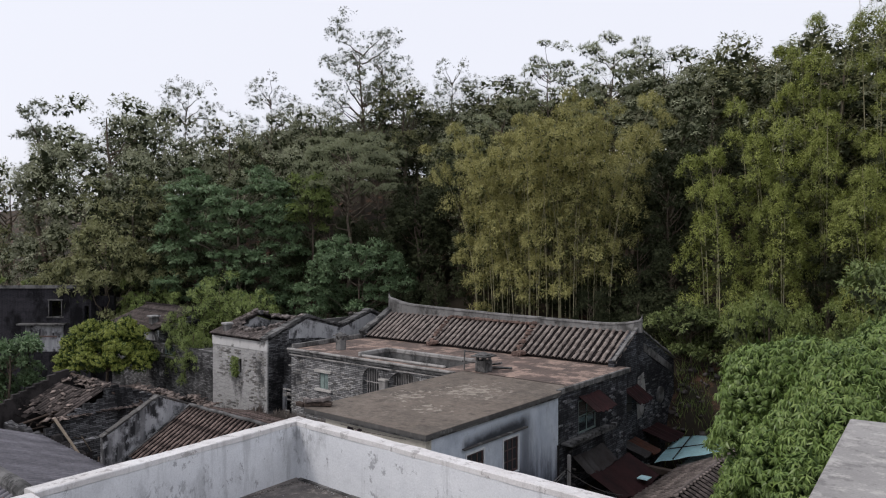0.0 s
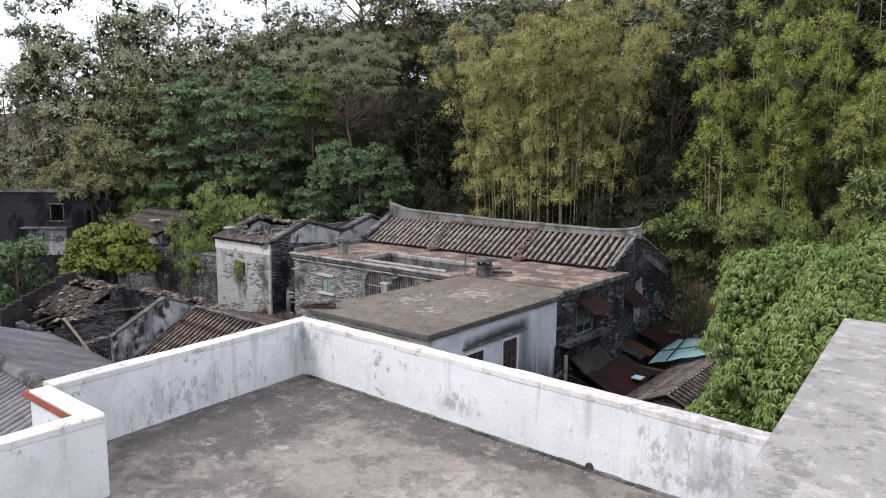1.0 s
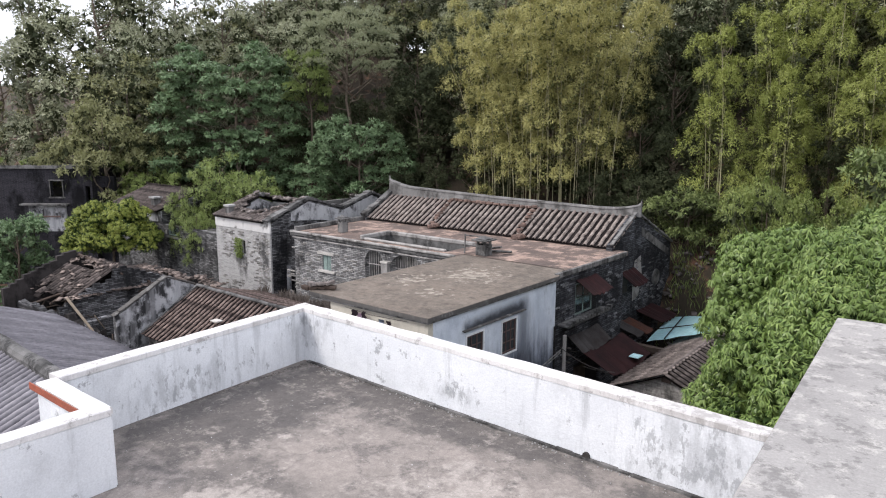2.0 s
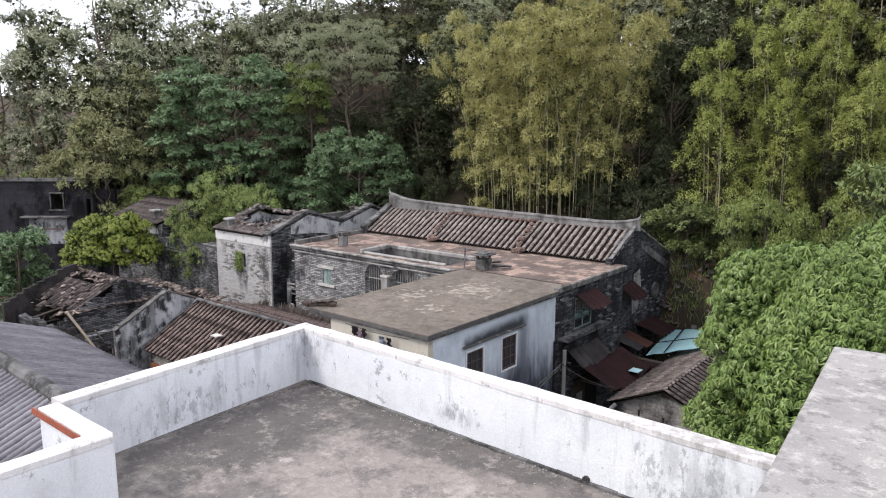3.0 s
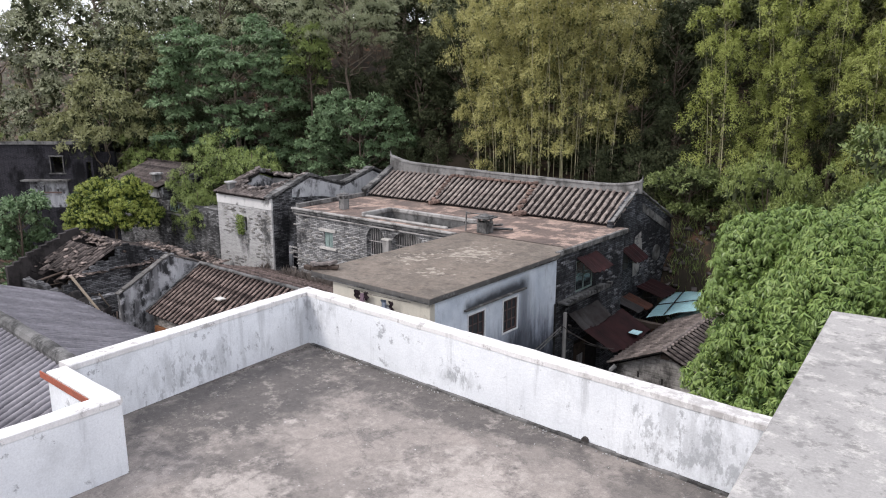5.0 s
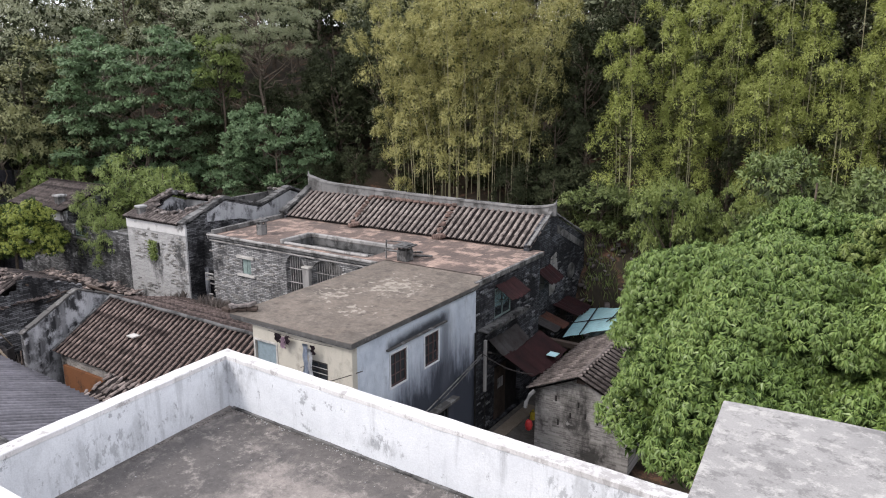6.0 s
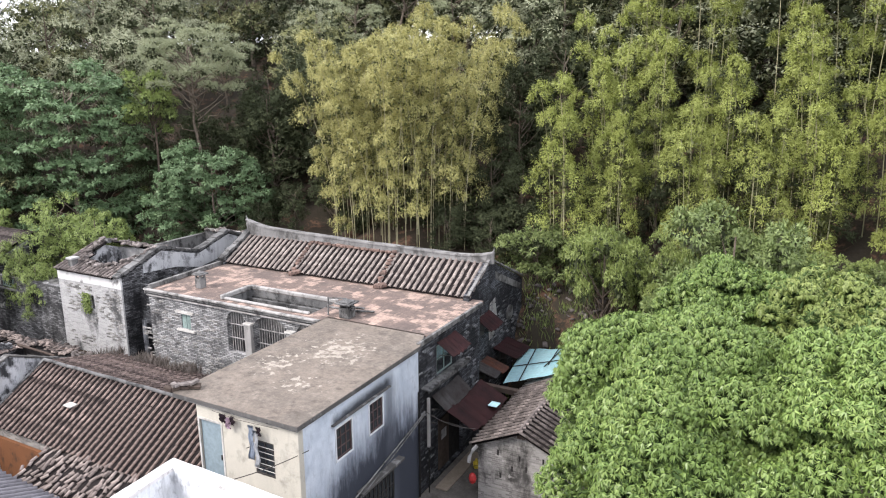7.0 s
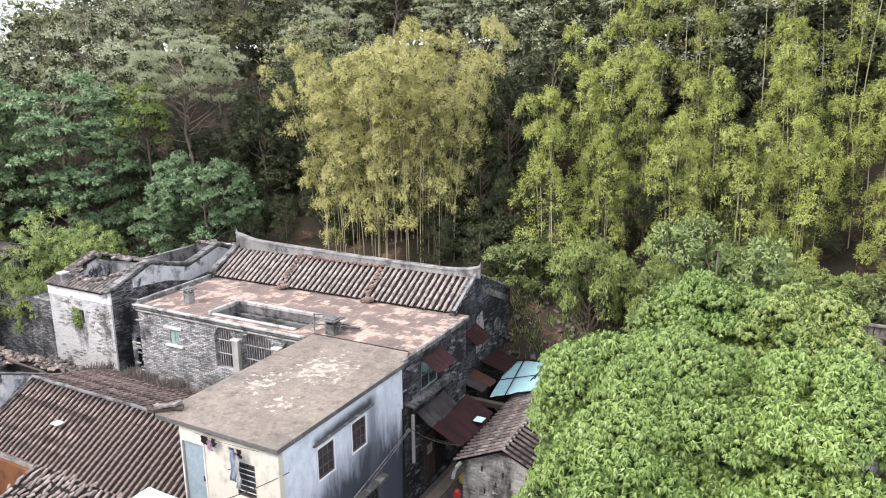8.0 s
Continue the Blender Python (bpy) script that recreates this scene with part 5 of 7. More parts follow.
cable("power_cable", sagging((-12.9, 21.2, 3.74), (-12.84, 13.6, 2.3), 0.05), 0.024, "bundle of grey cables along the annex side wall", M_CORNICE)
cable("power_cable", sagging((-12.9, 21.2, 3.66), (-12.8, 13.6, 2.16), 0.1), 0.018, "grey power cable along the annex side wall", M_CORNICE)
cable("power_cable", sagging((-12.86, 20.9, 4.0), (-11.3, 22.0, 3.1), 0.2), 0.014, "thin cable crossing the alley")
cable("power_cable", sagging((-13.0, 14.9, 5.36), (-14.2, 10.4, 6.2), 0.25), 0.012, "thin cable from the annex corner")
post = thing("service_post", (-12.8, 21.35, 0.5), "weathered grey service post on the alley wall", "post")
part("pole", boxed(-12.86, -12.76, 21.24, 21.34, 2.35, 4.25, 0.01), M_KERB, post)
part("foot_pipe", tube(bmesh.new(), [(-12.81, 21.29, 0.5), (-12.81, 21.29, 2.36)], 0.025, sides=7), M_SOOT, post)
for z in (3.3, 3.55, 3.8):
    part("insulator", tube(bmesh.new(), [(-12.72, 21.36, z), (-12.6, 21.36, z)], 0.035, sides=8), M_IRON, post)

def rubble_field(name, x0, x1, y0, y1, z, n, size, label, seed, mat=M_RUBBLE, flat=1.0):
    """Uncountable broken brick and tile on a heap."""
    r = np.random.default_rng(seed)
    base = np.array([[sx, sy, sz] for sz in (-0.35, 0.35) for sy in (-0.7, 0.7) for sx in (-1, 1)])
    tri = np.array([(0, 2, 1), (1, 2, 3), (4, 5, 6), (5, 7, 6), (0, 1, 4), (1, 5, 4), (2, 6, 3), (3, 6, 7), (0, 4, 2), (2, 4, 6), (1, 3, 5), (3, 7, 5)])
    v, t = [], []
    for i in range(n):
        px, py = r.uniform(x0, x1), r.uniform(y0, y1)
        e = Euler(r.uniform(-0.5, 0.5, 3) + np.array([0, 0, r.uniform(0, 6)])).to_matrix()
        b = (base * [1, 1, flat] * size * r.uniform(0.4, 1.3)) @ np.array(e).T + [px, py, z(px, py)]
        v.append(b)
        t.append(tri + 8 * i)
    return tagged(place_mesh(name, mesh_of(name, np.concatenate(v), np.concatenate(t)), mat), label, "rubble", kind="stuff")


def heap(name, x0, x1, y0, y1, zf, mat, label):
    bm = bmesh.new()
    nx, ny = 24, 14
    g = [[bm.verts.new((x0 + (x1 - x0) * i / nx, y0 + (y1 - y0) * j / ny, zf(x0 + (x1 - x0) * i / nx, y0 + (y1 - y0) * j / ny) if 0 < i < nx and 0 < j < ny else 0.35)) for j in range(ny + 1)] for i in range(nx + 1)]
    for i in range(nx):
        for j in range(ny):
            bm.faces.new((g[i][j], g[i + 1][j], g[i + 1][j + 1], g[i][j + 1]))
    return tagged(part(name, bm, mat, smooth=True), label, "rubble", kind="structure")


# ---- the ruined white house and the row beyond it ----
ruin = thing("ruined_brick_house", (-31, 25, 0.4), "roofless grey-brick house with plaster band and collapsed tiles", "house")
part("front_wall", wall("y", -33.5, -29.0, 21.62, 21.70, 0.3, 5.95, [(-31.28, -31.02, 4.72, 5.4)]), M_PALEBRICK, ruin, "pale grey brick front")
part("front_backing", wall("y", -33.5, -29.252, 21.702, 21.9, 0.3, 5.95, [(-31.28, -31.02, 4.72, 5.4)]), M_CORNICE, ruin)
part("plaster_band", boxed(-33.52, -28.98, 21.60, 21.70, 5.952, 6.5, 0.01), M_LIME, ruin, "white lime plaster band")
side = [(21.702, 0.3), (21.702, 6.42), (23.98, 7.38), (26.3, 6.72), (28.45, 7.36), (30.0, 6.75), (30.0, 0.3)]
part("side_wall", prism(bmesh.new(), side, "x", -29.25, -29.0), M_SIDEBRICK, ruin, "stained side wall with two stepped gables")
part("side_plaster", prism(bmesh.new(), [(22.9, 6.45), (22.9, 6.85), (23.98, 7.3), (26.3, 6.66), (28.45, 7.28), (29.8, 6.75), (29.8, 6.0), (28.6, 6.35), (27.4, 6.1), (26.3, 5.95), (24.9, 6.3)], "x", -29.0, -28.975), M_GABLEWHITE, ruin, "patchy white plaster")
part("far_wall", prism(bmesh.new(), [(21.9, 0.3), (21.9, 6.45), (23.9, 7.2), (26.0, 6.5), (26.0, 0.3)], "x", -33.5, -32.9), M_OLDWHITE, ruin)
part("rear_wall", boxed(-33.5, -29.25, 26.1, 26.35, 0.3, 6.5), M_CORNICE, ruin)
part("court_wall", boxed(-32.3, -29.25, 29.9, 30.1, 0.3, 6.9), M_CORNICE, ruin)
part("court_wall", boxed(-32.5, -32.25, 26.35, 30.1, 0.3, 6.75), M_CORNICE, ruin)
part("white_beam", boxed(-32.2, -29.3, 29.85, 30.15, 6.92, 7.02), M_STONE, ruin, "pale beam on the rear wall")
part("inner_wall", boxed(-32.88, -29.27, 24.75, 24.9, 0.3, 6.95), M_PALEGREY, ruin)
for a in ([(21.45, 6.5), (23.98, 7.42), (26.3, 6.76), (28.45, 7.4), (30.1, 6.78), (30.1, 6.9), (28.45, 7.53), (26.3, 6.88), (23.98, 7.56), (21.45, 6.62)],):
    rough_coping(ruin, [(y, z + 0.04) for y, z in a[:5]], -29.36, -28.92, M_VERGE, 3)
hole = lambda x, y: ((x + 31.1) / 1.75) ** 2 + ((y - 23.75) / 1.65) ** 2 < 1 + 0.3 * noise.noise((x * 1.6, y * 1.6, 3))
tiled_slope(ruin, -33.4, -29.4, (21.45, 6.52), (23.98, 7.42), 0.25, M_TILE_SHED, M_PAN, 11, gone=lambda x, f: hole(x, 21.45 + 2.53 * f))
tiled_slope(ruin, -33.4, -29.4, (26.2, 6.62), (23.98, 7.42), 0.25, M_TILE_SHED, M_PAN, 15, gone=lambda x, f: hole(x, 26.2 - 2.22 * f))
part("ridge", tube(bmesh.new(), [(-33.4 + 0.25 * k, 24.0, 7.42 + 0.02 * math.sin(k * 2.1)) for k in range(4)], 0.12, sides=7), M_VERGE, ruin)
rz = lambda x, y: 4.6 + 0.3 * noise.noise((x, y, 3)) + 0.45 * max(0, (abs(x + 31.1) - 1.0))
heap("debris_heap", -32.9, -29.27, 22.1, 26.0, rz, M_GROUND, "brown debris inside the roofless house")
rubble_field("debris", -32.8, -29.4, 22.2, 25.8, rz, 420, 0.11, "broken tiles in the roofless house", 51)
q = random.Random(5)
rim_pts = [(-31.1 + 1.85 * math.cos(a), 23.75 + 1.75 * math.sin(a)) for a in (2 * math.pi * k / 46 for k in range(46))]
rim_z = lambda y: 6.62 + (7.42 - 6.52) * (y - 21.45) / 2.53 if y < 23.98 else 7.5 - 0.36 * (y - 23.98)
bm = bmesh.new()
for x, y in rim_pts:
    for _ in range(2):
        l, w, h = q.uniform(0.07, 0.16), q.uniform(0.05, 0.1), q.uniform(0.025, 0.05)
        box(bm, -l, l, -w, w, -h, h, m=Matrix.Translation((x + q.uniform(-0.12, 0.12), y + q.uniform(-0.12, 0.12), rim_z(y) + q.uniform(-0.02, 0.07))) @ pose(0, 0, 0, q.uniform(-25, 25), q.uniform(-25, 25), q.uniform(0, 180)))
tagged(part("broken_rim", bm, M_RUBBLE, ruin, "broken tiles round the hole in the roof"), kind="stuff")
rubble_field("tile_debris", -32.4, -29.7, 24.45, 24.9, lambda x, y: 7.22 + 0.1 * noise.noise((x * 1.4, 0, 0)), 60, 0.12, "loose tiles along the edge of the hole", 53)
rubble_field("tile_debris", -32.3, -29.5, 29.8, 30.2, lambda x, y: 6.98 + 0.1 * noise.noise((x * 1.4, 4, 0)), 40, 0.12, "loose tiles along the broken wall top", 54)
stack = thing("chimney", (-32.5, 21.9, 6.6), "square plaster chimney on the front eave", "chimney", "chimneys of the row")
part("shaft", boxed(-32.68, -32.36, 21.66, 21.98, 6.5, 6.98, 0.01), M_CORNICE, stack)
part("cap", boxed(-32.74, -32.30, 21.6, 22.04, 6.98, 7.08, 0.015), M_PALEGREY, stack)
lane = thing("lane_doorway", (-28.5, 22.9, 0.4), "dark lane doorway between two brick houses", "doorway", kind="structure")
part("lintel_wall", boxed(-28.98, -27.2, 22.6, 22.8, 4.1, 6.0), M_ROWBRICK, lane)
part("lane_back", boxed(-28.98, -27.2, 24.5, 24.6, 0.4, 6.0), M_VOID, lane)
part("jamb", boxed(-28.97, -28.75, 22.5, 22.6, 0.4, 4.3), M_OLDWHITE, lane)

row = thing("row_house", (-40, 23, 0.4), "overgrown grey-brick row house with a tiled roof", "house")
part("front_wall", wall("y", -38.9, -33.52, 21.66, 21.9, 0.3, 5.5, [(-38.3, -37.3, 4.95, 5.4)]), M_ROWBRICK, row, "dark stained brick wall")
shutter_window(row, "y", 21.66, -38.3, -37.3, 4.95, 5.4, -1, 6, 0, M_TEAL)
part("sill", boxed(-38.5, -36.2, 21.56, 21.68, 4.78, 4.88, 0.01), M_CORNICE, row)
part("gable_wall", prism(bmesh.new(), [(21.66, 0.3), (21.66, 6.05), (24, 7.0), (26.4, 6.0), (26.4, 0.3)], "x", -39.15, -38.9), M_SIDEBRICK, row)
part("corner_plaster", boxed(-41.5, -38.88, 21.60, 21.66, 5.6, 6.2), M_OLDWHITE, row, "white plaster corner")
part("front_wall", boxed(-44.4, -39.15, 21.66, 21.9, 0.3, 6.2), M_ROWBRICK, row)
tiled_slope(row, -44.4, -39.0, (21.4, 6.25), (24, 7.25), 0.26, M_TILE_DARK, M_PAN, 12)
tiled_slope(row, -44.4, -39.0, (26.6, 6.2), (24, 7.25), 0.26, M_TILE_DARK, M_PAN, 13, step=0.5)
part("rear_wall", boxed(-44.4, -33.6, 26.2, 26.4, 0.3, 6.0), M_SIDEBRICK, row)
part("flat_roof", boxed(-38.9, -33.52, 21.9, 26.2, 5.3, 5.45), M_CORNICE, row)
stack = thing("chimney", (-40.1, 22.0, 6.4), "square plaster chimney on a tiled eave", "chimney", "chimneys of the row")
part("shaft", boxed(-40.3, -39.9, 21.8, 22.2, 6.25, 6.85, 0.01), M_CORNICE, stack)
part("cap", boxed(-40.38, -39.82, 21.72, 22.28, 6.85, 6.95, 0.015), M_PALEGREY, stack)

dark = thing("dark_brick_house", (-50.7, 20.7, 0.4), "tall soot-black brick house with empty windows under trees", "house")
dt = Matrix.Translation((-52.77, 19.04, 0)) @ pose(0, 0, 0, 0, 0, 39.2)


def dpart(name, bm, mat, label=""):
    bmesh.ops.transform(bm, matrix=dt, verts=bm.verts)
    return part(name, bm, mat, dark, label)


dpart("front_wall", wall("y", -1.6, 5.2, 0.0, 0.3, 0.3, 8.3, [(2.45, 3.25, 6.3, 7.35), (4.75, 5.05, 5.9, 7.0), (1.2, 1.5, 4.6, 5.2)]), M_BLACKBRICK)
dpart("side_wall", boxed(5.0, 5.2, 0.302, 6, 0.3, 8.3), M_BLACKBRICK)
dpart("wing_wall", wall("y", 5.202, 6.4, 0.6, 0.9, 0.3, 7.6, [(5.6, 6.0, 5.9, 6.9)]), M_BLACKBRICK)
dpart("cornice", boxed(-1.7, 5.35, -0.12, 0.0, 8.15, 8.35), M_CORNICE)
dpart("inner_wall", boxed(-1.5, 6.3, 2.5, 2.6, 0.4, 7.4), M_INSIDE)
for a, b, c, d in ((2.40, 2.45, 6.2, 7.4), (3.25, 3.30, 6.2, 7.4), (2.35, 3.35, 7.35, 7.43), (2.30, 3.40, 6.2, 6.3)):
    dpart("window_frame", boxed(a, b, -0.05, 0.02, c, d), M_CORNICE)
dpart("awning_slab", boxed(0.6, 3.7, -0.55, 0.0, 5.78, 5.88), M_CORNICE)
dpart("pale_panel", boxed(0.9, 3.4, -0.06, -0.005, 4.0, 5.7), M_OLDWHITE, "pale plastered shop front with red trim")
dpart("red_trim", boxed(1.3, 3.0, -0.09, -0.06, 4.95, 5.05), M_BROWNPOT)
dpart("flat_roof", boxed(-1.5, 5.0, 0.302, 5.9, 8.0, 8.12), M_CORNICE, "weathered flat roof")

# ---- the tiled house in front of the row ----
tiled = thing("tiled_house", (-22.5, 16.5, 0.4), "low house with old red-brown tiled roof and brick walls", "house")
E = (14.55, 2.86)
R = (17.1, 4.34)
tiled_slope(tiled, -28.0, -17.05, E, R, 0.262, M_TILE_RED, M_PAN, 21, scale=0.74, pieces=lambda x, f: x > -23.2 and f < 0.78)
tiled_slope(tiled, -28.0, -17.9, (20.35, 3.5), R, 0.262, M_TILE_RED, M_PAN, 22, scale=0.72)
tiled_slope(tiled, -24.2, -17.2, (12.3, 2.0), (14.7, 2.82), 0.262, M_TILE_PALE, M_PAN, 23, mess=6.0, scale=0.85, gone=lambda x, f: f > 0.5 and noise.noise((x, f * 3, 1)) > 0.35)
rough_coping(tiled, [(14.5, 2.93), (17.05, 4.42)], -28.06, -27.95, M_VERGE, 9, "verge_tile", 0.03)
bm = tube(bmesh.new(), [(-28.1 + i * 0.5, R[0], R[1] + 0.06 + 0.012 * math.sin(i * 1.7)) for i in range(23)], 0.07, sides=8)
part("ridge", bm, M_VERGE, tiled, "mortared ridge roll")
part("front_wall", boxed(-27.8, -17.0, 14.75, 14.95, 0.3, 2.85), M_BROWNBRICK, tiled)
part("low_wall", boxed(-24.1, -17.3, 12.45, 12.6, 0.3, 1.95), M_BROWNBRICK, tiled)
M_OCHRE = plaster("ochre_wall", (0.26, 0.115, 0.055), (0.2, 0.09, 0.045), (0.09, 0.05, 0.035))
part("ochre_bay", boxed(-27.6, -24.6, 14.6, 14.72, 0.3, 2.35), M_OCHRE, tiled, "orange-brown lit porch wall")
part("gable_wall", prism(bmesh.new(), [(14.75, 0.3), (14.75, 2.85), (17.1, 4.22), (19.5, 2.95), (19.5, 0.3)], "x", -27.95, -27.75), M_BROWNBRICK, tiled)
part("rear_wall", boxed(-27.8, -18, 20.0, 20.2, 0.3, 3.38), M_BROWNBRICK, tiled)
part("white_tile", boxed(-24.75, -24.35, 15.55, 15.85, 3.58, 3.62, 0.0, m=Matrix.Translation((0, 0, 0.2))), M_STONE, tiled, "one pale replacement tile")

gwall = thing("stepped_gable", (-28.6, 16.5, 0.4), "free-standing plastered gable wall with a dark tile coping", "wall")
gp = [(13.7, 0.3), (13.7, 3.68), (15.9, 4.88), (18.4, 3.85), (18.4, 0.3)]
part("gable_wall", prism(bmesh.new(), gp, "x", -28.6, -28.35), M_OLDWHITE, gwall)
rough_coping(gwall, [(13.6, 3.70), (15.9, 4.92), (18.5, 3.86)], -28.62, -28.31, M_TILE_EDGE, 4, thick=0.045)

# ---- collapsed house ----
fallen = thing("collapsed_house", (-34, 16, 0.4), "collapsed brick house with sagging tile remains", "house")
WALLS = [((-36.0, 18.9), (-29.0, 18.7), 3.75), ((-36.0, 13.0), (-32.4, 13.1), 3.1), ((-32.0, 13.2), (-29.1, 13.5), 3.0), ((-30.4, 13.4), (-30.2, 16.0), 3.3)]
wg = [(12.4, 0.3)]
for k in range(24):
    y = 12.4 + 0.3 * k
    z = 5.12 - (0.36 * max(0, 15.4 - y) ** 1.15 + 0.56 * max(0, y - 15.4)) + 0.1 * round(3 * noise.noise((y * 1.7, 2, 0))) / 2
    wg += [(y, max(3.0, z)), (y + 0.29, max(3.0, z) + 0.02)]
wg.append((wg[-1][0], 0.3))
part("west_gable", prism(bmesh.new(), wg, "x", -36.35, -36.1), M_RUINWALL, fallen, "dark standing gable wall")
eg = [(13.1, 0.3)]
for k in range(19):
    y = 13.1 + 0.3 * k
    z = 3.6 + 0.53 * (y - 13.3) if y < 15.75 else 4.9 - 0.42 * (y - 15.75)
    z += 0.09 * noise.noise((y * 2.1, 5, 0)) - (0.25 if 5 < k < 8 else 0)
    eg += [(y, z), (y + 0.28, z + 0.05 * noise.noise((y * 5, 1, 0)))]
eg.append((eg[-1][0], 0.3))
part("east_gable", prism(bmesh.new(), eg, "x", -32.3, -32.06), M_SIDEBRICK, fallen, "dark brick end gable with a broken top")
for k, (p, q, h) in enumerate(WALLS):
    d = (Vector(q) - Vector(p))
    n = int(d.length / 0.22)
    nm = Vector((-d.y, d.x)).normalized() * 0.14
    bm = bmesh.new()
    prev = None
    for i in range(n + 1):
        c = Vector(p).lerp(Vector(q), i / n)
        z = h + 0.35 * noise.noise((c.x * 0.8, c.y * 0.8, k)) + 0.28 * round(2.5 * noise.noise((c.x * 2.4, c.y * 2.4, k))) / 2.5
        ring = [bm.verts.new((c.x + s * nm.x, c.y + s * nm.y, zz)) for s, zz in ((-1, 0.3), (-1, z), (1, z + 0.05), (1, 0.3))]
        if prev:
            for e in range(4):
                bm.faces.new((prev[e], prev[(e + 1) % 4], ring[(e + 1) % 4], ring[e]))
        else:
            bm.faces.new(ring)
        prev = ring
    bm.faces.new(prev)
    part("broken_wall", bm, M_SIDEBRICK if k % 2 else M_RUINWALL, fallen)
tiled_slope(fallen, -36.0, -32.3, (13.3, 3.55), (15.75, 4.85), 0.26, M_TILE_DARK, M_PAN, 31, gone=lambda x, f: (f > 0.8 and x < -33.4) or noise.noise((x * 0.7, f * 2.2, 7)) > 0.45 or f < 0.18 + 0.3 * noise.noise((x * 1.1, 0, 3)))
tiled_slope(fallen, -36.0, -32.5, (18.6, 3.8), (15.75, 4.85), 0.26, M_TILE_DARK, M_PAN, 32, gone=lambda x, f: noise.noise((x * 0.9, f * 2.2, 17)) > 0.2 or f > 0.85)
for p, q in (((-31.3, 13.15, 4.05), (-29.0, 13.35, 2.65)), ((-34.6, 13.0, 3.3), (-32.9, 14.4, 4.1)), ((-36.0, 15.75, 4.95), (-31.9, 15.8, 4.55)), ((-35.6, 17.2, 4.3), (-31.8, 17.0, 4.0)), ((-32.0, 18.4, 3.9), (-29.3, 18.3, 3.9)), ((-33.5, 13.3, 3.4), (-33.4, 15.7, 4.72))):
    part("roof_beam", tube(bmesh.new(), [p, q], 0.06, 0.045, 7), M_WOOD if p[0] == -31.3 else M_DARKWOOD, fallen, "grey fallen roof beam")
for k in range(34):
    rr = random.Random(k)
    x, y = rr.uniform(-35.8, -29.4), rr.uniform(13.4, 18.5)
    part("lath", tube(bmesh.new(), [(x, y, rr.uniform(2.6, 3.9)), (x + rr.uniform(-1.2, 1.2), y + rr.uniform(-0.9, 0.9), rr.uniform(2.4, 3.6))], 0.03, 0.02, 5), M_DARKWOOD if k % 5 else M_WOOD, fallen)
rng = np.random.default_rng(4)


hz = lambda x, y: 2.55 + 0.35 * noise.noise((x * 0.5, y * 0.8, 2)) + 0.12 * noise.noise((x * 2, y * 2, 5)) - 0.25 * max(0, x + 22) * 0.5
heap("rubble_heap", -36.5, -18.5, 19.75, 21.55, hz, M_GROUND, "heap of earth and roof rubble behind the tiled house")
rubble_field("roof_rubble", -36, -19.5, 19.9, 21.4, hz, 900, 0.12, "scattered broken tiles and bricks on a heap", 41)
hz2 = lambda x, y: 2.0 + 0.4 * noise.noise((x * 0.5, y * 0.6, 9))
heap("rubble_heap", -36.0, -29.1, 13.3, 18.8, hz2, M_GROUND, "earth and debris inside the collapsed house")
rubble_field("roof_rubble", -35.8, -29.3, 13.4, 18.6, hz2, 2200, 0.13, "scattered broken tiles inside the collapsed house", 42)

M_DEBRIS = varied("pale_broken_tile", (0.06, 0.05, 0.047), (0.36, 0.29, 0.255), 0.9, 0, 3, (0.045, 0.038, 0.036), "island")
rubble_field("crest_debris", -36.1, -32.2, 15.35, 16.15, lambda x, y: 4.88 - 0.3 * abs(y - 15.75) + 0.12 * noise.noise((x * 2, y * 2, 1)), 170, 0.10, "broken pale tiles along the fallen ridge", 44, M_DEBRIS, 0.3)
rubble_field("crest_debris", -36.0, -32.4, 13.4, 15.4, lambda x, y: 3.68 + 0.53 * (y - 13.3), 40, 0.10, "loose tiles slipped down the old roof", 45, M_DEBRIS, 0.3)
rubble_field("crest_debris", -36.2, -29.0, 18.5, 19.1, lambda x, y: 3.95 + 0.3 * noise.noise((x * 0.8, 0, 0)), 380, 0.11, "broken bricks on the ruined wall top", 46, M_DEBRIS, 0.3)
rubble_field("crest_debris", -32.35, -31.85, 13.2, 18.6, lambda x, y: 3.85 + 0.3 * noise.noise((0, y * 0.8, 0)), 240, 0.11, "broken bricks on the ruined cross wall", 47, M_DEBRIS, 0.3)
rubble_field("crest_debris", -32.1, -29.1, 16.2, 18.5, lambda x, y: 2.7 + 0.5 * noise.noise((x, y, 4)), 500, 0.13, "collapsed roof tiles between the walls", 48, M_RUBBLE)

# ---- grey tiled roof beside the terrace ----
grey = thing("grey_roofed_house", (-20, 8.2, 0.4), "house with a long grey tiled roof beside the terrace", "house")
GR = (7.75, 5.25)
gturn = Matrix.Translation((-20, 8.1, 0)) @ pose(0, 0, 0, 0, 0, -2.2) @ Matrix.Translation((20, -8.1, 0))


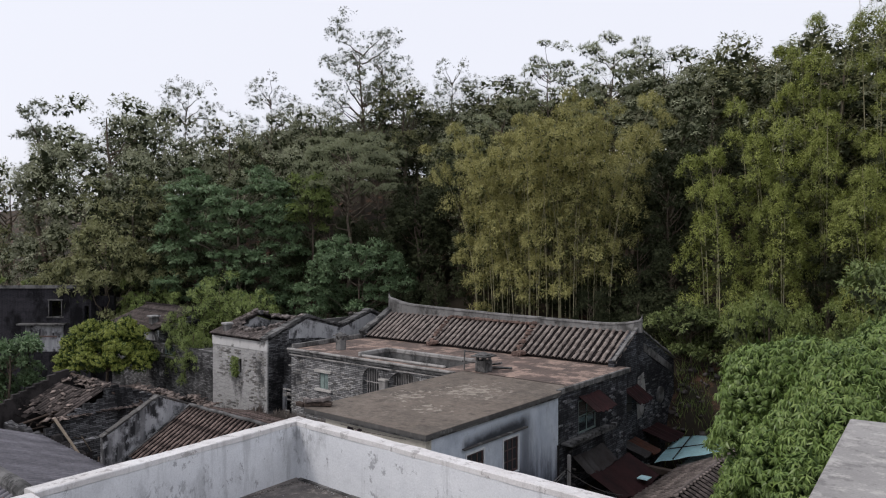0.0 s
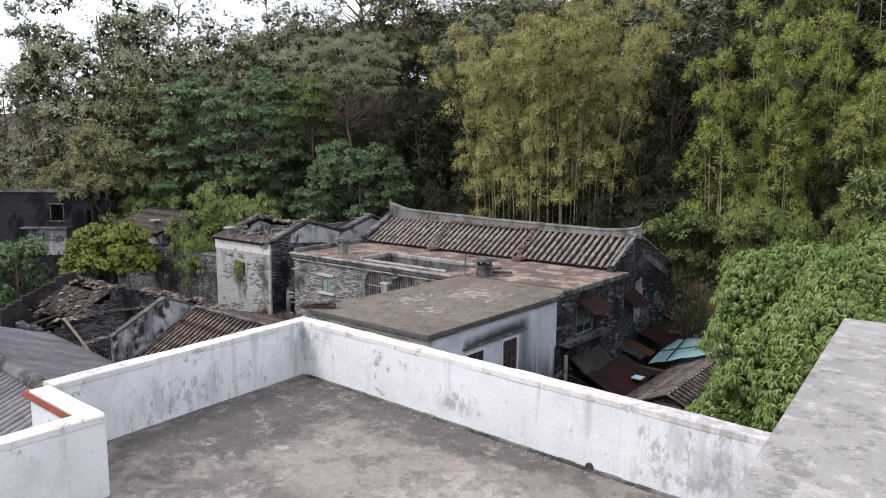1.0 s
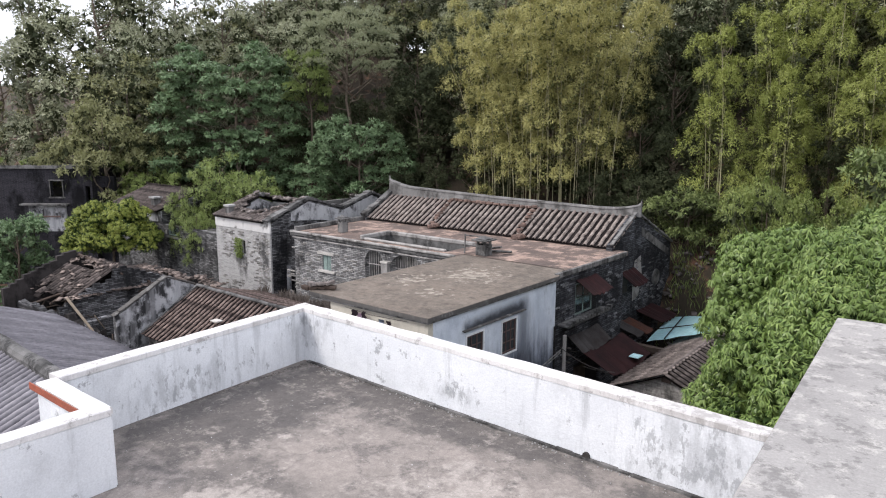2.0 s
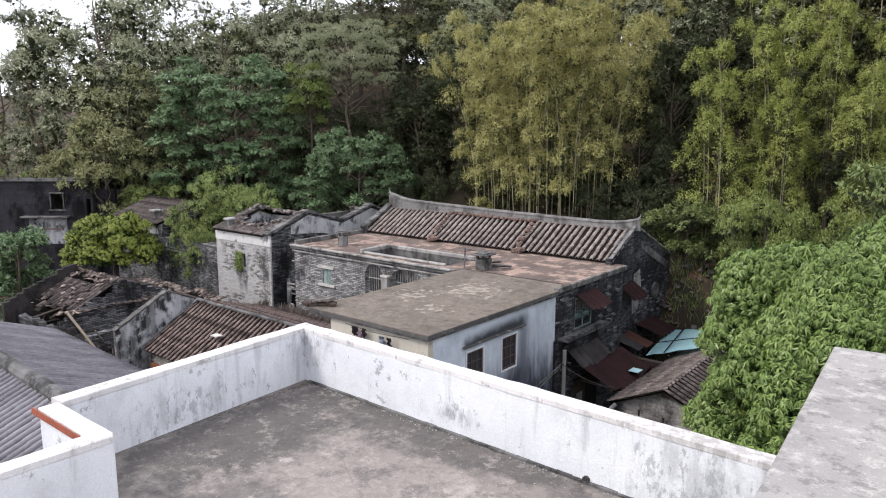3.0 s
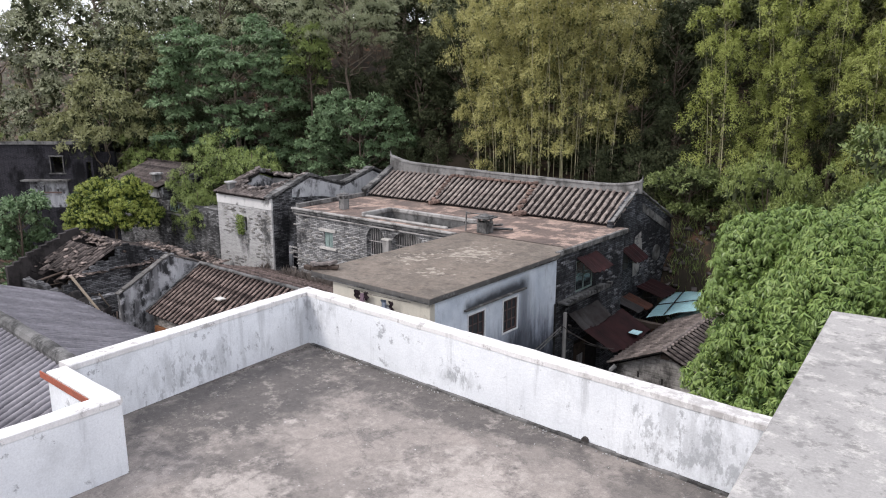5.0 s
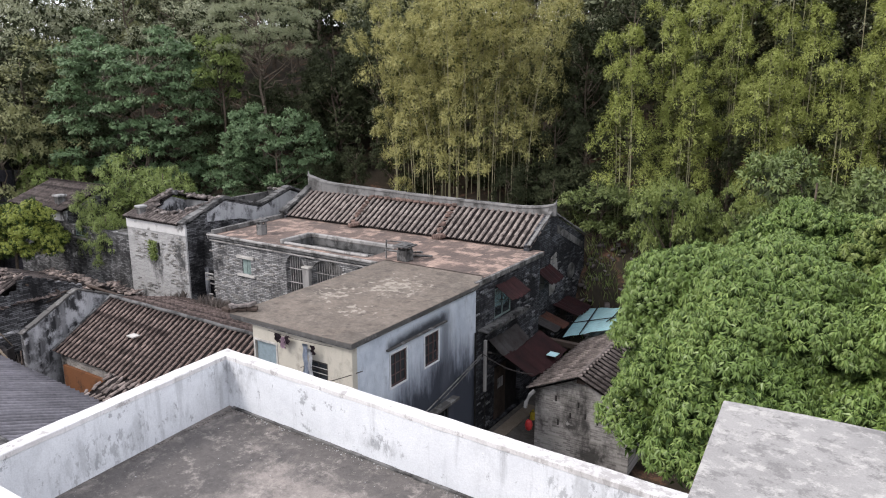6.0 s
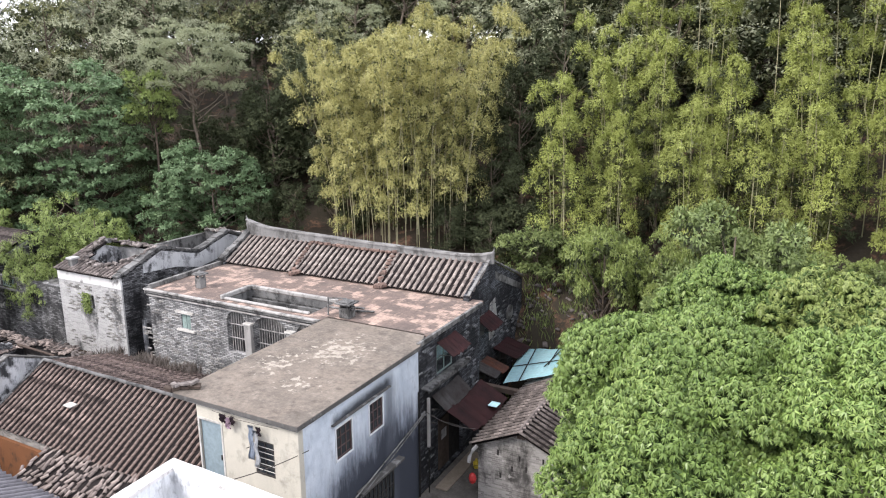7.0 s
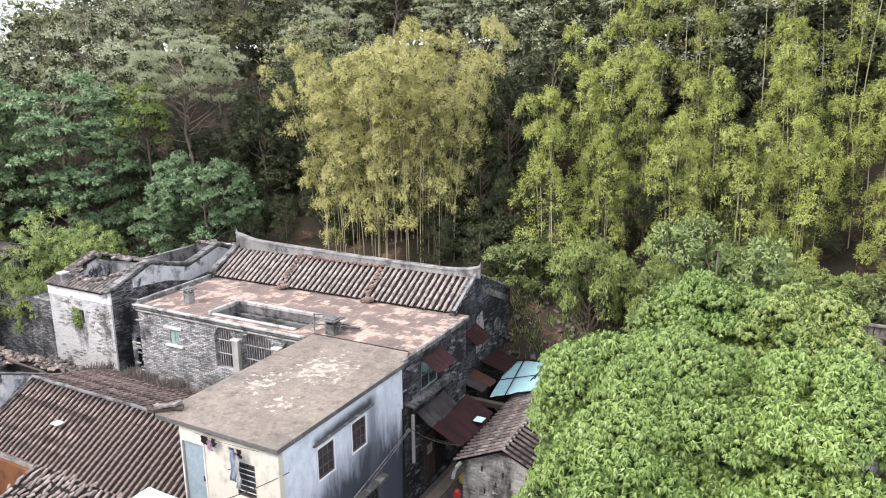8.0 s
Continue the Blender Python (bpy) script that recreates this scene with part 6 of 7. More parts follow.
def ribbed_slope(parent, x0, x1, eave, ridge, spacing, r, mat, pan_mat, turn, seed):
    """A roof of long mortared ribs over dark pans; each rib is one object, with faint joints along it."""
    rng = np.random.default_rng(seed)
    m, ln = slope_frame(eave, ridge)
    m = np.array(turn @ m)
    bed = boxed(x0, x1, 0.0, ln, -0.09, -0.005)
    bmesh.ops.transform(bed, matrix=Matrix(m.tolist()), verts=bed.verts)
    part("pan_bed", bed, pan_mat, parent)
    ys = [0.0]
    while ys[-1] < ln - 0.05:
        ys += [min(ln, ys[-1] + 0.40), min(ln, ys[-1] + 0.42)]
    arc = [math.pi * k / 6 for k in range(7)]
    for i in range(int((x1 - x0) / spacing) + 1):
        x = x0 + i * spacing + rng.normal(0, 0.008)
        verts, tris = [], []
        for n, y in enumerate(ys):
            k = r * (1.0 if n % 2 == 0 else 0.9) * rng.uniform(0.96, 1.04)
            dx = rng.normal(0, 0.006)
            verts += [(x + dx + k * math.cos(a), y, k * 1.15 * math.sin(a)) for a in arc]
            if n:
                b = (n - 1) * 7
                for e in range(6):
                    tris += [(b + e, b + e + 7, b + e + 1), (b + e + 1, b + e + 7, b + e + 8)]
        tris += [(0, e, e + 1) for e in range(1, 6)]
        w = np.array(verts) @ m[:3, :3].T + m[:3, 3]
        place_mesh("roof_rib", mesh_of("roof_rib", w, tris), mat, parent)


ribbed_slope(grey, -30.0, -12.95, (11.75, 3.8), GR, 0.262, 0.075, M_TILE_GREY, M_PAN_GREY, gturn, 51)
ribbed_slope(grey, -30.0, -13.2, (3.6, 3.5), GR, 0.262, 0.08, M_TILE_GREY, M_PAN_GREY, gturn, 52)
part("ridge", tube(bmesh.new(), [gturn @ Vector((-30 + i * 0.5, GR[0], GR[1] + 0.06 + 0.015 * math.sin(i * 1.3))) for i in range(35)], 0.2, sides=10), M_VERGE, grey, "thick mortar ridge")
for x in (-29.9, -13.4):
    bm = prism(bmesh.new(), [(3.9, 0.3), (3.9, 3.5), (7.75, 5.1), (11.5, 3.75), (11.5, 0.3)], "x", x, x + 0.2)
    bmesh.ops.transform(bm, matrix=gturn, verts=bm.verts)
    part("gable_wall", bm, M_SIDEBRICK, grey)
part("rear_wall", boxed(-29.7, -13.4, 11.3, 11.5, 0.3, 3.7, m=gturn), M_BROWNBRICK, grey)
part("front_wall", boxed(-29.7, -13.4, 3.9, 4.1, 0.3, 3.5, m=gturn), M_BROWNBRICK, grey)

# ---- the small brick house by the alley ----
small = thing("small_brick_house", (-9.4, 24.8, 0.4), "small brown-brick shed with a grey tiled roof", "house")
turn = Matrix.Translation((-9.46, 21.75, 0)) @ pose(0, 0, 0, 0, 0, 0.8)
gpts = [(-1.6, 0.3), (-1.6, 2.80), (0, 3.55), (1.7, 2.78), (1.7, 0.3)]
bm = prism(bmesh.new(), gpts, "y", 0, 0.2)
bmesh.ops.transform(bm, matrix=turn, verts=bm.verts)
part("gable_wall", bm, M_BROWNBRICK, small, "brown brick gable with small vent slots")
for x0, x1 in ((-1.6, -1.42), (1.5, 1.7)):
    part("side_wall", boxed(x0, x1, 0.2, 8.2, 0.3, 2.75, m=turn), M_BROWNBRICK, small)
part("rear_wall", boxed(-1.6, 1.7, 8.2, 8.35, 0.3, 2.75, m=turn), M_BROWNBRICK, small)
quarter = turn @ pose(0, 0, 0, 0, 0, 90)
tiled_slope(small, -0.22, 8.5, (1.78, 2.80), (0, 3.62), 0.285, M_TILE_SHED, M_PAN, 61, turn=quarter, scale=0.82, step=0.3, mess=0.4)
tiled_slope(small, -0.22, 8.5, (-1.9, 2.78), (0, 3.62), 0.285, M_TILE_SHED, M_PAN, 62, turn=quarter, scale=0.82, step=0.3, mess=0.4)
bm = tube(bmesh.new(), [turn @ Vector((0, -0.25 + i * 0.4, 3.66)) for i in range(22)], 0.06, sides=8)
part("ridge", bm, M_TILE_SHED, small)
for u, z in ((-0.85, 2.45), (-0.05, 2.4), (-0.32, 1.95), (0.2, 2.05), (0.8, 2.5), (0.62, 1.95), (-0.75, 1.6)):
    # solid near-black boxes paint the dark of the open slots
    part("vent_slot", boxed(u - 0.032, u + 0.032, -0.01, 0.05, z, z + 0.2, m=turn), M_VOID, small)
part("gable_knot", boxed(-0.14, 0.14, -0.05, 0.02, 3.28, 3.46, m=turn), M_DARKWOOD, small)

sheet = thing("blue_sheet", (-11.4, 28.2, 3.1), "pale blue plastic sheet held by dark poles on the roof", "sheet")
c4 = [(-12.1, 26.4, 2.9), (-9.8, 26.8, 3.66), (-10.38, 29.8, 3.52), (-12.8, 30.5, 2.9)]
bm = bmesh.new()
nn = 8
g = [[bm.verts.new(Vector(c4[0]).lerp(Vector(c4[1]), i / nn).lerp(Vector(c4[3]).lerp(Vector(c4[2]), i / nn), j / nn) + Vector((0, 0, 0.02 * math.sin(i * 1.9 + j)))) for j in range(nn + 1)] for i in range(nn + 1)]
for i in range(nn):
    for j in range(nn):
        bm.faces.new((g[i][j], g[i + 1][j], g[i + 1][j + 1], g[i][j + 1]))
bmesh.ops.solidify(bm, geom=bm.faces[:], thickness=0.02)
part("plastic_sheet", bm, M_TARP, sheet)
on_sheet = lambda u, v: Vector(c4[0]).lerp(Vector(c4[1]), u).lerp(Vector(c4[3]).lerp(Vector(c4[2]), u), v) + Vector((0, 0, 0.06))
for a, b in (((-0.03, 0.42), (1.04, 0.5)), ((0.3, -0.04), (0.3, 1.05)), ((0.72, 0.35), (0.8, 1.03)), ((0.66, 0.3), (0.88, 0.98))):
    part("pole", tube(bmesh.new(), [on_sheet(*a), on_sheet(*b)], 0.022, sides=6), M_SOOT, sheet)
tagged(part("plastic_scrap", boxed(-11.72, -11.36, 24.0, 24.4, 3.02, 3.05), M_TARP), "scrap of pale blue plastic on the canopy edge", "sheet")

# alley things
def lathe(name, prof, at, mat, parent=None, seg=14):
    bm = bmesh.new()
    rings = [[bm.verts.new((at[0] + r * math.cos(2 * math.pi * k / seg), at[1] + r * math.sin(2 * math.pi * k / seg), at[2] + z)) for k in range(seg)] for r, z in prof]
    for a, b in zip(rings, rings[1:]):
        for k in range(seg):
            bm.faces.new((a[k], a[(k + 1) % seg], b[(k + 1) % seg], b[k]))
    bm.faces.new(rings[0])
    bm.faces.new(rings[-1])
    return part(name, bm, mat, parent, smooth=False)


M_YELLOW = varied("yellow_plastic", (0.6, 0.45, 0.04), (0.65, 0.5, 0.05), 0.5)
M_REDPLASTIC = varied("red_plastic", (0.5, 0.04, 0.04), (0.55, 0.05, 0.05), 0.4)
jug = thing("plastic_jug", (-12.0, 23.6, 0.52), "yellow plastic jug standing in the alley", "jug")
lathe("jug_body", [(0.1, 0), (0.13, 0.03), (0.13, 0.24), (0.05, 0.32), (0.045, 0.38)], (-12.0, 23.6, 0.52), M_YELLOW, jug)
part("jug_handle", tube(bmesh.new(), [(-11.9, 23.6, 0.72), (-11.84, 23.6, 0.8), (-11.93, 23.6, 0.88)], 0.015, sides=6), M_YELLOW, jug)
buck = thing("plastic_bucket", (-11.25, 22.6, 0.52), "red plastic bucket beside the brick shed", "bucket")
lathe("bucket_body", [(0.14, 0), (0.19, 0.36), (0.2, 0.37), (0.17, 0.36), (0.12, 0.03)], (-11.25, 22.6, 0.52), M_REDPLASTIC, buck)
part("bucket_handle", tube(bmesh.new(), [(-11.25 + 0.19 * math.cos(a), 22.6, 0.88 + 0.12 * math.sin(a)) for a in [math.pi * i / 8 for i in range(9)]], 0.01, sides=5), M_IRON, buck)

for x, y, r, h, m, lab in ((-10.7, 20.9, 0.15, 0.22, M_REDPLASTIC, "red plastic tub on the alley floor"), (-10.0, 20.85, 0.16, 0.24, M_REDPLASTIC, "red plastic tub on the alley floor"), (-10.3, 21.05, 0.13, 0.34, M_YELLOW, "yellow plastic tub on the alley floor")):
    tub = thing("plastic_tub", (x, y, 0.4), lab, "tub", "tubs by the shed")
    lathe("tub_body", [(r * 0.75, 0), (r, h), (r * 1.06, h + 0.01), (r * 0.94, h), (r * 0.68, 0.03)], (x, y, 0.4), m, tub)
lan = thing("red_lantern", (-11.2, 21.55, 1.4), "round red lantern hanging at the shed corner", "lantern")
lathe("globe", [(0.05, -0.2), (0.11, -0.14), (0.14, 0.0), (0.11, 0.14), (0.05, 0.2)], (-11.2, 21.55, 1.4), M_REDPLASTIC, lan)
part("hanger", tube(bmesh.new(), [(-11.2, 21.55, 1.58), (-11.15, 21.55, 1.9), (-11.0, 21.55, 1.95)], 0.01, sides=5), M_IRON, lan)
elbow = thing("pipe_elbow", (-11.2, 21.45, 2.5), "pale plastic gutter pipe elbow at the shed eave", "pipe")
part("pipe", tube(bmesh.new(), [(-11.0, 21.5, 2.75), (-11.12, 21.42, 2.6), (-11.25, 21.4, 2.3), (-11.28, 21.4, 2.1)], 0.07, sides=8), M_PALEGREY, elbow)
ad = thing("alley_door", (-12.6, 26.05, 0.5), "dark timber door with a small light pane at the end of the alley", "door")
part("leaf", boxed(-13.0, -12.1, 26.2, 26.26, 0.52, 2.6, 0.01), M_DARKWOOD, ad)
part("pane", boxed(-12.75, -12.35, 26.18, 26.2, 1.75, 2.1), M_PALEGREY, ad, "small pale pane")
part("sill", boxed(-12.85, -12.25, 26.14, 26.2, 1.66, 1.72), M_STONE, ad)
part("lintel", boxed(-13.05, -11.2, 26.15, 26.4, 2.6, 2.8), M_DARKWOOD, ad)
tagged(part("plank_step", boxed(-12.75, -12.25, 21.6, 24.6, 0.525, 0.57, 0.008), M_WOOD), "long worn board lying on the alley floor", "plank")

# tiled roof with a plank fence past the mango tree
lodge = thing("hill_shed", (2.5, 30.5, 0.4), "dark tiled shed with a timber balustrade behind the trees", "house")
part("shed_body", boxed(0.9, 6, 28.6, 33.5, 0.3, 5.3), M_BROWNBRICK, lodge)
tiled_slope(lodge, 0.5, 6.2, (28.2, 5.1), (31.0, 6.2), 0.25, M_TILE, M_PAN, 71)
tiled_slope(lodge, 0.5, 6.2, (33.8, 5.1), (31.0, 6.2), 0.25, M_TILE, M_PAN, 72, step=0.4)
M_GREYWOOD = varied("grey_fence_wood", (0.13, 0.115, 0.105), (0.2, 0.18, 0.165), 0.85, 0, 4, (0.07, 0.06, 0.055))
for z in (6.25, 6.72):
    part("rail", boxed(0.95, 6.2, 30.88, 31.0, z, z + 0.1, 0.01), M_GREYWOOD, lodge, "grey timber rail")
for i in range(24):
    part("slat", boxed(0.97 + i * 0.2, 1.14 + i * 0.2, 31.0, 31.04, 6.0, 6.78 + 0.02 * math.sin(i * 2.3), 0.006), M_GREYWOOD, lodge)
for y0, z0, y1, z1 in ((30.8, 6.3, 29.2, 5.75), (29.6, 5.85, 28.1, 5.2)):
    part("sloping_rail", tube(bmesh.new(), [(0.95, y0, z0), (2.6, y1, z1)], 0.09, sides=4), M_GREYWOOD, lodge)

proud_bricks(hall, "y", 21.60, -1, -27.75, -17.8, 2.7, 6.05, 420, M_LOOSE, 81, [(-25.3, -24.4, 4.6, 5.5), (-22.7, -17.0, 4.0, 6.2)])
proud_bricks(ruin, "y", 21.62, -1, -33.1, -29.05, 2.7, 5.9, 260, M_LOOSE, 82, [(-31.3, -31.0, 4.7, 5.4)])
proud_bricks(hall, "x", -13.1, 1, 21.1, 26.1, 0.6, 6.0, 300, M_LOOSE_DARK, 83, [(22.4, 23.8, 4.3, 5.8), (22.3, 24.8, 0.4, 2.9)])
proud_bricks(hall, "x", ex, 1, 26.3, 32.0, 0.6, 5.6, 300, M_LOOSE_DARK, 84, [(26.8, 28.2, 2.0, 5.5)])

rubble_field("grit", -12.3, -3.0, 9.86, 9.98, lambda x, y: tz + 0.002, 900, 0.008, "dark grit along the foot of the parapet", 61, M_TILE_DARK)
rubble_field("grit", -12.3, -12.2, 5.6, 9.9, lambda x, y: tz + 0.002, 400, 0.008, "dark grit along the foot of the parapet", 62, M_TILE_DARK)


# ---- plants ----
def wood_mesh(name, runs):
    bm = bmesh.new()
    for pts, r0, r1 in runs:
        tube(bm, pts, r0, r1, 6, False)
    me = bpy.data.meshes.new(name)
    bm.to_mesh(me)
    bm.free()
    me.polygons.foreach_set("use_smooth", [True] * len(me.polygons))
    me.materials.append(M_BARK)
    return me


def limb(rng, p, q, bend=0.12, n=5):
    p, q = np.array(p, float), np.array(q, float)
    ln = np.linalg.norm(q - p)
    out = []
    for i in range(n + 1):
        f = i / n
        out.append(p + (q - p) * f + rng.normal(0, bend * ln * 0.25, 3) * math.sin(math.pi * f) + np.array([0, 0, -bend * ln * f * (1 - f)]))
    return [tuple(v) for v in out]


def sprays(name, rng, cc, rr, bunches, per, leaf, narrow, droop=0.3, flat=0.8, low=0.3, hang=0.0, clip=0.55, fold=False):
    """Leaves in bunches over the upper skin of many lumps (centres cc, radii rr), none buried inside a neighbour."""
    k = np.repeat(np.arange(len(cc)), bunches)
    d = sphere_dirs(rng, len(k))
    d[:, 2] = np.where(d[:, 2] < -low, -d[:, 2], d[:, 2])
    scale = np.array([1, 1, flat])
    p = cc[k] + d * rr[k][:, None] * scale * rng.uniform(0.72, 1.05, (len(k), 1))
    keep = np.ones(len(k), bool)
    for a in range(0, len(k), 2000):
        q = np.linalg.norm((p[a:a + 2000, None, :] - cc[None]) / scale / rr[None, :, None], axis=2)
        keep[a:a + 2000] = ~(q < clip).any(1)
    p, d, r = p[keep], d[keep], rr[k][keep]
    size = np.repeat(r * rng.uniform(0.13, 0.27, len(r)), per)[:, None]
    dd = np.repeat(d, per, 0)
    off = sphere_dirs(rng, len(dd)) * rng.random((len(dd), 1)) ** 0.5
    pos = np.repeat(p, per, 0) + off * size * [1, 1, 0.7] - np.array([0, 0, hang]) * rng.random((len(dd), 1)) ** 2
    al = off + dd * 0.55 - [0, 0, droop] + rng.normal(0, 0.25, pos.shape)
    nr = dd * 0.7 + off * 0.35 + [0, 0, 0.55] + rng.normal(0, 0.16, pos.shape)
    ln = leaf * rng.uniform(0.65, 1.3, len(pos))
    return leaves(name, pos, al, nr, ln, ln * narrow, fold)


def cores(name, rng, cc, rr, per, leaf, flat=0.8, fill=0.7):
    """The inside of a crown: large leaves within every lump, coloured dark to paint in its shade."""
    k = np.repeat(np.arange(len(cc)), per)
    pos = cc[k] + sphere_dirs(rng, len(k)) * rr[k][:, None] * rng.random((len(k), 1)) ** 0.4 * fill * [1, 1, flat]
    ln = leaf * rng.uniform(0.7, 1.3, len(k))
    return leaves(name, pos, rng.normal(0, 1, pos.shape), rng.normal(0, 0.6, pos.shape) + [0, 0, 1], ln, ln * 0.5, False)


def tree_kind(name, seed, height, spread, clear, lumps, bunches, per, lump_r, leaf, mat, label, category="tree", flat=0.75, narrow=0.5, droop=0.3, hollow=0.55, low=0.1, hang=0.0, shape=1.0, core=26, clip=0.6, stem=0.017):
    """A tree at the origin: tapered trunk, limbs out to the lumps, an uneven crown of separate leaves, shade painted
    dark inside.
    """
    rng = np.random.default_rng(seed)
    ob = thing(name, (0, 0, 0), label, category)
    cc = []
    for k in range(lumps):
        d = sphere_dirs(rng, 1)[0]
        r = rng.uniform(hollow, 1.0)
        z = clear + (height - clear - lump_r * 0.7) * (0.5 + 0.5 * d[2] * r)
        f = (z - clear) / (height - clear)
        w = spread * r * (math.sin(math.pi * min(1, max(0.06, 0.16 + 0.80 * f ** shape))) ** 0.6) * rng.uniform(0.75, 1.05)
        a = math.atan2(d[1], d[0])
        cc.append((w * math.cos(a), w * math.sin(a), z))
    cc = np.array(cc)
    rr = lump_r * rng.uniform(0.6, 1.3, lumps)
    runs = [(limb(rng, (0, 0, -0.6), (rng.normal(0, 0.25), rng.normal(0, 0.25), height * 0.82), 0.06, 7), stem * height, 0.03)]
    for k in range(0, lumps, max(1, lumps // 18)):
        z0 = max(clear * 0.75, cc[k][2] - 0.55 * np.hypot(cc[k][0], cc[k][1]) - 0.4)
        runs.append((limb(rng, (0, 0, min(z0, height * 0.8)), cc[k] * [0.85, 0.85, 1] - [0, 0, 0.2]), 0.0045 * height, 0.012))
    place_mesh("trunk", wood_mesh("trunk", runs), None, ob)
    place_mesh("crown", sprays("crown", rng, cc, rr, bunches, per, leaf, narrow, droop, flat, low, hang, clip), mat, ob)
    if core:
        place_mesh("inner_foliage", cores("inner_foliage", rng, cc, rr, core, lump_r * 0.36, flat), L_SHADE, ob)
    return ob


PLANTED = {}


def plant(kind, x, y, ztop, width=1.0, base=None, turn=None):
    """Sets a copy of a kind so that its crown ends at ztop; the first use moves the original."""
    ob, height = kind
    z = ground_z(x, y) - 0.1 if base is None else base
    s = max(0.25, (ztop - z) / height)
    r = random.Random(int(x * 131 + y * 17))
    m = Matrix.Translation((x, y, z)) @ pose(0, 0, 0, 0, 0, r.uniform(0, 360) if turn is None else turn) @ Matrix.Diagonal((s * width, s * width, s, 1))
    if ob.name not in PLANTED:
        PLANTED[ob.name] = 1
        ob.matrix_basis = m
        return ob
    keep = ob.scale.copy()
    ob.scale = (1, 1, 1)
    c = copy_thing(ob, m)
    ob.scale = keep
    return c


hillside = "broadleaf forest tree with dense dull-green crown on the hillside"
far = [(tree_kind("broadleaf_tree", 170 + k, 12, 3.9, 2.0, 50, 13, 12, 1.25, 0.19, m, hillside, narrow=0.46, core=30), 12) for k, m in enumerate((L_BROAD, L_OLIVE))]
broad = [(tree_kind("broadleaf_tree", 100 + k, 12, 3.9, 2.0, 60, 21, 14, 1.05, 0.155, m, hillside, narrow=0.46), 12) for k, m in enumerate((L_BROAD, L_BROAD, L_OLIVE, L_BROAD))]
deep = [(tree_kind("shade_tree", 160 + k, 9, 3.2, 0.6, 50, 14, 13, 0.95, 0.18, L_SHADE, "dark small-leaved tree, the shade of the slope put into its leaf colour", narrow=0.42, droop=0.5), 9) for k in range(2)]
thin = [(tree_kind("tall_thin_tree", 120 + k, 15, 3.6, 5.0, 70, 12, 15, 0.75, 0.15, L_SPARSE, "tall thin-crowned tree standing out above the ridge", droop=0.5, narrow=0.4, low=0.6, core=0, stem=0.011), 15) for k in range(2)]
pine = [(tree_kind("pine_tree", 130 + k, 14, 3.8, 6.0, 40, 18, 18, 0.85, 0.22, L_PINE, "pine tree with flat tufted needle crown", flat=0.45, narrow=0.16, droop=-0.4, core=18), 14) for k in range(2)]
slim = (tree_kind("slim_tree", 140, 14, 1.5, 2.0, 60, 14, 15, 0.55, 0.16, L_SPARSE, "slim upright feathery tree against the sky", droop=0.5, narrow=0.36, core=8), 14)
bush = [(tree_kind("shrub", 150 + k, 4, 2.2, 0.2, 26, 13, 13, 0.8, 0.16, m, "leafy green shrub at the foot of the hill", "shrub"), 4) for k, m in enumerate((L_SHADE, L_DARK, L_SHRUB))]

thicket = [(tree_kind("broadleaf_tree", 180 + k, 12, 3.9, 1.0, 44, 7, 10, 1.3, 0.32, m, hillside, narrow=0.46, core=40), 12) for k, m in enumerate((L_BROAD, L_SHADE))]
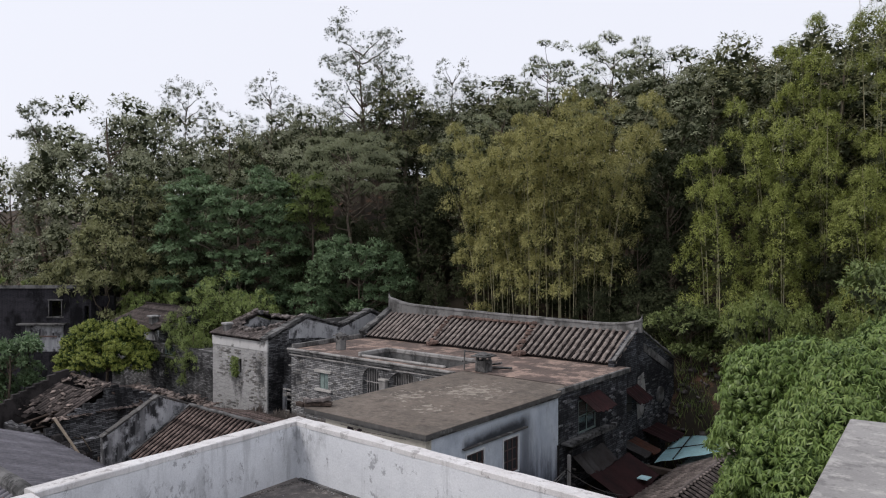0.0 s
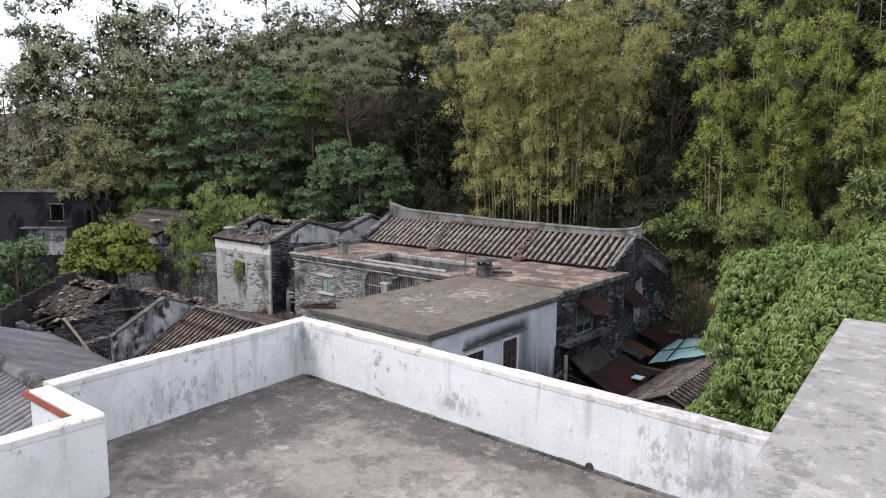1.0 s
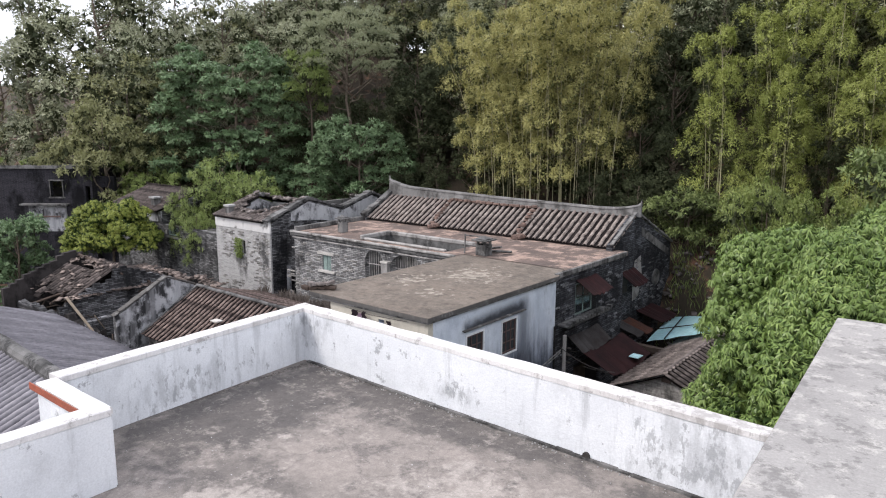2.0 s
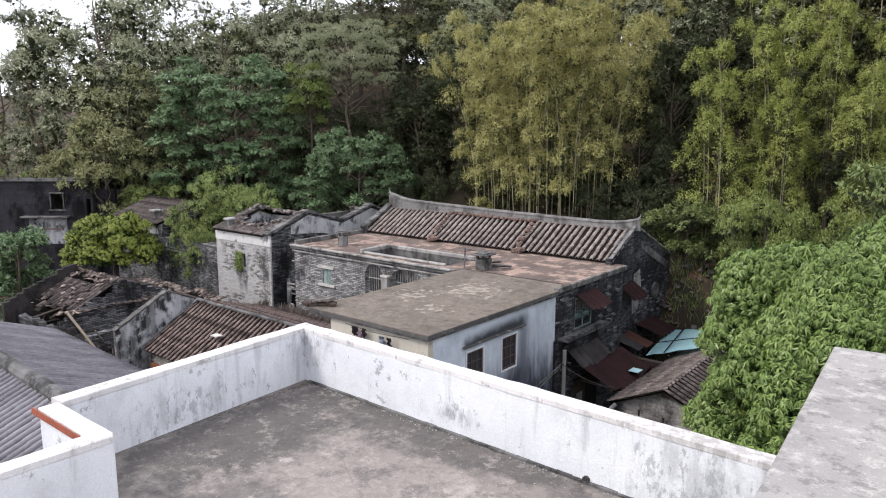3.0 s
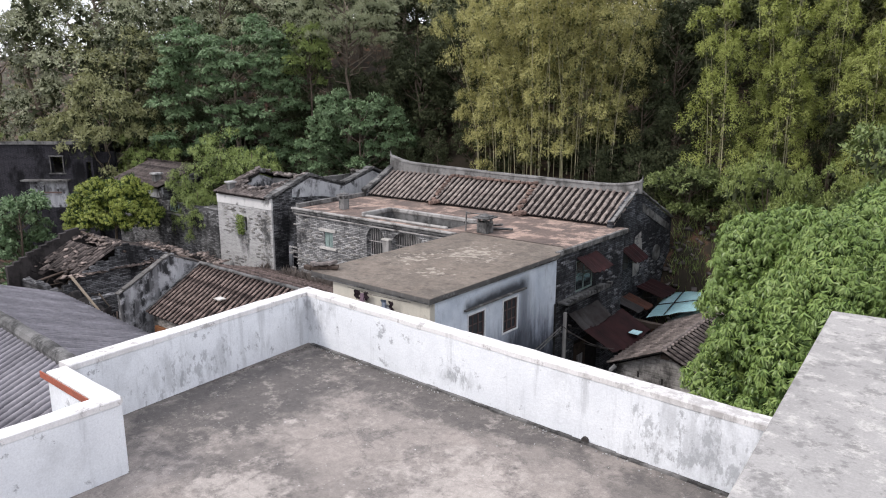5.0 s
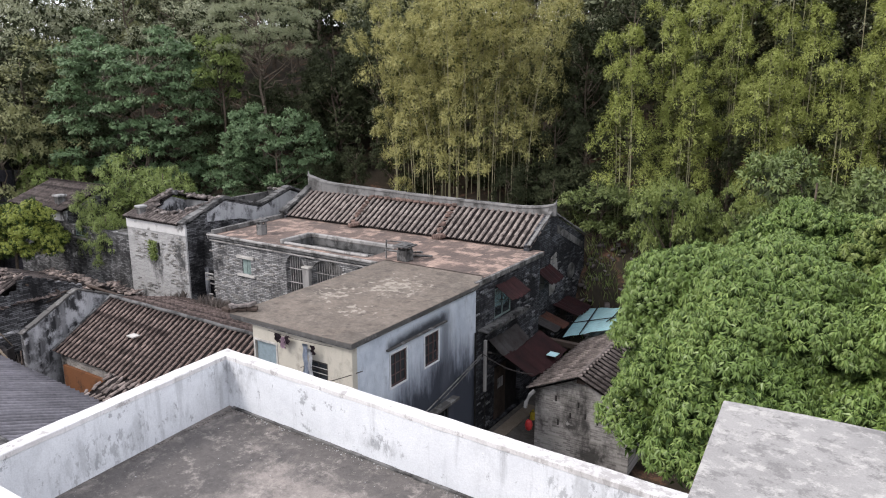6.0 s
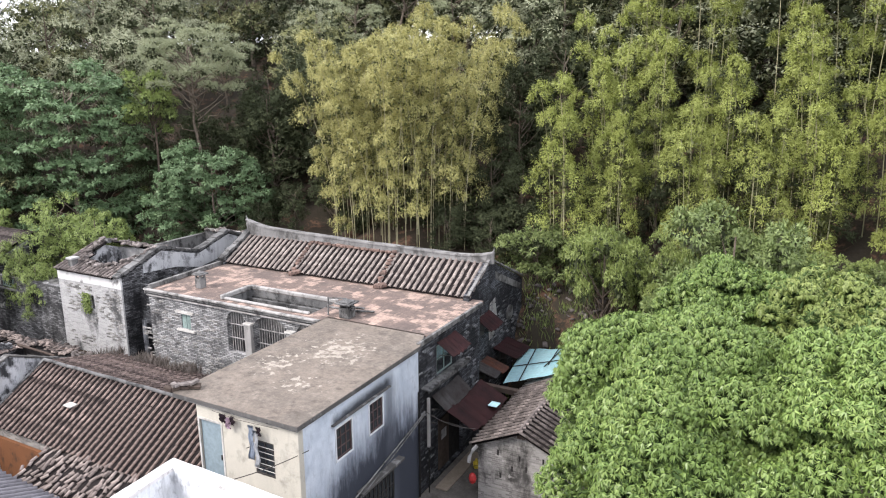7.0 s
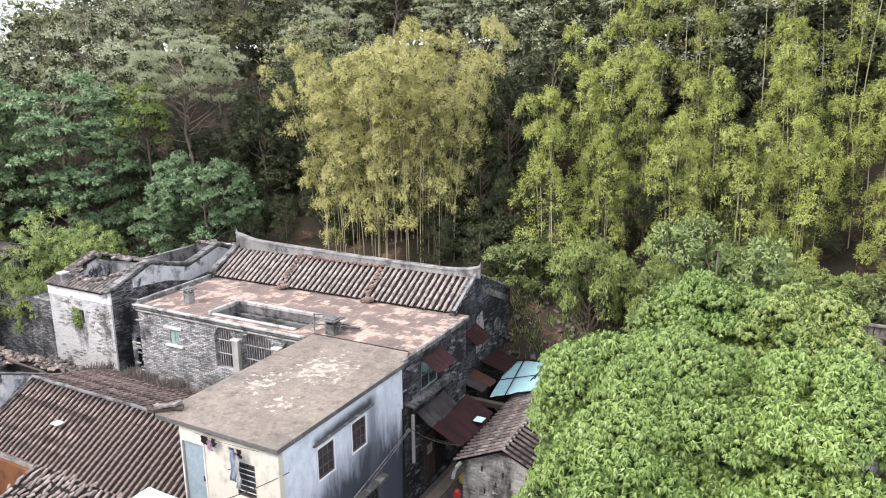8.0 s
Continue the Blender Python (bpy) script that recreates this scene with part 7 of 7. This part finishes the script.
# ridge trees against the sky, then the slope below them
for kind, x, y, zt, w in (
        (slim, -66.6, 25.9, 25.0, 1.0), (broad[0], -62.0, 29.6, 25.3, 1.05), (broad[1], -64.8, 35.2, 25.3, 1.0), (thin[0], -67.8, 40.4, 28.8, 0.9), (broad[2], -62.5, 42.2, 24.4, 0.9),
        (thin[1], -61.1, 46.0, 28.6, 1.0), (broad[3], -52.8, 45.0, 25.4, 1.0), (thin[0], -53.9, 51.9, 35.0, 1.05), (thin[1], -51.5, 52.5, 32.0, 0.8), (broad[2], -48.9, 53.3, 28.2, 1.1), (thin[1], -48.5, 60.1, 31.0, 1.0),
        (broad[1], -44.7, 61.9, 29.2, 1.1), (pine[0], -35.7, 58.9, 30.2, 0.9), (pine[1], -29.6, 58.8, 30.6, 0.9), (broad[0], -24.9, 60.0, 29.0, 1.0), (broad[2], -40.5, 60.5, 28.0, 1.0), (broad[1], -56.5, 45.5, 24.5, 1.0), (broad[3], -57.5, 27.5, 20.2, 0.9),
        (broad[2], -75.5, 26.4, 20.0, 0.9), (broad[2], -53.9, 27.5, 17.2, 1.0), (broad[0], -55.0, 32.9, 21.0, 1.0), (broad[1], -49.5, 37.3, 20.6, 1.0),
        (broad[2], -35.1, 45.3, 21.0, 1.1), (broad[0], -38.4, 49.0, 22.4, 1.0), (deep[0], -49.0, 29.0, 12.0, 0.9), (pine[1], -44.5, 41.0, 20.5, 1.1), (pine[0], -33.0, 47.0, 22.5, 1.0),
        (broad[1], -58.5, 20.5, 12.2, 0.8), (broad[0], -56.5, 14.5, 9.0, 0.8), (broad[2], -51.0, 25.5, 13.5, 0.9), (deep[1], -40.6, 35.6, 13.6, 0.9),
        (broad[2], -15.0, 52.0, 26.2, 1.2), (broad[2], -9.0, 53.0, 26.2, 1.2), (broad[2], -3.0, 54.0, 26.4, 1.2), (broad[1], -20.0, 50.0, 24.0, 1.2),
        *[(far[k % 3 == 1], -84.0 + 3.7 * k, 60.0 + 2.5 * (k % 3) - 0.012 * (10 - k) ** 2, 26.0 + 0.9 * (k * 7 % 3), 1.3) for k in range(19)],
        *[(far[k % 2], -17.0 + 3.4 * k, 48.0 + 1.6 * (k % 2), 22.6 + 0.8 * (k % 3), 1.2) for k in range(8)], *[(far[k % 3 == 2], -98.0 + 6.4 * k, 67.0 + 2.0 * (k % 2), 28.6 + 0.7 * (k % 3), 1.6) for k in range(17)], *[(far[k % 2], -19.0 + 5.6 * k, 57.5, 25.2 + 0.5 * (k % 2), 1.6) for k in range(5)], *[(thicket[k % 2], -108.0 + 5.6 * k, 71.0, 26.2 + 0.6 * (k % 3), 1.7) for k in range(16)], (thicket[1], -48.3, 54.0, 20.7, 1.2), (thicket[0], -44.8, 55.0, 21.2, 1.2), (broad[0], -74.0, 46.0, 23.0, 1.2), (broad[1], -70.0, 52.0, 24.0, 1.2), (broad[2], -78.0, 40.0, 22.0, 1.2)):
    plant(kind, x, y, zt, w)
r = random.Random(77)
for i in range(12):
    x, y = r.uniform(-72, -20), r.uniform(40, 60)
    plant(r.choice(far + [far[0], pine[1]]), x, y, ground_z(x, y) + r.uniform(6.5, 10.5), r.uniform(1.0, 1.2))
for i in range(34):
    x = r.uniform(-62, -14)
    y = 31.5 - 0.18 * max(0.0, -34.0 - x) + r.uniform(0, 6)
    if (-27.5 < x < -19 and y < 34) or (x < -44 and y < 29):
        continue
    plant(bush[0] if x > -33 else r.choice(bush), x, y, ground_z(x, y) + r.uniform(1.4, 3.0), r.uniform(0.8, 1.2))
# near-black trees paint shade between the pine, both kinds of bamboo and behind them
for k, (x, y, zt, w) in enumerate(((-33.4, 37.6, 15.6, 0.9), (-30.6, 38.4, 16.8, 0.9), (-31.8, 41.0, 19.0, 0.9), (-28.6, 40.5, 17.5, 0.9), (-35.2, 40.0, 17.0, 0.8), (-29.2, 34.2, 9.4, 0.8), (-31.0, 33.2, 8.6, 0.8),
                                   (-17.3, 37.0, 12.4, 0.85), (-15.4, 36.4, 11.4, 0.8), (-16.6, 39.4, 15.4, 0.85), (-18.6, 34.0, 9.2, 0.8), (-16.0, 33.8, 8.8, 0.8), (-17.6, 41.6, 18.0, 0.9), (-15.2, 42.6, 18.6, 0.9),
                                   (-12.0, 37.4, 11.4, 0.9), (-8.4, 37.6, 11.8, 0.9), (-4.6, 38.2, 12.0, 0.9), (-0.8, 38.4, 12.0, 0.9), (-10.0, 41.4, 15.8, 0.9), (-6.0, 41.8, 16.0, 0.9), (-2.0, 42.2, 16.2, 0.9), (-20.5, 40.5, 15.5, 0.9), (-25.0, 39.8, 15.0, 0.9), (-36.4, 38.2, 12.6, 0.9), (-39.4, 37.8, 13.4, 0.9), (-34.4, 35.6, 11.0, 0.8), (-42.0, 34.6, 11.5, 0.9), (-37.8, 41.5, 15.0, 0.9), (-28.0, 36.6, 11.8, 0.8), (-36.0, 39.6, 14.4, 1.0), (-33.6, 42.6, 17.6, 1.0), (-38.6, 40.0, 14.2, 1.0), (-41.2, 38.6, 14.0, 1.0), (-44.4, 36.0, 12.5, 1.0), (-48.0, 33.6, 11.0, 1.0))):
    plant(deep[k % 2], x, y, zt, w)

# two big dark trees with tiers of leaves, the pine between them and the lower growth in front
plant((tree_kind("evergreen_tree", 110, 12, 6.0, 0.8, 190, 20, 20, 0.85, 0.19, L_DARK, "large dark green evergreen tree with tiers of leaves", flat=0.42, narrow=0.5, droop=0.55, low=0.1, hollow=0.75), 12), -45.4, 31.3, 17.2, 1.0)
plant((tree_kind("evergreen_tree", 111, 9, 5.0, 0.6, 140, 20, 20, 0.8, 0.18, L_DARK, "broad dark green evergreen tree beside the pine", flat=0.45, narrow=0.5, droop=0.5, low=0.1, hollow=0.75), 9), -34.6, 32.9, 12.0, 0.92)
old_pine = tree_kind("pine_tree", 131, 14, 4.4, 8.2, 64, 24, 24, 0.8, 0.2, L_PINE, "old pine with a reddish bare trunk and flat needle crown", flat=0.45, narrow=0.14, droop=-0.4, core=16, stem=0.014)
rp = np.random.default_rng(8)
dead = [(limb(rp, (0, 0, z), (2.6 * math.cos(a), 2.6 * math.sin(a), z + u), 0.2), 0.05, 0.012) for z, a, u in ((4.6, 4.2, 0.9), (5.2, 5.6, 1.4), (5.8, 3.4, 0.8), (6.4, 0.2, 1.3), (6.9, 4.9, 1.2), (7.4, 2.4, 0.9))]
place_mesh("dead_branch", wood_mesh("dead_branch", dead), None, old_pine, "bare grey branches")
plant((old_pine, 14), -37.9, 35.4, 19.4, 1.0, turn=0)
plant((tree_kind("small_tree", 118, 9, 2.0, 5.2, 34, 26, 18, 0.6, 0.13, L_SHRUB, "yellow-green leafy tree beside the old pine"), 9), -40.2, 33.6, 16.4, 0.8)
small = [(tree_kind("small_tree", 115 + k, 8, 2.4, 1.5, 50, 22, 18, 0.62, 0.12, m, "small light-green tree among the ruined houses"), 8) for k, m in enumerate((L_SHRUB, L_OLIVE))]
for kind, x, y, zt, w in ((small[0], -47.4, 25.4, 9.7, 0.75), (small[0], -44.6, 25.2, 8.7, 0.7), (small[0], -50.4, 24.6, 8.4, 0.8), (small[1], -49.0, 23.5, 13.6, 0.75), (small[0], -38.8, 28.2, 8.6, 0.8), (bush[1], -41.2, 28.9, 8.4, 1.0), (small[0], -57.3, 20.5, 9.6, 0.9), (small[1], -55.1, 23.4, 11.4, 0.8)):
    plant(kind, x, y, zt, w)


def bamboo(name, at, culms, spread, height, mat, label, seed, lean=0.2, lumps=8, low=0.28, leaf=0.23, size=0.8, bunches=12, per=20, reach=0.5, wide=(1.25, 0.8), core=12, tall=1.0):
    """A clump of bamboo: separate tapered arching culms, each hung with puffs of narrow leaves."""
    rng = np.random.default_rng(seed)
    ob = thing(name, at, label, "bamboo")
    cc, rr = [], []
    for k in range(culms):
        a = rng.uniform(0, 2 * math.pi)
        q = math.sqrt(rng.random())
        b = np.array([at[0] + spread * q * math.cos(a) * wide[0], at[1] + spread * q * math.sin(a) * wide[1], 0])
        b[2] = ground_z(b[0], b[1]) - 0.2
        h = height * rng.uniform(0.72, 1.05) + at[2] - b[2]
        out = np.array([math.cos(a), math.sin(a), 0]) * q + rng.normal(0, 0.35, 3) * [1, 1, 0]
        pts = np.array([b + np.array([0, 0, h * (f - 0.10 * f ** 4)]) + out * h * lean * f ** 2.3 for f in (i / 8 for i in range(9))])
        part("culm", tube(bmesh.new(), pts, 0.028, 0.009, 5, False), M_CULM, ob, smooth=True)
        lk = low + 0.28 * (1 - q)
        f = lk + (1 - lk) * (np.arange(lumps) + rng.uniform(0.2, 0.8, lumps)) / lumps
        idx = np.clip((f * 8).astype(int), 0, 7)
        fr = (f * 8 - idx)[:, None]
        c = pts[idx] * (1 - fr) + pts[idx + 1] * fr
        c = c + unit(out[None] * 0.6 + rng.normal(0, 1, c.shape) * [1, 1, 0.2]) * rng.uniform(0.1, 1.0, (lumps, 1)) * (1.3 - f[:, None]) * reach
        cc.append(c)
        rr.append(size * rng.uniform(0.6, 1.25, lumps) * (1.12 - 0.5 * f ** 3))
    cc, rr = np.concatenate(cc), np.concatenate(rr)
    place_mesh("foliage", sprays("foliage", rng, cc, rr, bunches, per, leaf, 0.24, 0.5, tall, 0.0, 0.3, 0.76), mat, ob)
    place_mesh("inner_foliage", cores("inner_foliage", rng, cc, rr, core, 0.2, tall, 0.75), L_BAMBOO_SHADE, ob)
    return ob


bamboo("bamboo_clump", (-22.6, 35.9, 6.2), 78, 3.9, 13.6, L_BAMBOO, "tall yellow-green bamboo clump with pale culms behind the house", 201, 0.19, 7, 0.15, 0.125, 0.8, 34, 28, 0.9, core=24)
green = "tall green bamboo with stacked drooping plumes of leaves"
rb = random.Random(12)
for y, h, xs in ((34.6, 9.4, (-12.3, -9.8, -6.8, -3.8, -0.6, 2.9, 6.0)), (37.8, 11.8, (-11.2, -8.4, -5.4, -1.9, 1.5, 4.8)), (41.6, 16.6, (-12.4, -9.6, -6.6, -3.3, 0.2, 3.6))):
    for x in xs:
        x, v = x + rb.uniform(-0.4, 0.4), y + 0.12 * x + 1.2 + rb.uniform(-0.7, 0.7)
        bamboo("bamboo_clump", (x, v, ground_z(x, v)), 5, 0.7, h * rb.uniform(0.82, 1.1), L_BAMBOO2, green, rb.randrange(9999), 0.08, 5, 0.03, 0.12, 0.74, 40, 34, 1.0, core=40, tall=1.35)


def mango(name, at, height, spread, seed, label, rosettes=1700, squash=0.62, mat=None, lumps=95, leaf=0.165, gap=0.15, category="tree", stem=0.24):
    """A mango tree: lumpy dome of leaf rosettes, each of many long drooping leaves, on trunk and limbs."""
    rng = np.random.default_rng(seed)
    ob = thing(name, at, label, category)
    d = sphere_dirs(rng, lumps)
    d[:, 2] = np.abs(d[:, 2]) * 1.15 - 0.25
    r = rng.uniform(0.64, 0.98, (lumps, 1))
    lc = d * r * [spread, spread, spread * squash]
    lr = spread * rng.uniform(0.14, 0.25, lumps) * math.sqrt(95 / lumps)
    centre = np.array([at[0], at[1], at[2] + height - spread * squash])
    pick = rng.choice(lumps, rosettes * 5, p=lr ** 2 / (lr ** 2).sum())
    d = sphere_dirs(rng, len(pick))
    d[:, 2] = np.where(d[:, 2] < -0.2, -d[:, 2], d[:, 2])
    tips = lc[pick] + d * lr[pick][:, None] * rng.uniform(0.9, 1.06, (len(pick), 1)) * [1, 1, 0.78]
    inside = (np.linalg.norm((tips[:, None, :] - lc[None]) / lr[None, :, None] / [1, 1, 0.78], axis=2) < 0.8).any(1)
    tips, d = tips[~inside], d[~inside]
    # keep the rosettes a little apart from one another
    taken, keep = {}, []
    for i, p in enumerate(tips):
        c = tuple(np.floor(p / gap).astype(int))
        if all(np.sum((p - q) ** 2) > gap * gap * 0.8 for dx in (-1, 0, 1) for dy in (-1, 0, 1) for dz in (-1, 0, 1) for q in taken.get((c[0] + dx, c[1] + dy, c[2] + dz), ())):
            taken.setdefault(c, []).append(p)
            keep.append(i)
            if len(keep) >= rosettes:
                break
    tips, d = tips[keep], d[keep]
    per = 34
    axis = unit(d + [0, 0, 0.7] + rng.normal(0, 0.2, d.shape))
    size = np.repeat(rng.uniform(0.7, 1.25, len(tips)), per)
    c, ax = np.repeat(tips, per, 0), np.repeat(axis, per, 0)
    lat = rng.normal(0, 1, c.shape)
    lat = unit(lat - ax * np.sum(lat * ax, 1, keepdims=True))
    lift = rng.uniform(-0.8, 0.45, (len(c), 1))
    al = lat + ax * lift - [0, 0, 0.75]
    pos = c + centre + ax * (0.10 * lift) + unit(al) * 0.015
    nr = ax * 0.9 + lat * 0.25 + rng.normal(0, 0.2, c.shape)
    ln = leaf * rng.uniform(0.7, 1.15, len(c)) * size
    place_mesh("crown", leaves("crown", pos, al, nr, ln, ln * 0.2, False), mat or L_MANGO, ob)
    # inner leaves carry the shade of the crown in their darker colour
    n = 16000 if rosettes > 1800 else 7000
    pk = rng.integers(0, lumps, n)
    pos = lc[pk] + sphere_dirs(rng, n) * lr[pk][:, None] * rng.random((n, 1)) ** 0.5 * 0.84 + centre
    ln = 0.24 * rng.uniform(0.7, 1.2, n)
    place_mesh("inner_foliage", leaves("inner", pos, rng.normal(0, 1, pos.shape), rng.normal(0, 0.5, pos.shape) + [0, 0, 1], ln, ln * 0.3, False), L_MANGO_SHADE, ob)
    runs = [(limb(rng, (at[0], at[1], at[2] - 0.3), centre, 0.05, 6), stem, stem * 0.6)]
    for k in range(0, lumps, 6):
        runs.append((limb(rng, centre - [0, 0, spread * 0.35], centre + lc[k] * 0.9, 0.1), stem * 0.4, stem * 0.12))
    place_mesh("trunk", wood_mesh("trunk", runs), None, ob)
    return ob


mango("mango_tree", (-4.3, 20.6, 0.4), 8.7, 3.5, 301, "large mango tree with dense bright green drooping leaves", 5000, 0.85, lumps=64)
mango("mango_tree", (-4.5, 17.9, 0.4), 7.1, 2.7, 305, "lower mango tree with dense bright green drooping leaves", 2600, 0.85, lumps=64)
mango("mango_tree", (-1.6, 17.3, 0.4), 6.0, 2.0, 306, "lower mango tree with dense bright green drooping leaves", 1400, 0.85, lumps=64)
mango("mango_tree", (0.3, 20.3, 0.4), 8.7, 2.75, 302, "mango tree with dense bright green drooping leaves", 3300, 0.9, lumps=64)
mango("leafy_tree", (-3.6, 26.4, 0.4), 8.9, 2.6, 303, "broad green tree behind the mango trees", 1900, 0.9)
mango("leafy_tree", (-0.9, 25.4, 0.4), 8.9, 2.3, 304, "yellow-green leafy tree behind the mango trees", 1900, 0.9, L_YELLOW, 60)

# single trees and growth between the houses
side_tree = (tree_kind("roadside_tree", 401, 5, 2.2, 2.6, 40, 30, 20, 0.55, 0.095, L_YELLOW, "leafy tree with yellow-green crown at the foot of the bank", narrow=0.4), 5)
plant(side_tree, -9.3, 30.9, 9.2, 0.5)
plant(side_tree, -6.9, 31.2, 8.8, 0.55)
plant(side_tree, -0.6, 33.0, 8.4, 1.0)
plant((tree_kind("roadside_tree", 402, 7, 2.6, 0.8, 70, 22, 20, 0.62, 0.13, L_GREYLEAF, "grey-green small-leaved tree beside the bamboo", narrow=0.45), 7), -3.9, 29.0, 11.5, 0.72)
feather = [(tree_kind("willowy_shrub", 403 + k, 6, 2.3, 0.6, 60, 22, 18, 0.6, 0.13, L_SHRUB, "light green feathery shrub growing over a ruined wall", "shrub", narrow=0.36, droop=0.5, hollow=0.3, hang=0.3, stem=0.012), 6) for k in range(2)]
plant(feather[0], -36.9, 24.2, 9.5, 0.95, 4.2)
plant(feather[1], -34.6, 24.6, 9.1, 0.85, 4.2)
plant(feather[0], -37.6, 22.3, 7.6, 0.7, 3.0)
plant(feather[1], -35.9, 22.0, 6.9, 0.7, 3.0)
mango("round_bush", (-39.2, 18.9, 2.4), 4.8, 2.45, 404, "round yellow-green bush between ruined houses", 1900, 0.85, L_ROUND, 130, 0.14, 0.14, "shrub", 0.09)
plant((tree_kind("upright_bush", 405, 5.0, 1.6, 0.2, 40, 18, 20, 0.5, 0.15, L_DARK, "upright green bush with fine leaves", "shrub"), 5.0), -44.2, 15.9, 6.8, 0.9)

low = (tree_kind("shrub", 410, 3.4, 2.0, 0.1, 26, 16, 20, 0.7, 0.18, L_UNDER, "green shrub at the foot of the bank", "shrub", narrow=0.32), 3.4)
for k in range(9):
    x, y = -13.2 + 2.1 * k + 0.5 * math.sin(k * 2.3), 33.2 + 0.7 * math.sin(k * 1.7) + 0.1 * k
    plant(low, x, y, ground_z(x, y) + 3.0 + 0.6 * math.sin(k * 3.1), 1.0)

# ivy tuft on the pale wall, dry weeds on rubble
rg = np.random.default_rng(9)
n = 500
pos = np.column_stack([rg.normal(-31.45, 0.13, n), 21.55 + rg.normal(0, 0.05, n), rg.uniform(4.55, 5.5, n)])
tagged(place_mesh("ivy_tuft", leaves("ivy", pos, rg.normal(0, 1, pos.shape) - [0, 0.4, 0.8], rg.normal(0, 0.5, pos.shape) - [0, 1, 0], 0.13, 0.07), L_SHRUB), "small green creeper hanging beside a slit window", "creeper", kind="stuff")


def weeds(name, x0, x1, y0, y1, zf, n, h, mat, label, seed):
    q = np.random.default_rng(seed)
    x, y = q.uniform(x0, x1, n), q.uniform(y0, y1, n)
    keep = np.array([noise.noise((a * 0.9, b * 0.9, seed)) > -0.15 for a, b in zip(x, y)])
    x, y = x[keep], y[keep]
    p = np.column_stack([x, y, [zf(a, b) for a, b in zip(x, y)]])
    ln = h * q.uniform(0.5, 1.3, len(p))
    al = np.column_stack([q.normal(0, 0.35, len(p)), q.normal(0, 0.35, len(p)), np.ones(len(p))])
    return tagged(place_mesh(name, leaves(name, p, al, q.normal(0, 1, p.shape), ln, ln * 0.07), mat), label, "weeds", kind="stuff")


weeds("dry_weeds", -30.5, -18.2, 20.35, 21.5, hz, 2500, 0.5, L_DRY, "dry brown weeds growing over roof rubble", 1)
weeds("dry_weeds", -28.0, -18.0, 19.95, 20.6, lambda x, y: 3.4, 3600, 0.42, L_DRY, "dry brown weeds along the rear eave", 6)
weeds("dry_weeds", -35.8, -29.4, 13.4, 18.6, hz2, 2500, 0.5, L_DRY, "dry weeds in the collapsed house", 2)
weeds("bank_grass", -16, -6, 27.5, 34.5, ground_z, 6000, 0.4, L_SHRUB, "patchy grass on the earth bank", 3)
rubble_field("bank_stones", -13.5, -8.5, 30.2, 33.5, ground_z, 160, 0.13, "stones and brick bits on the earth bank", 43)
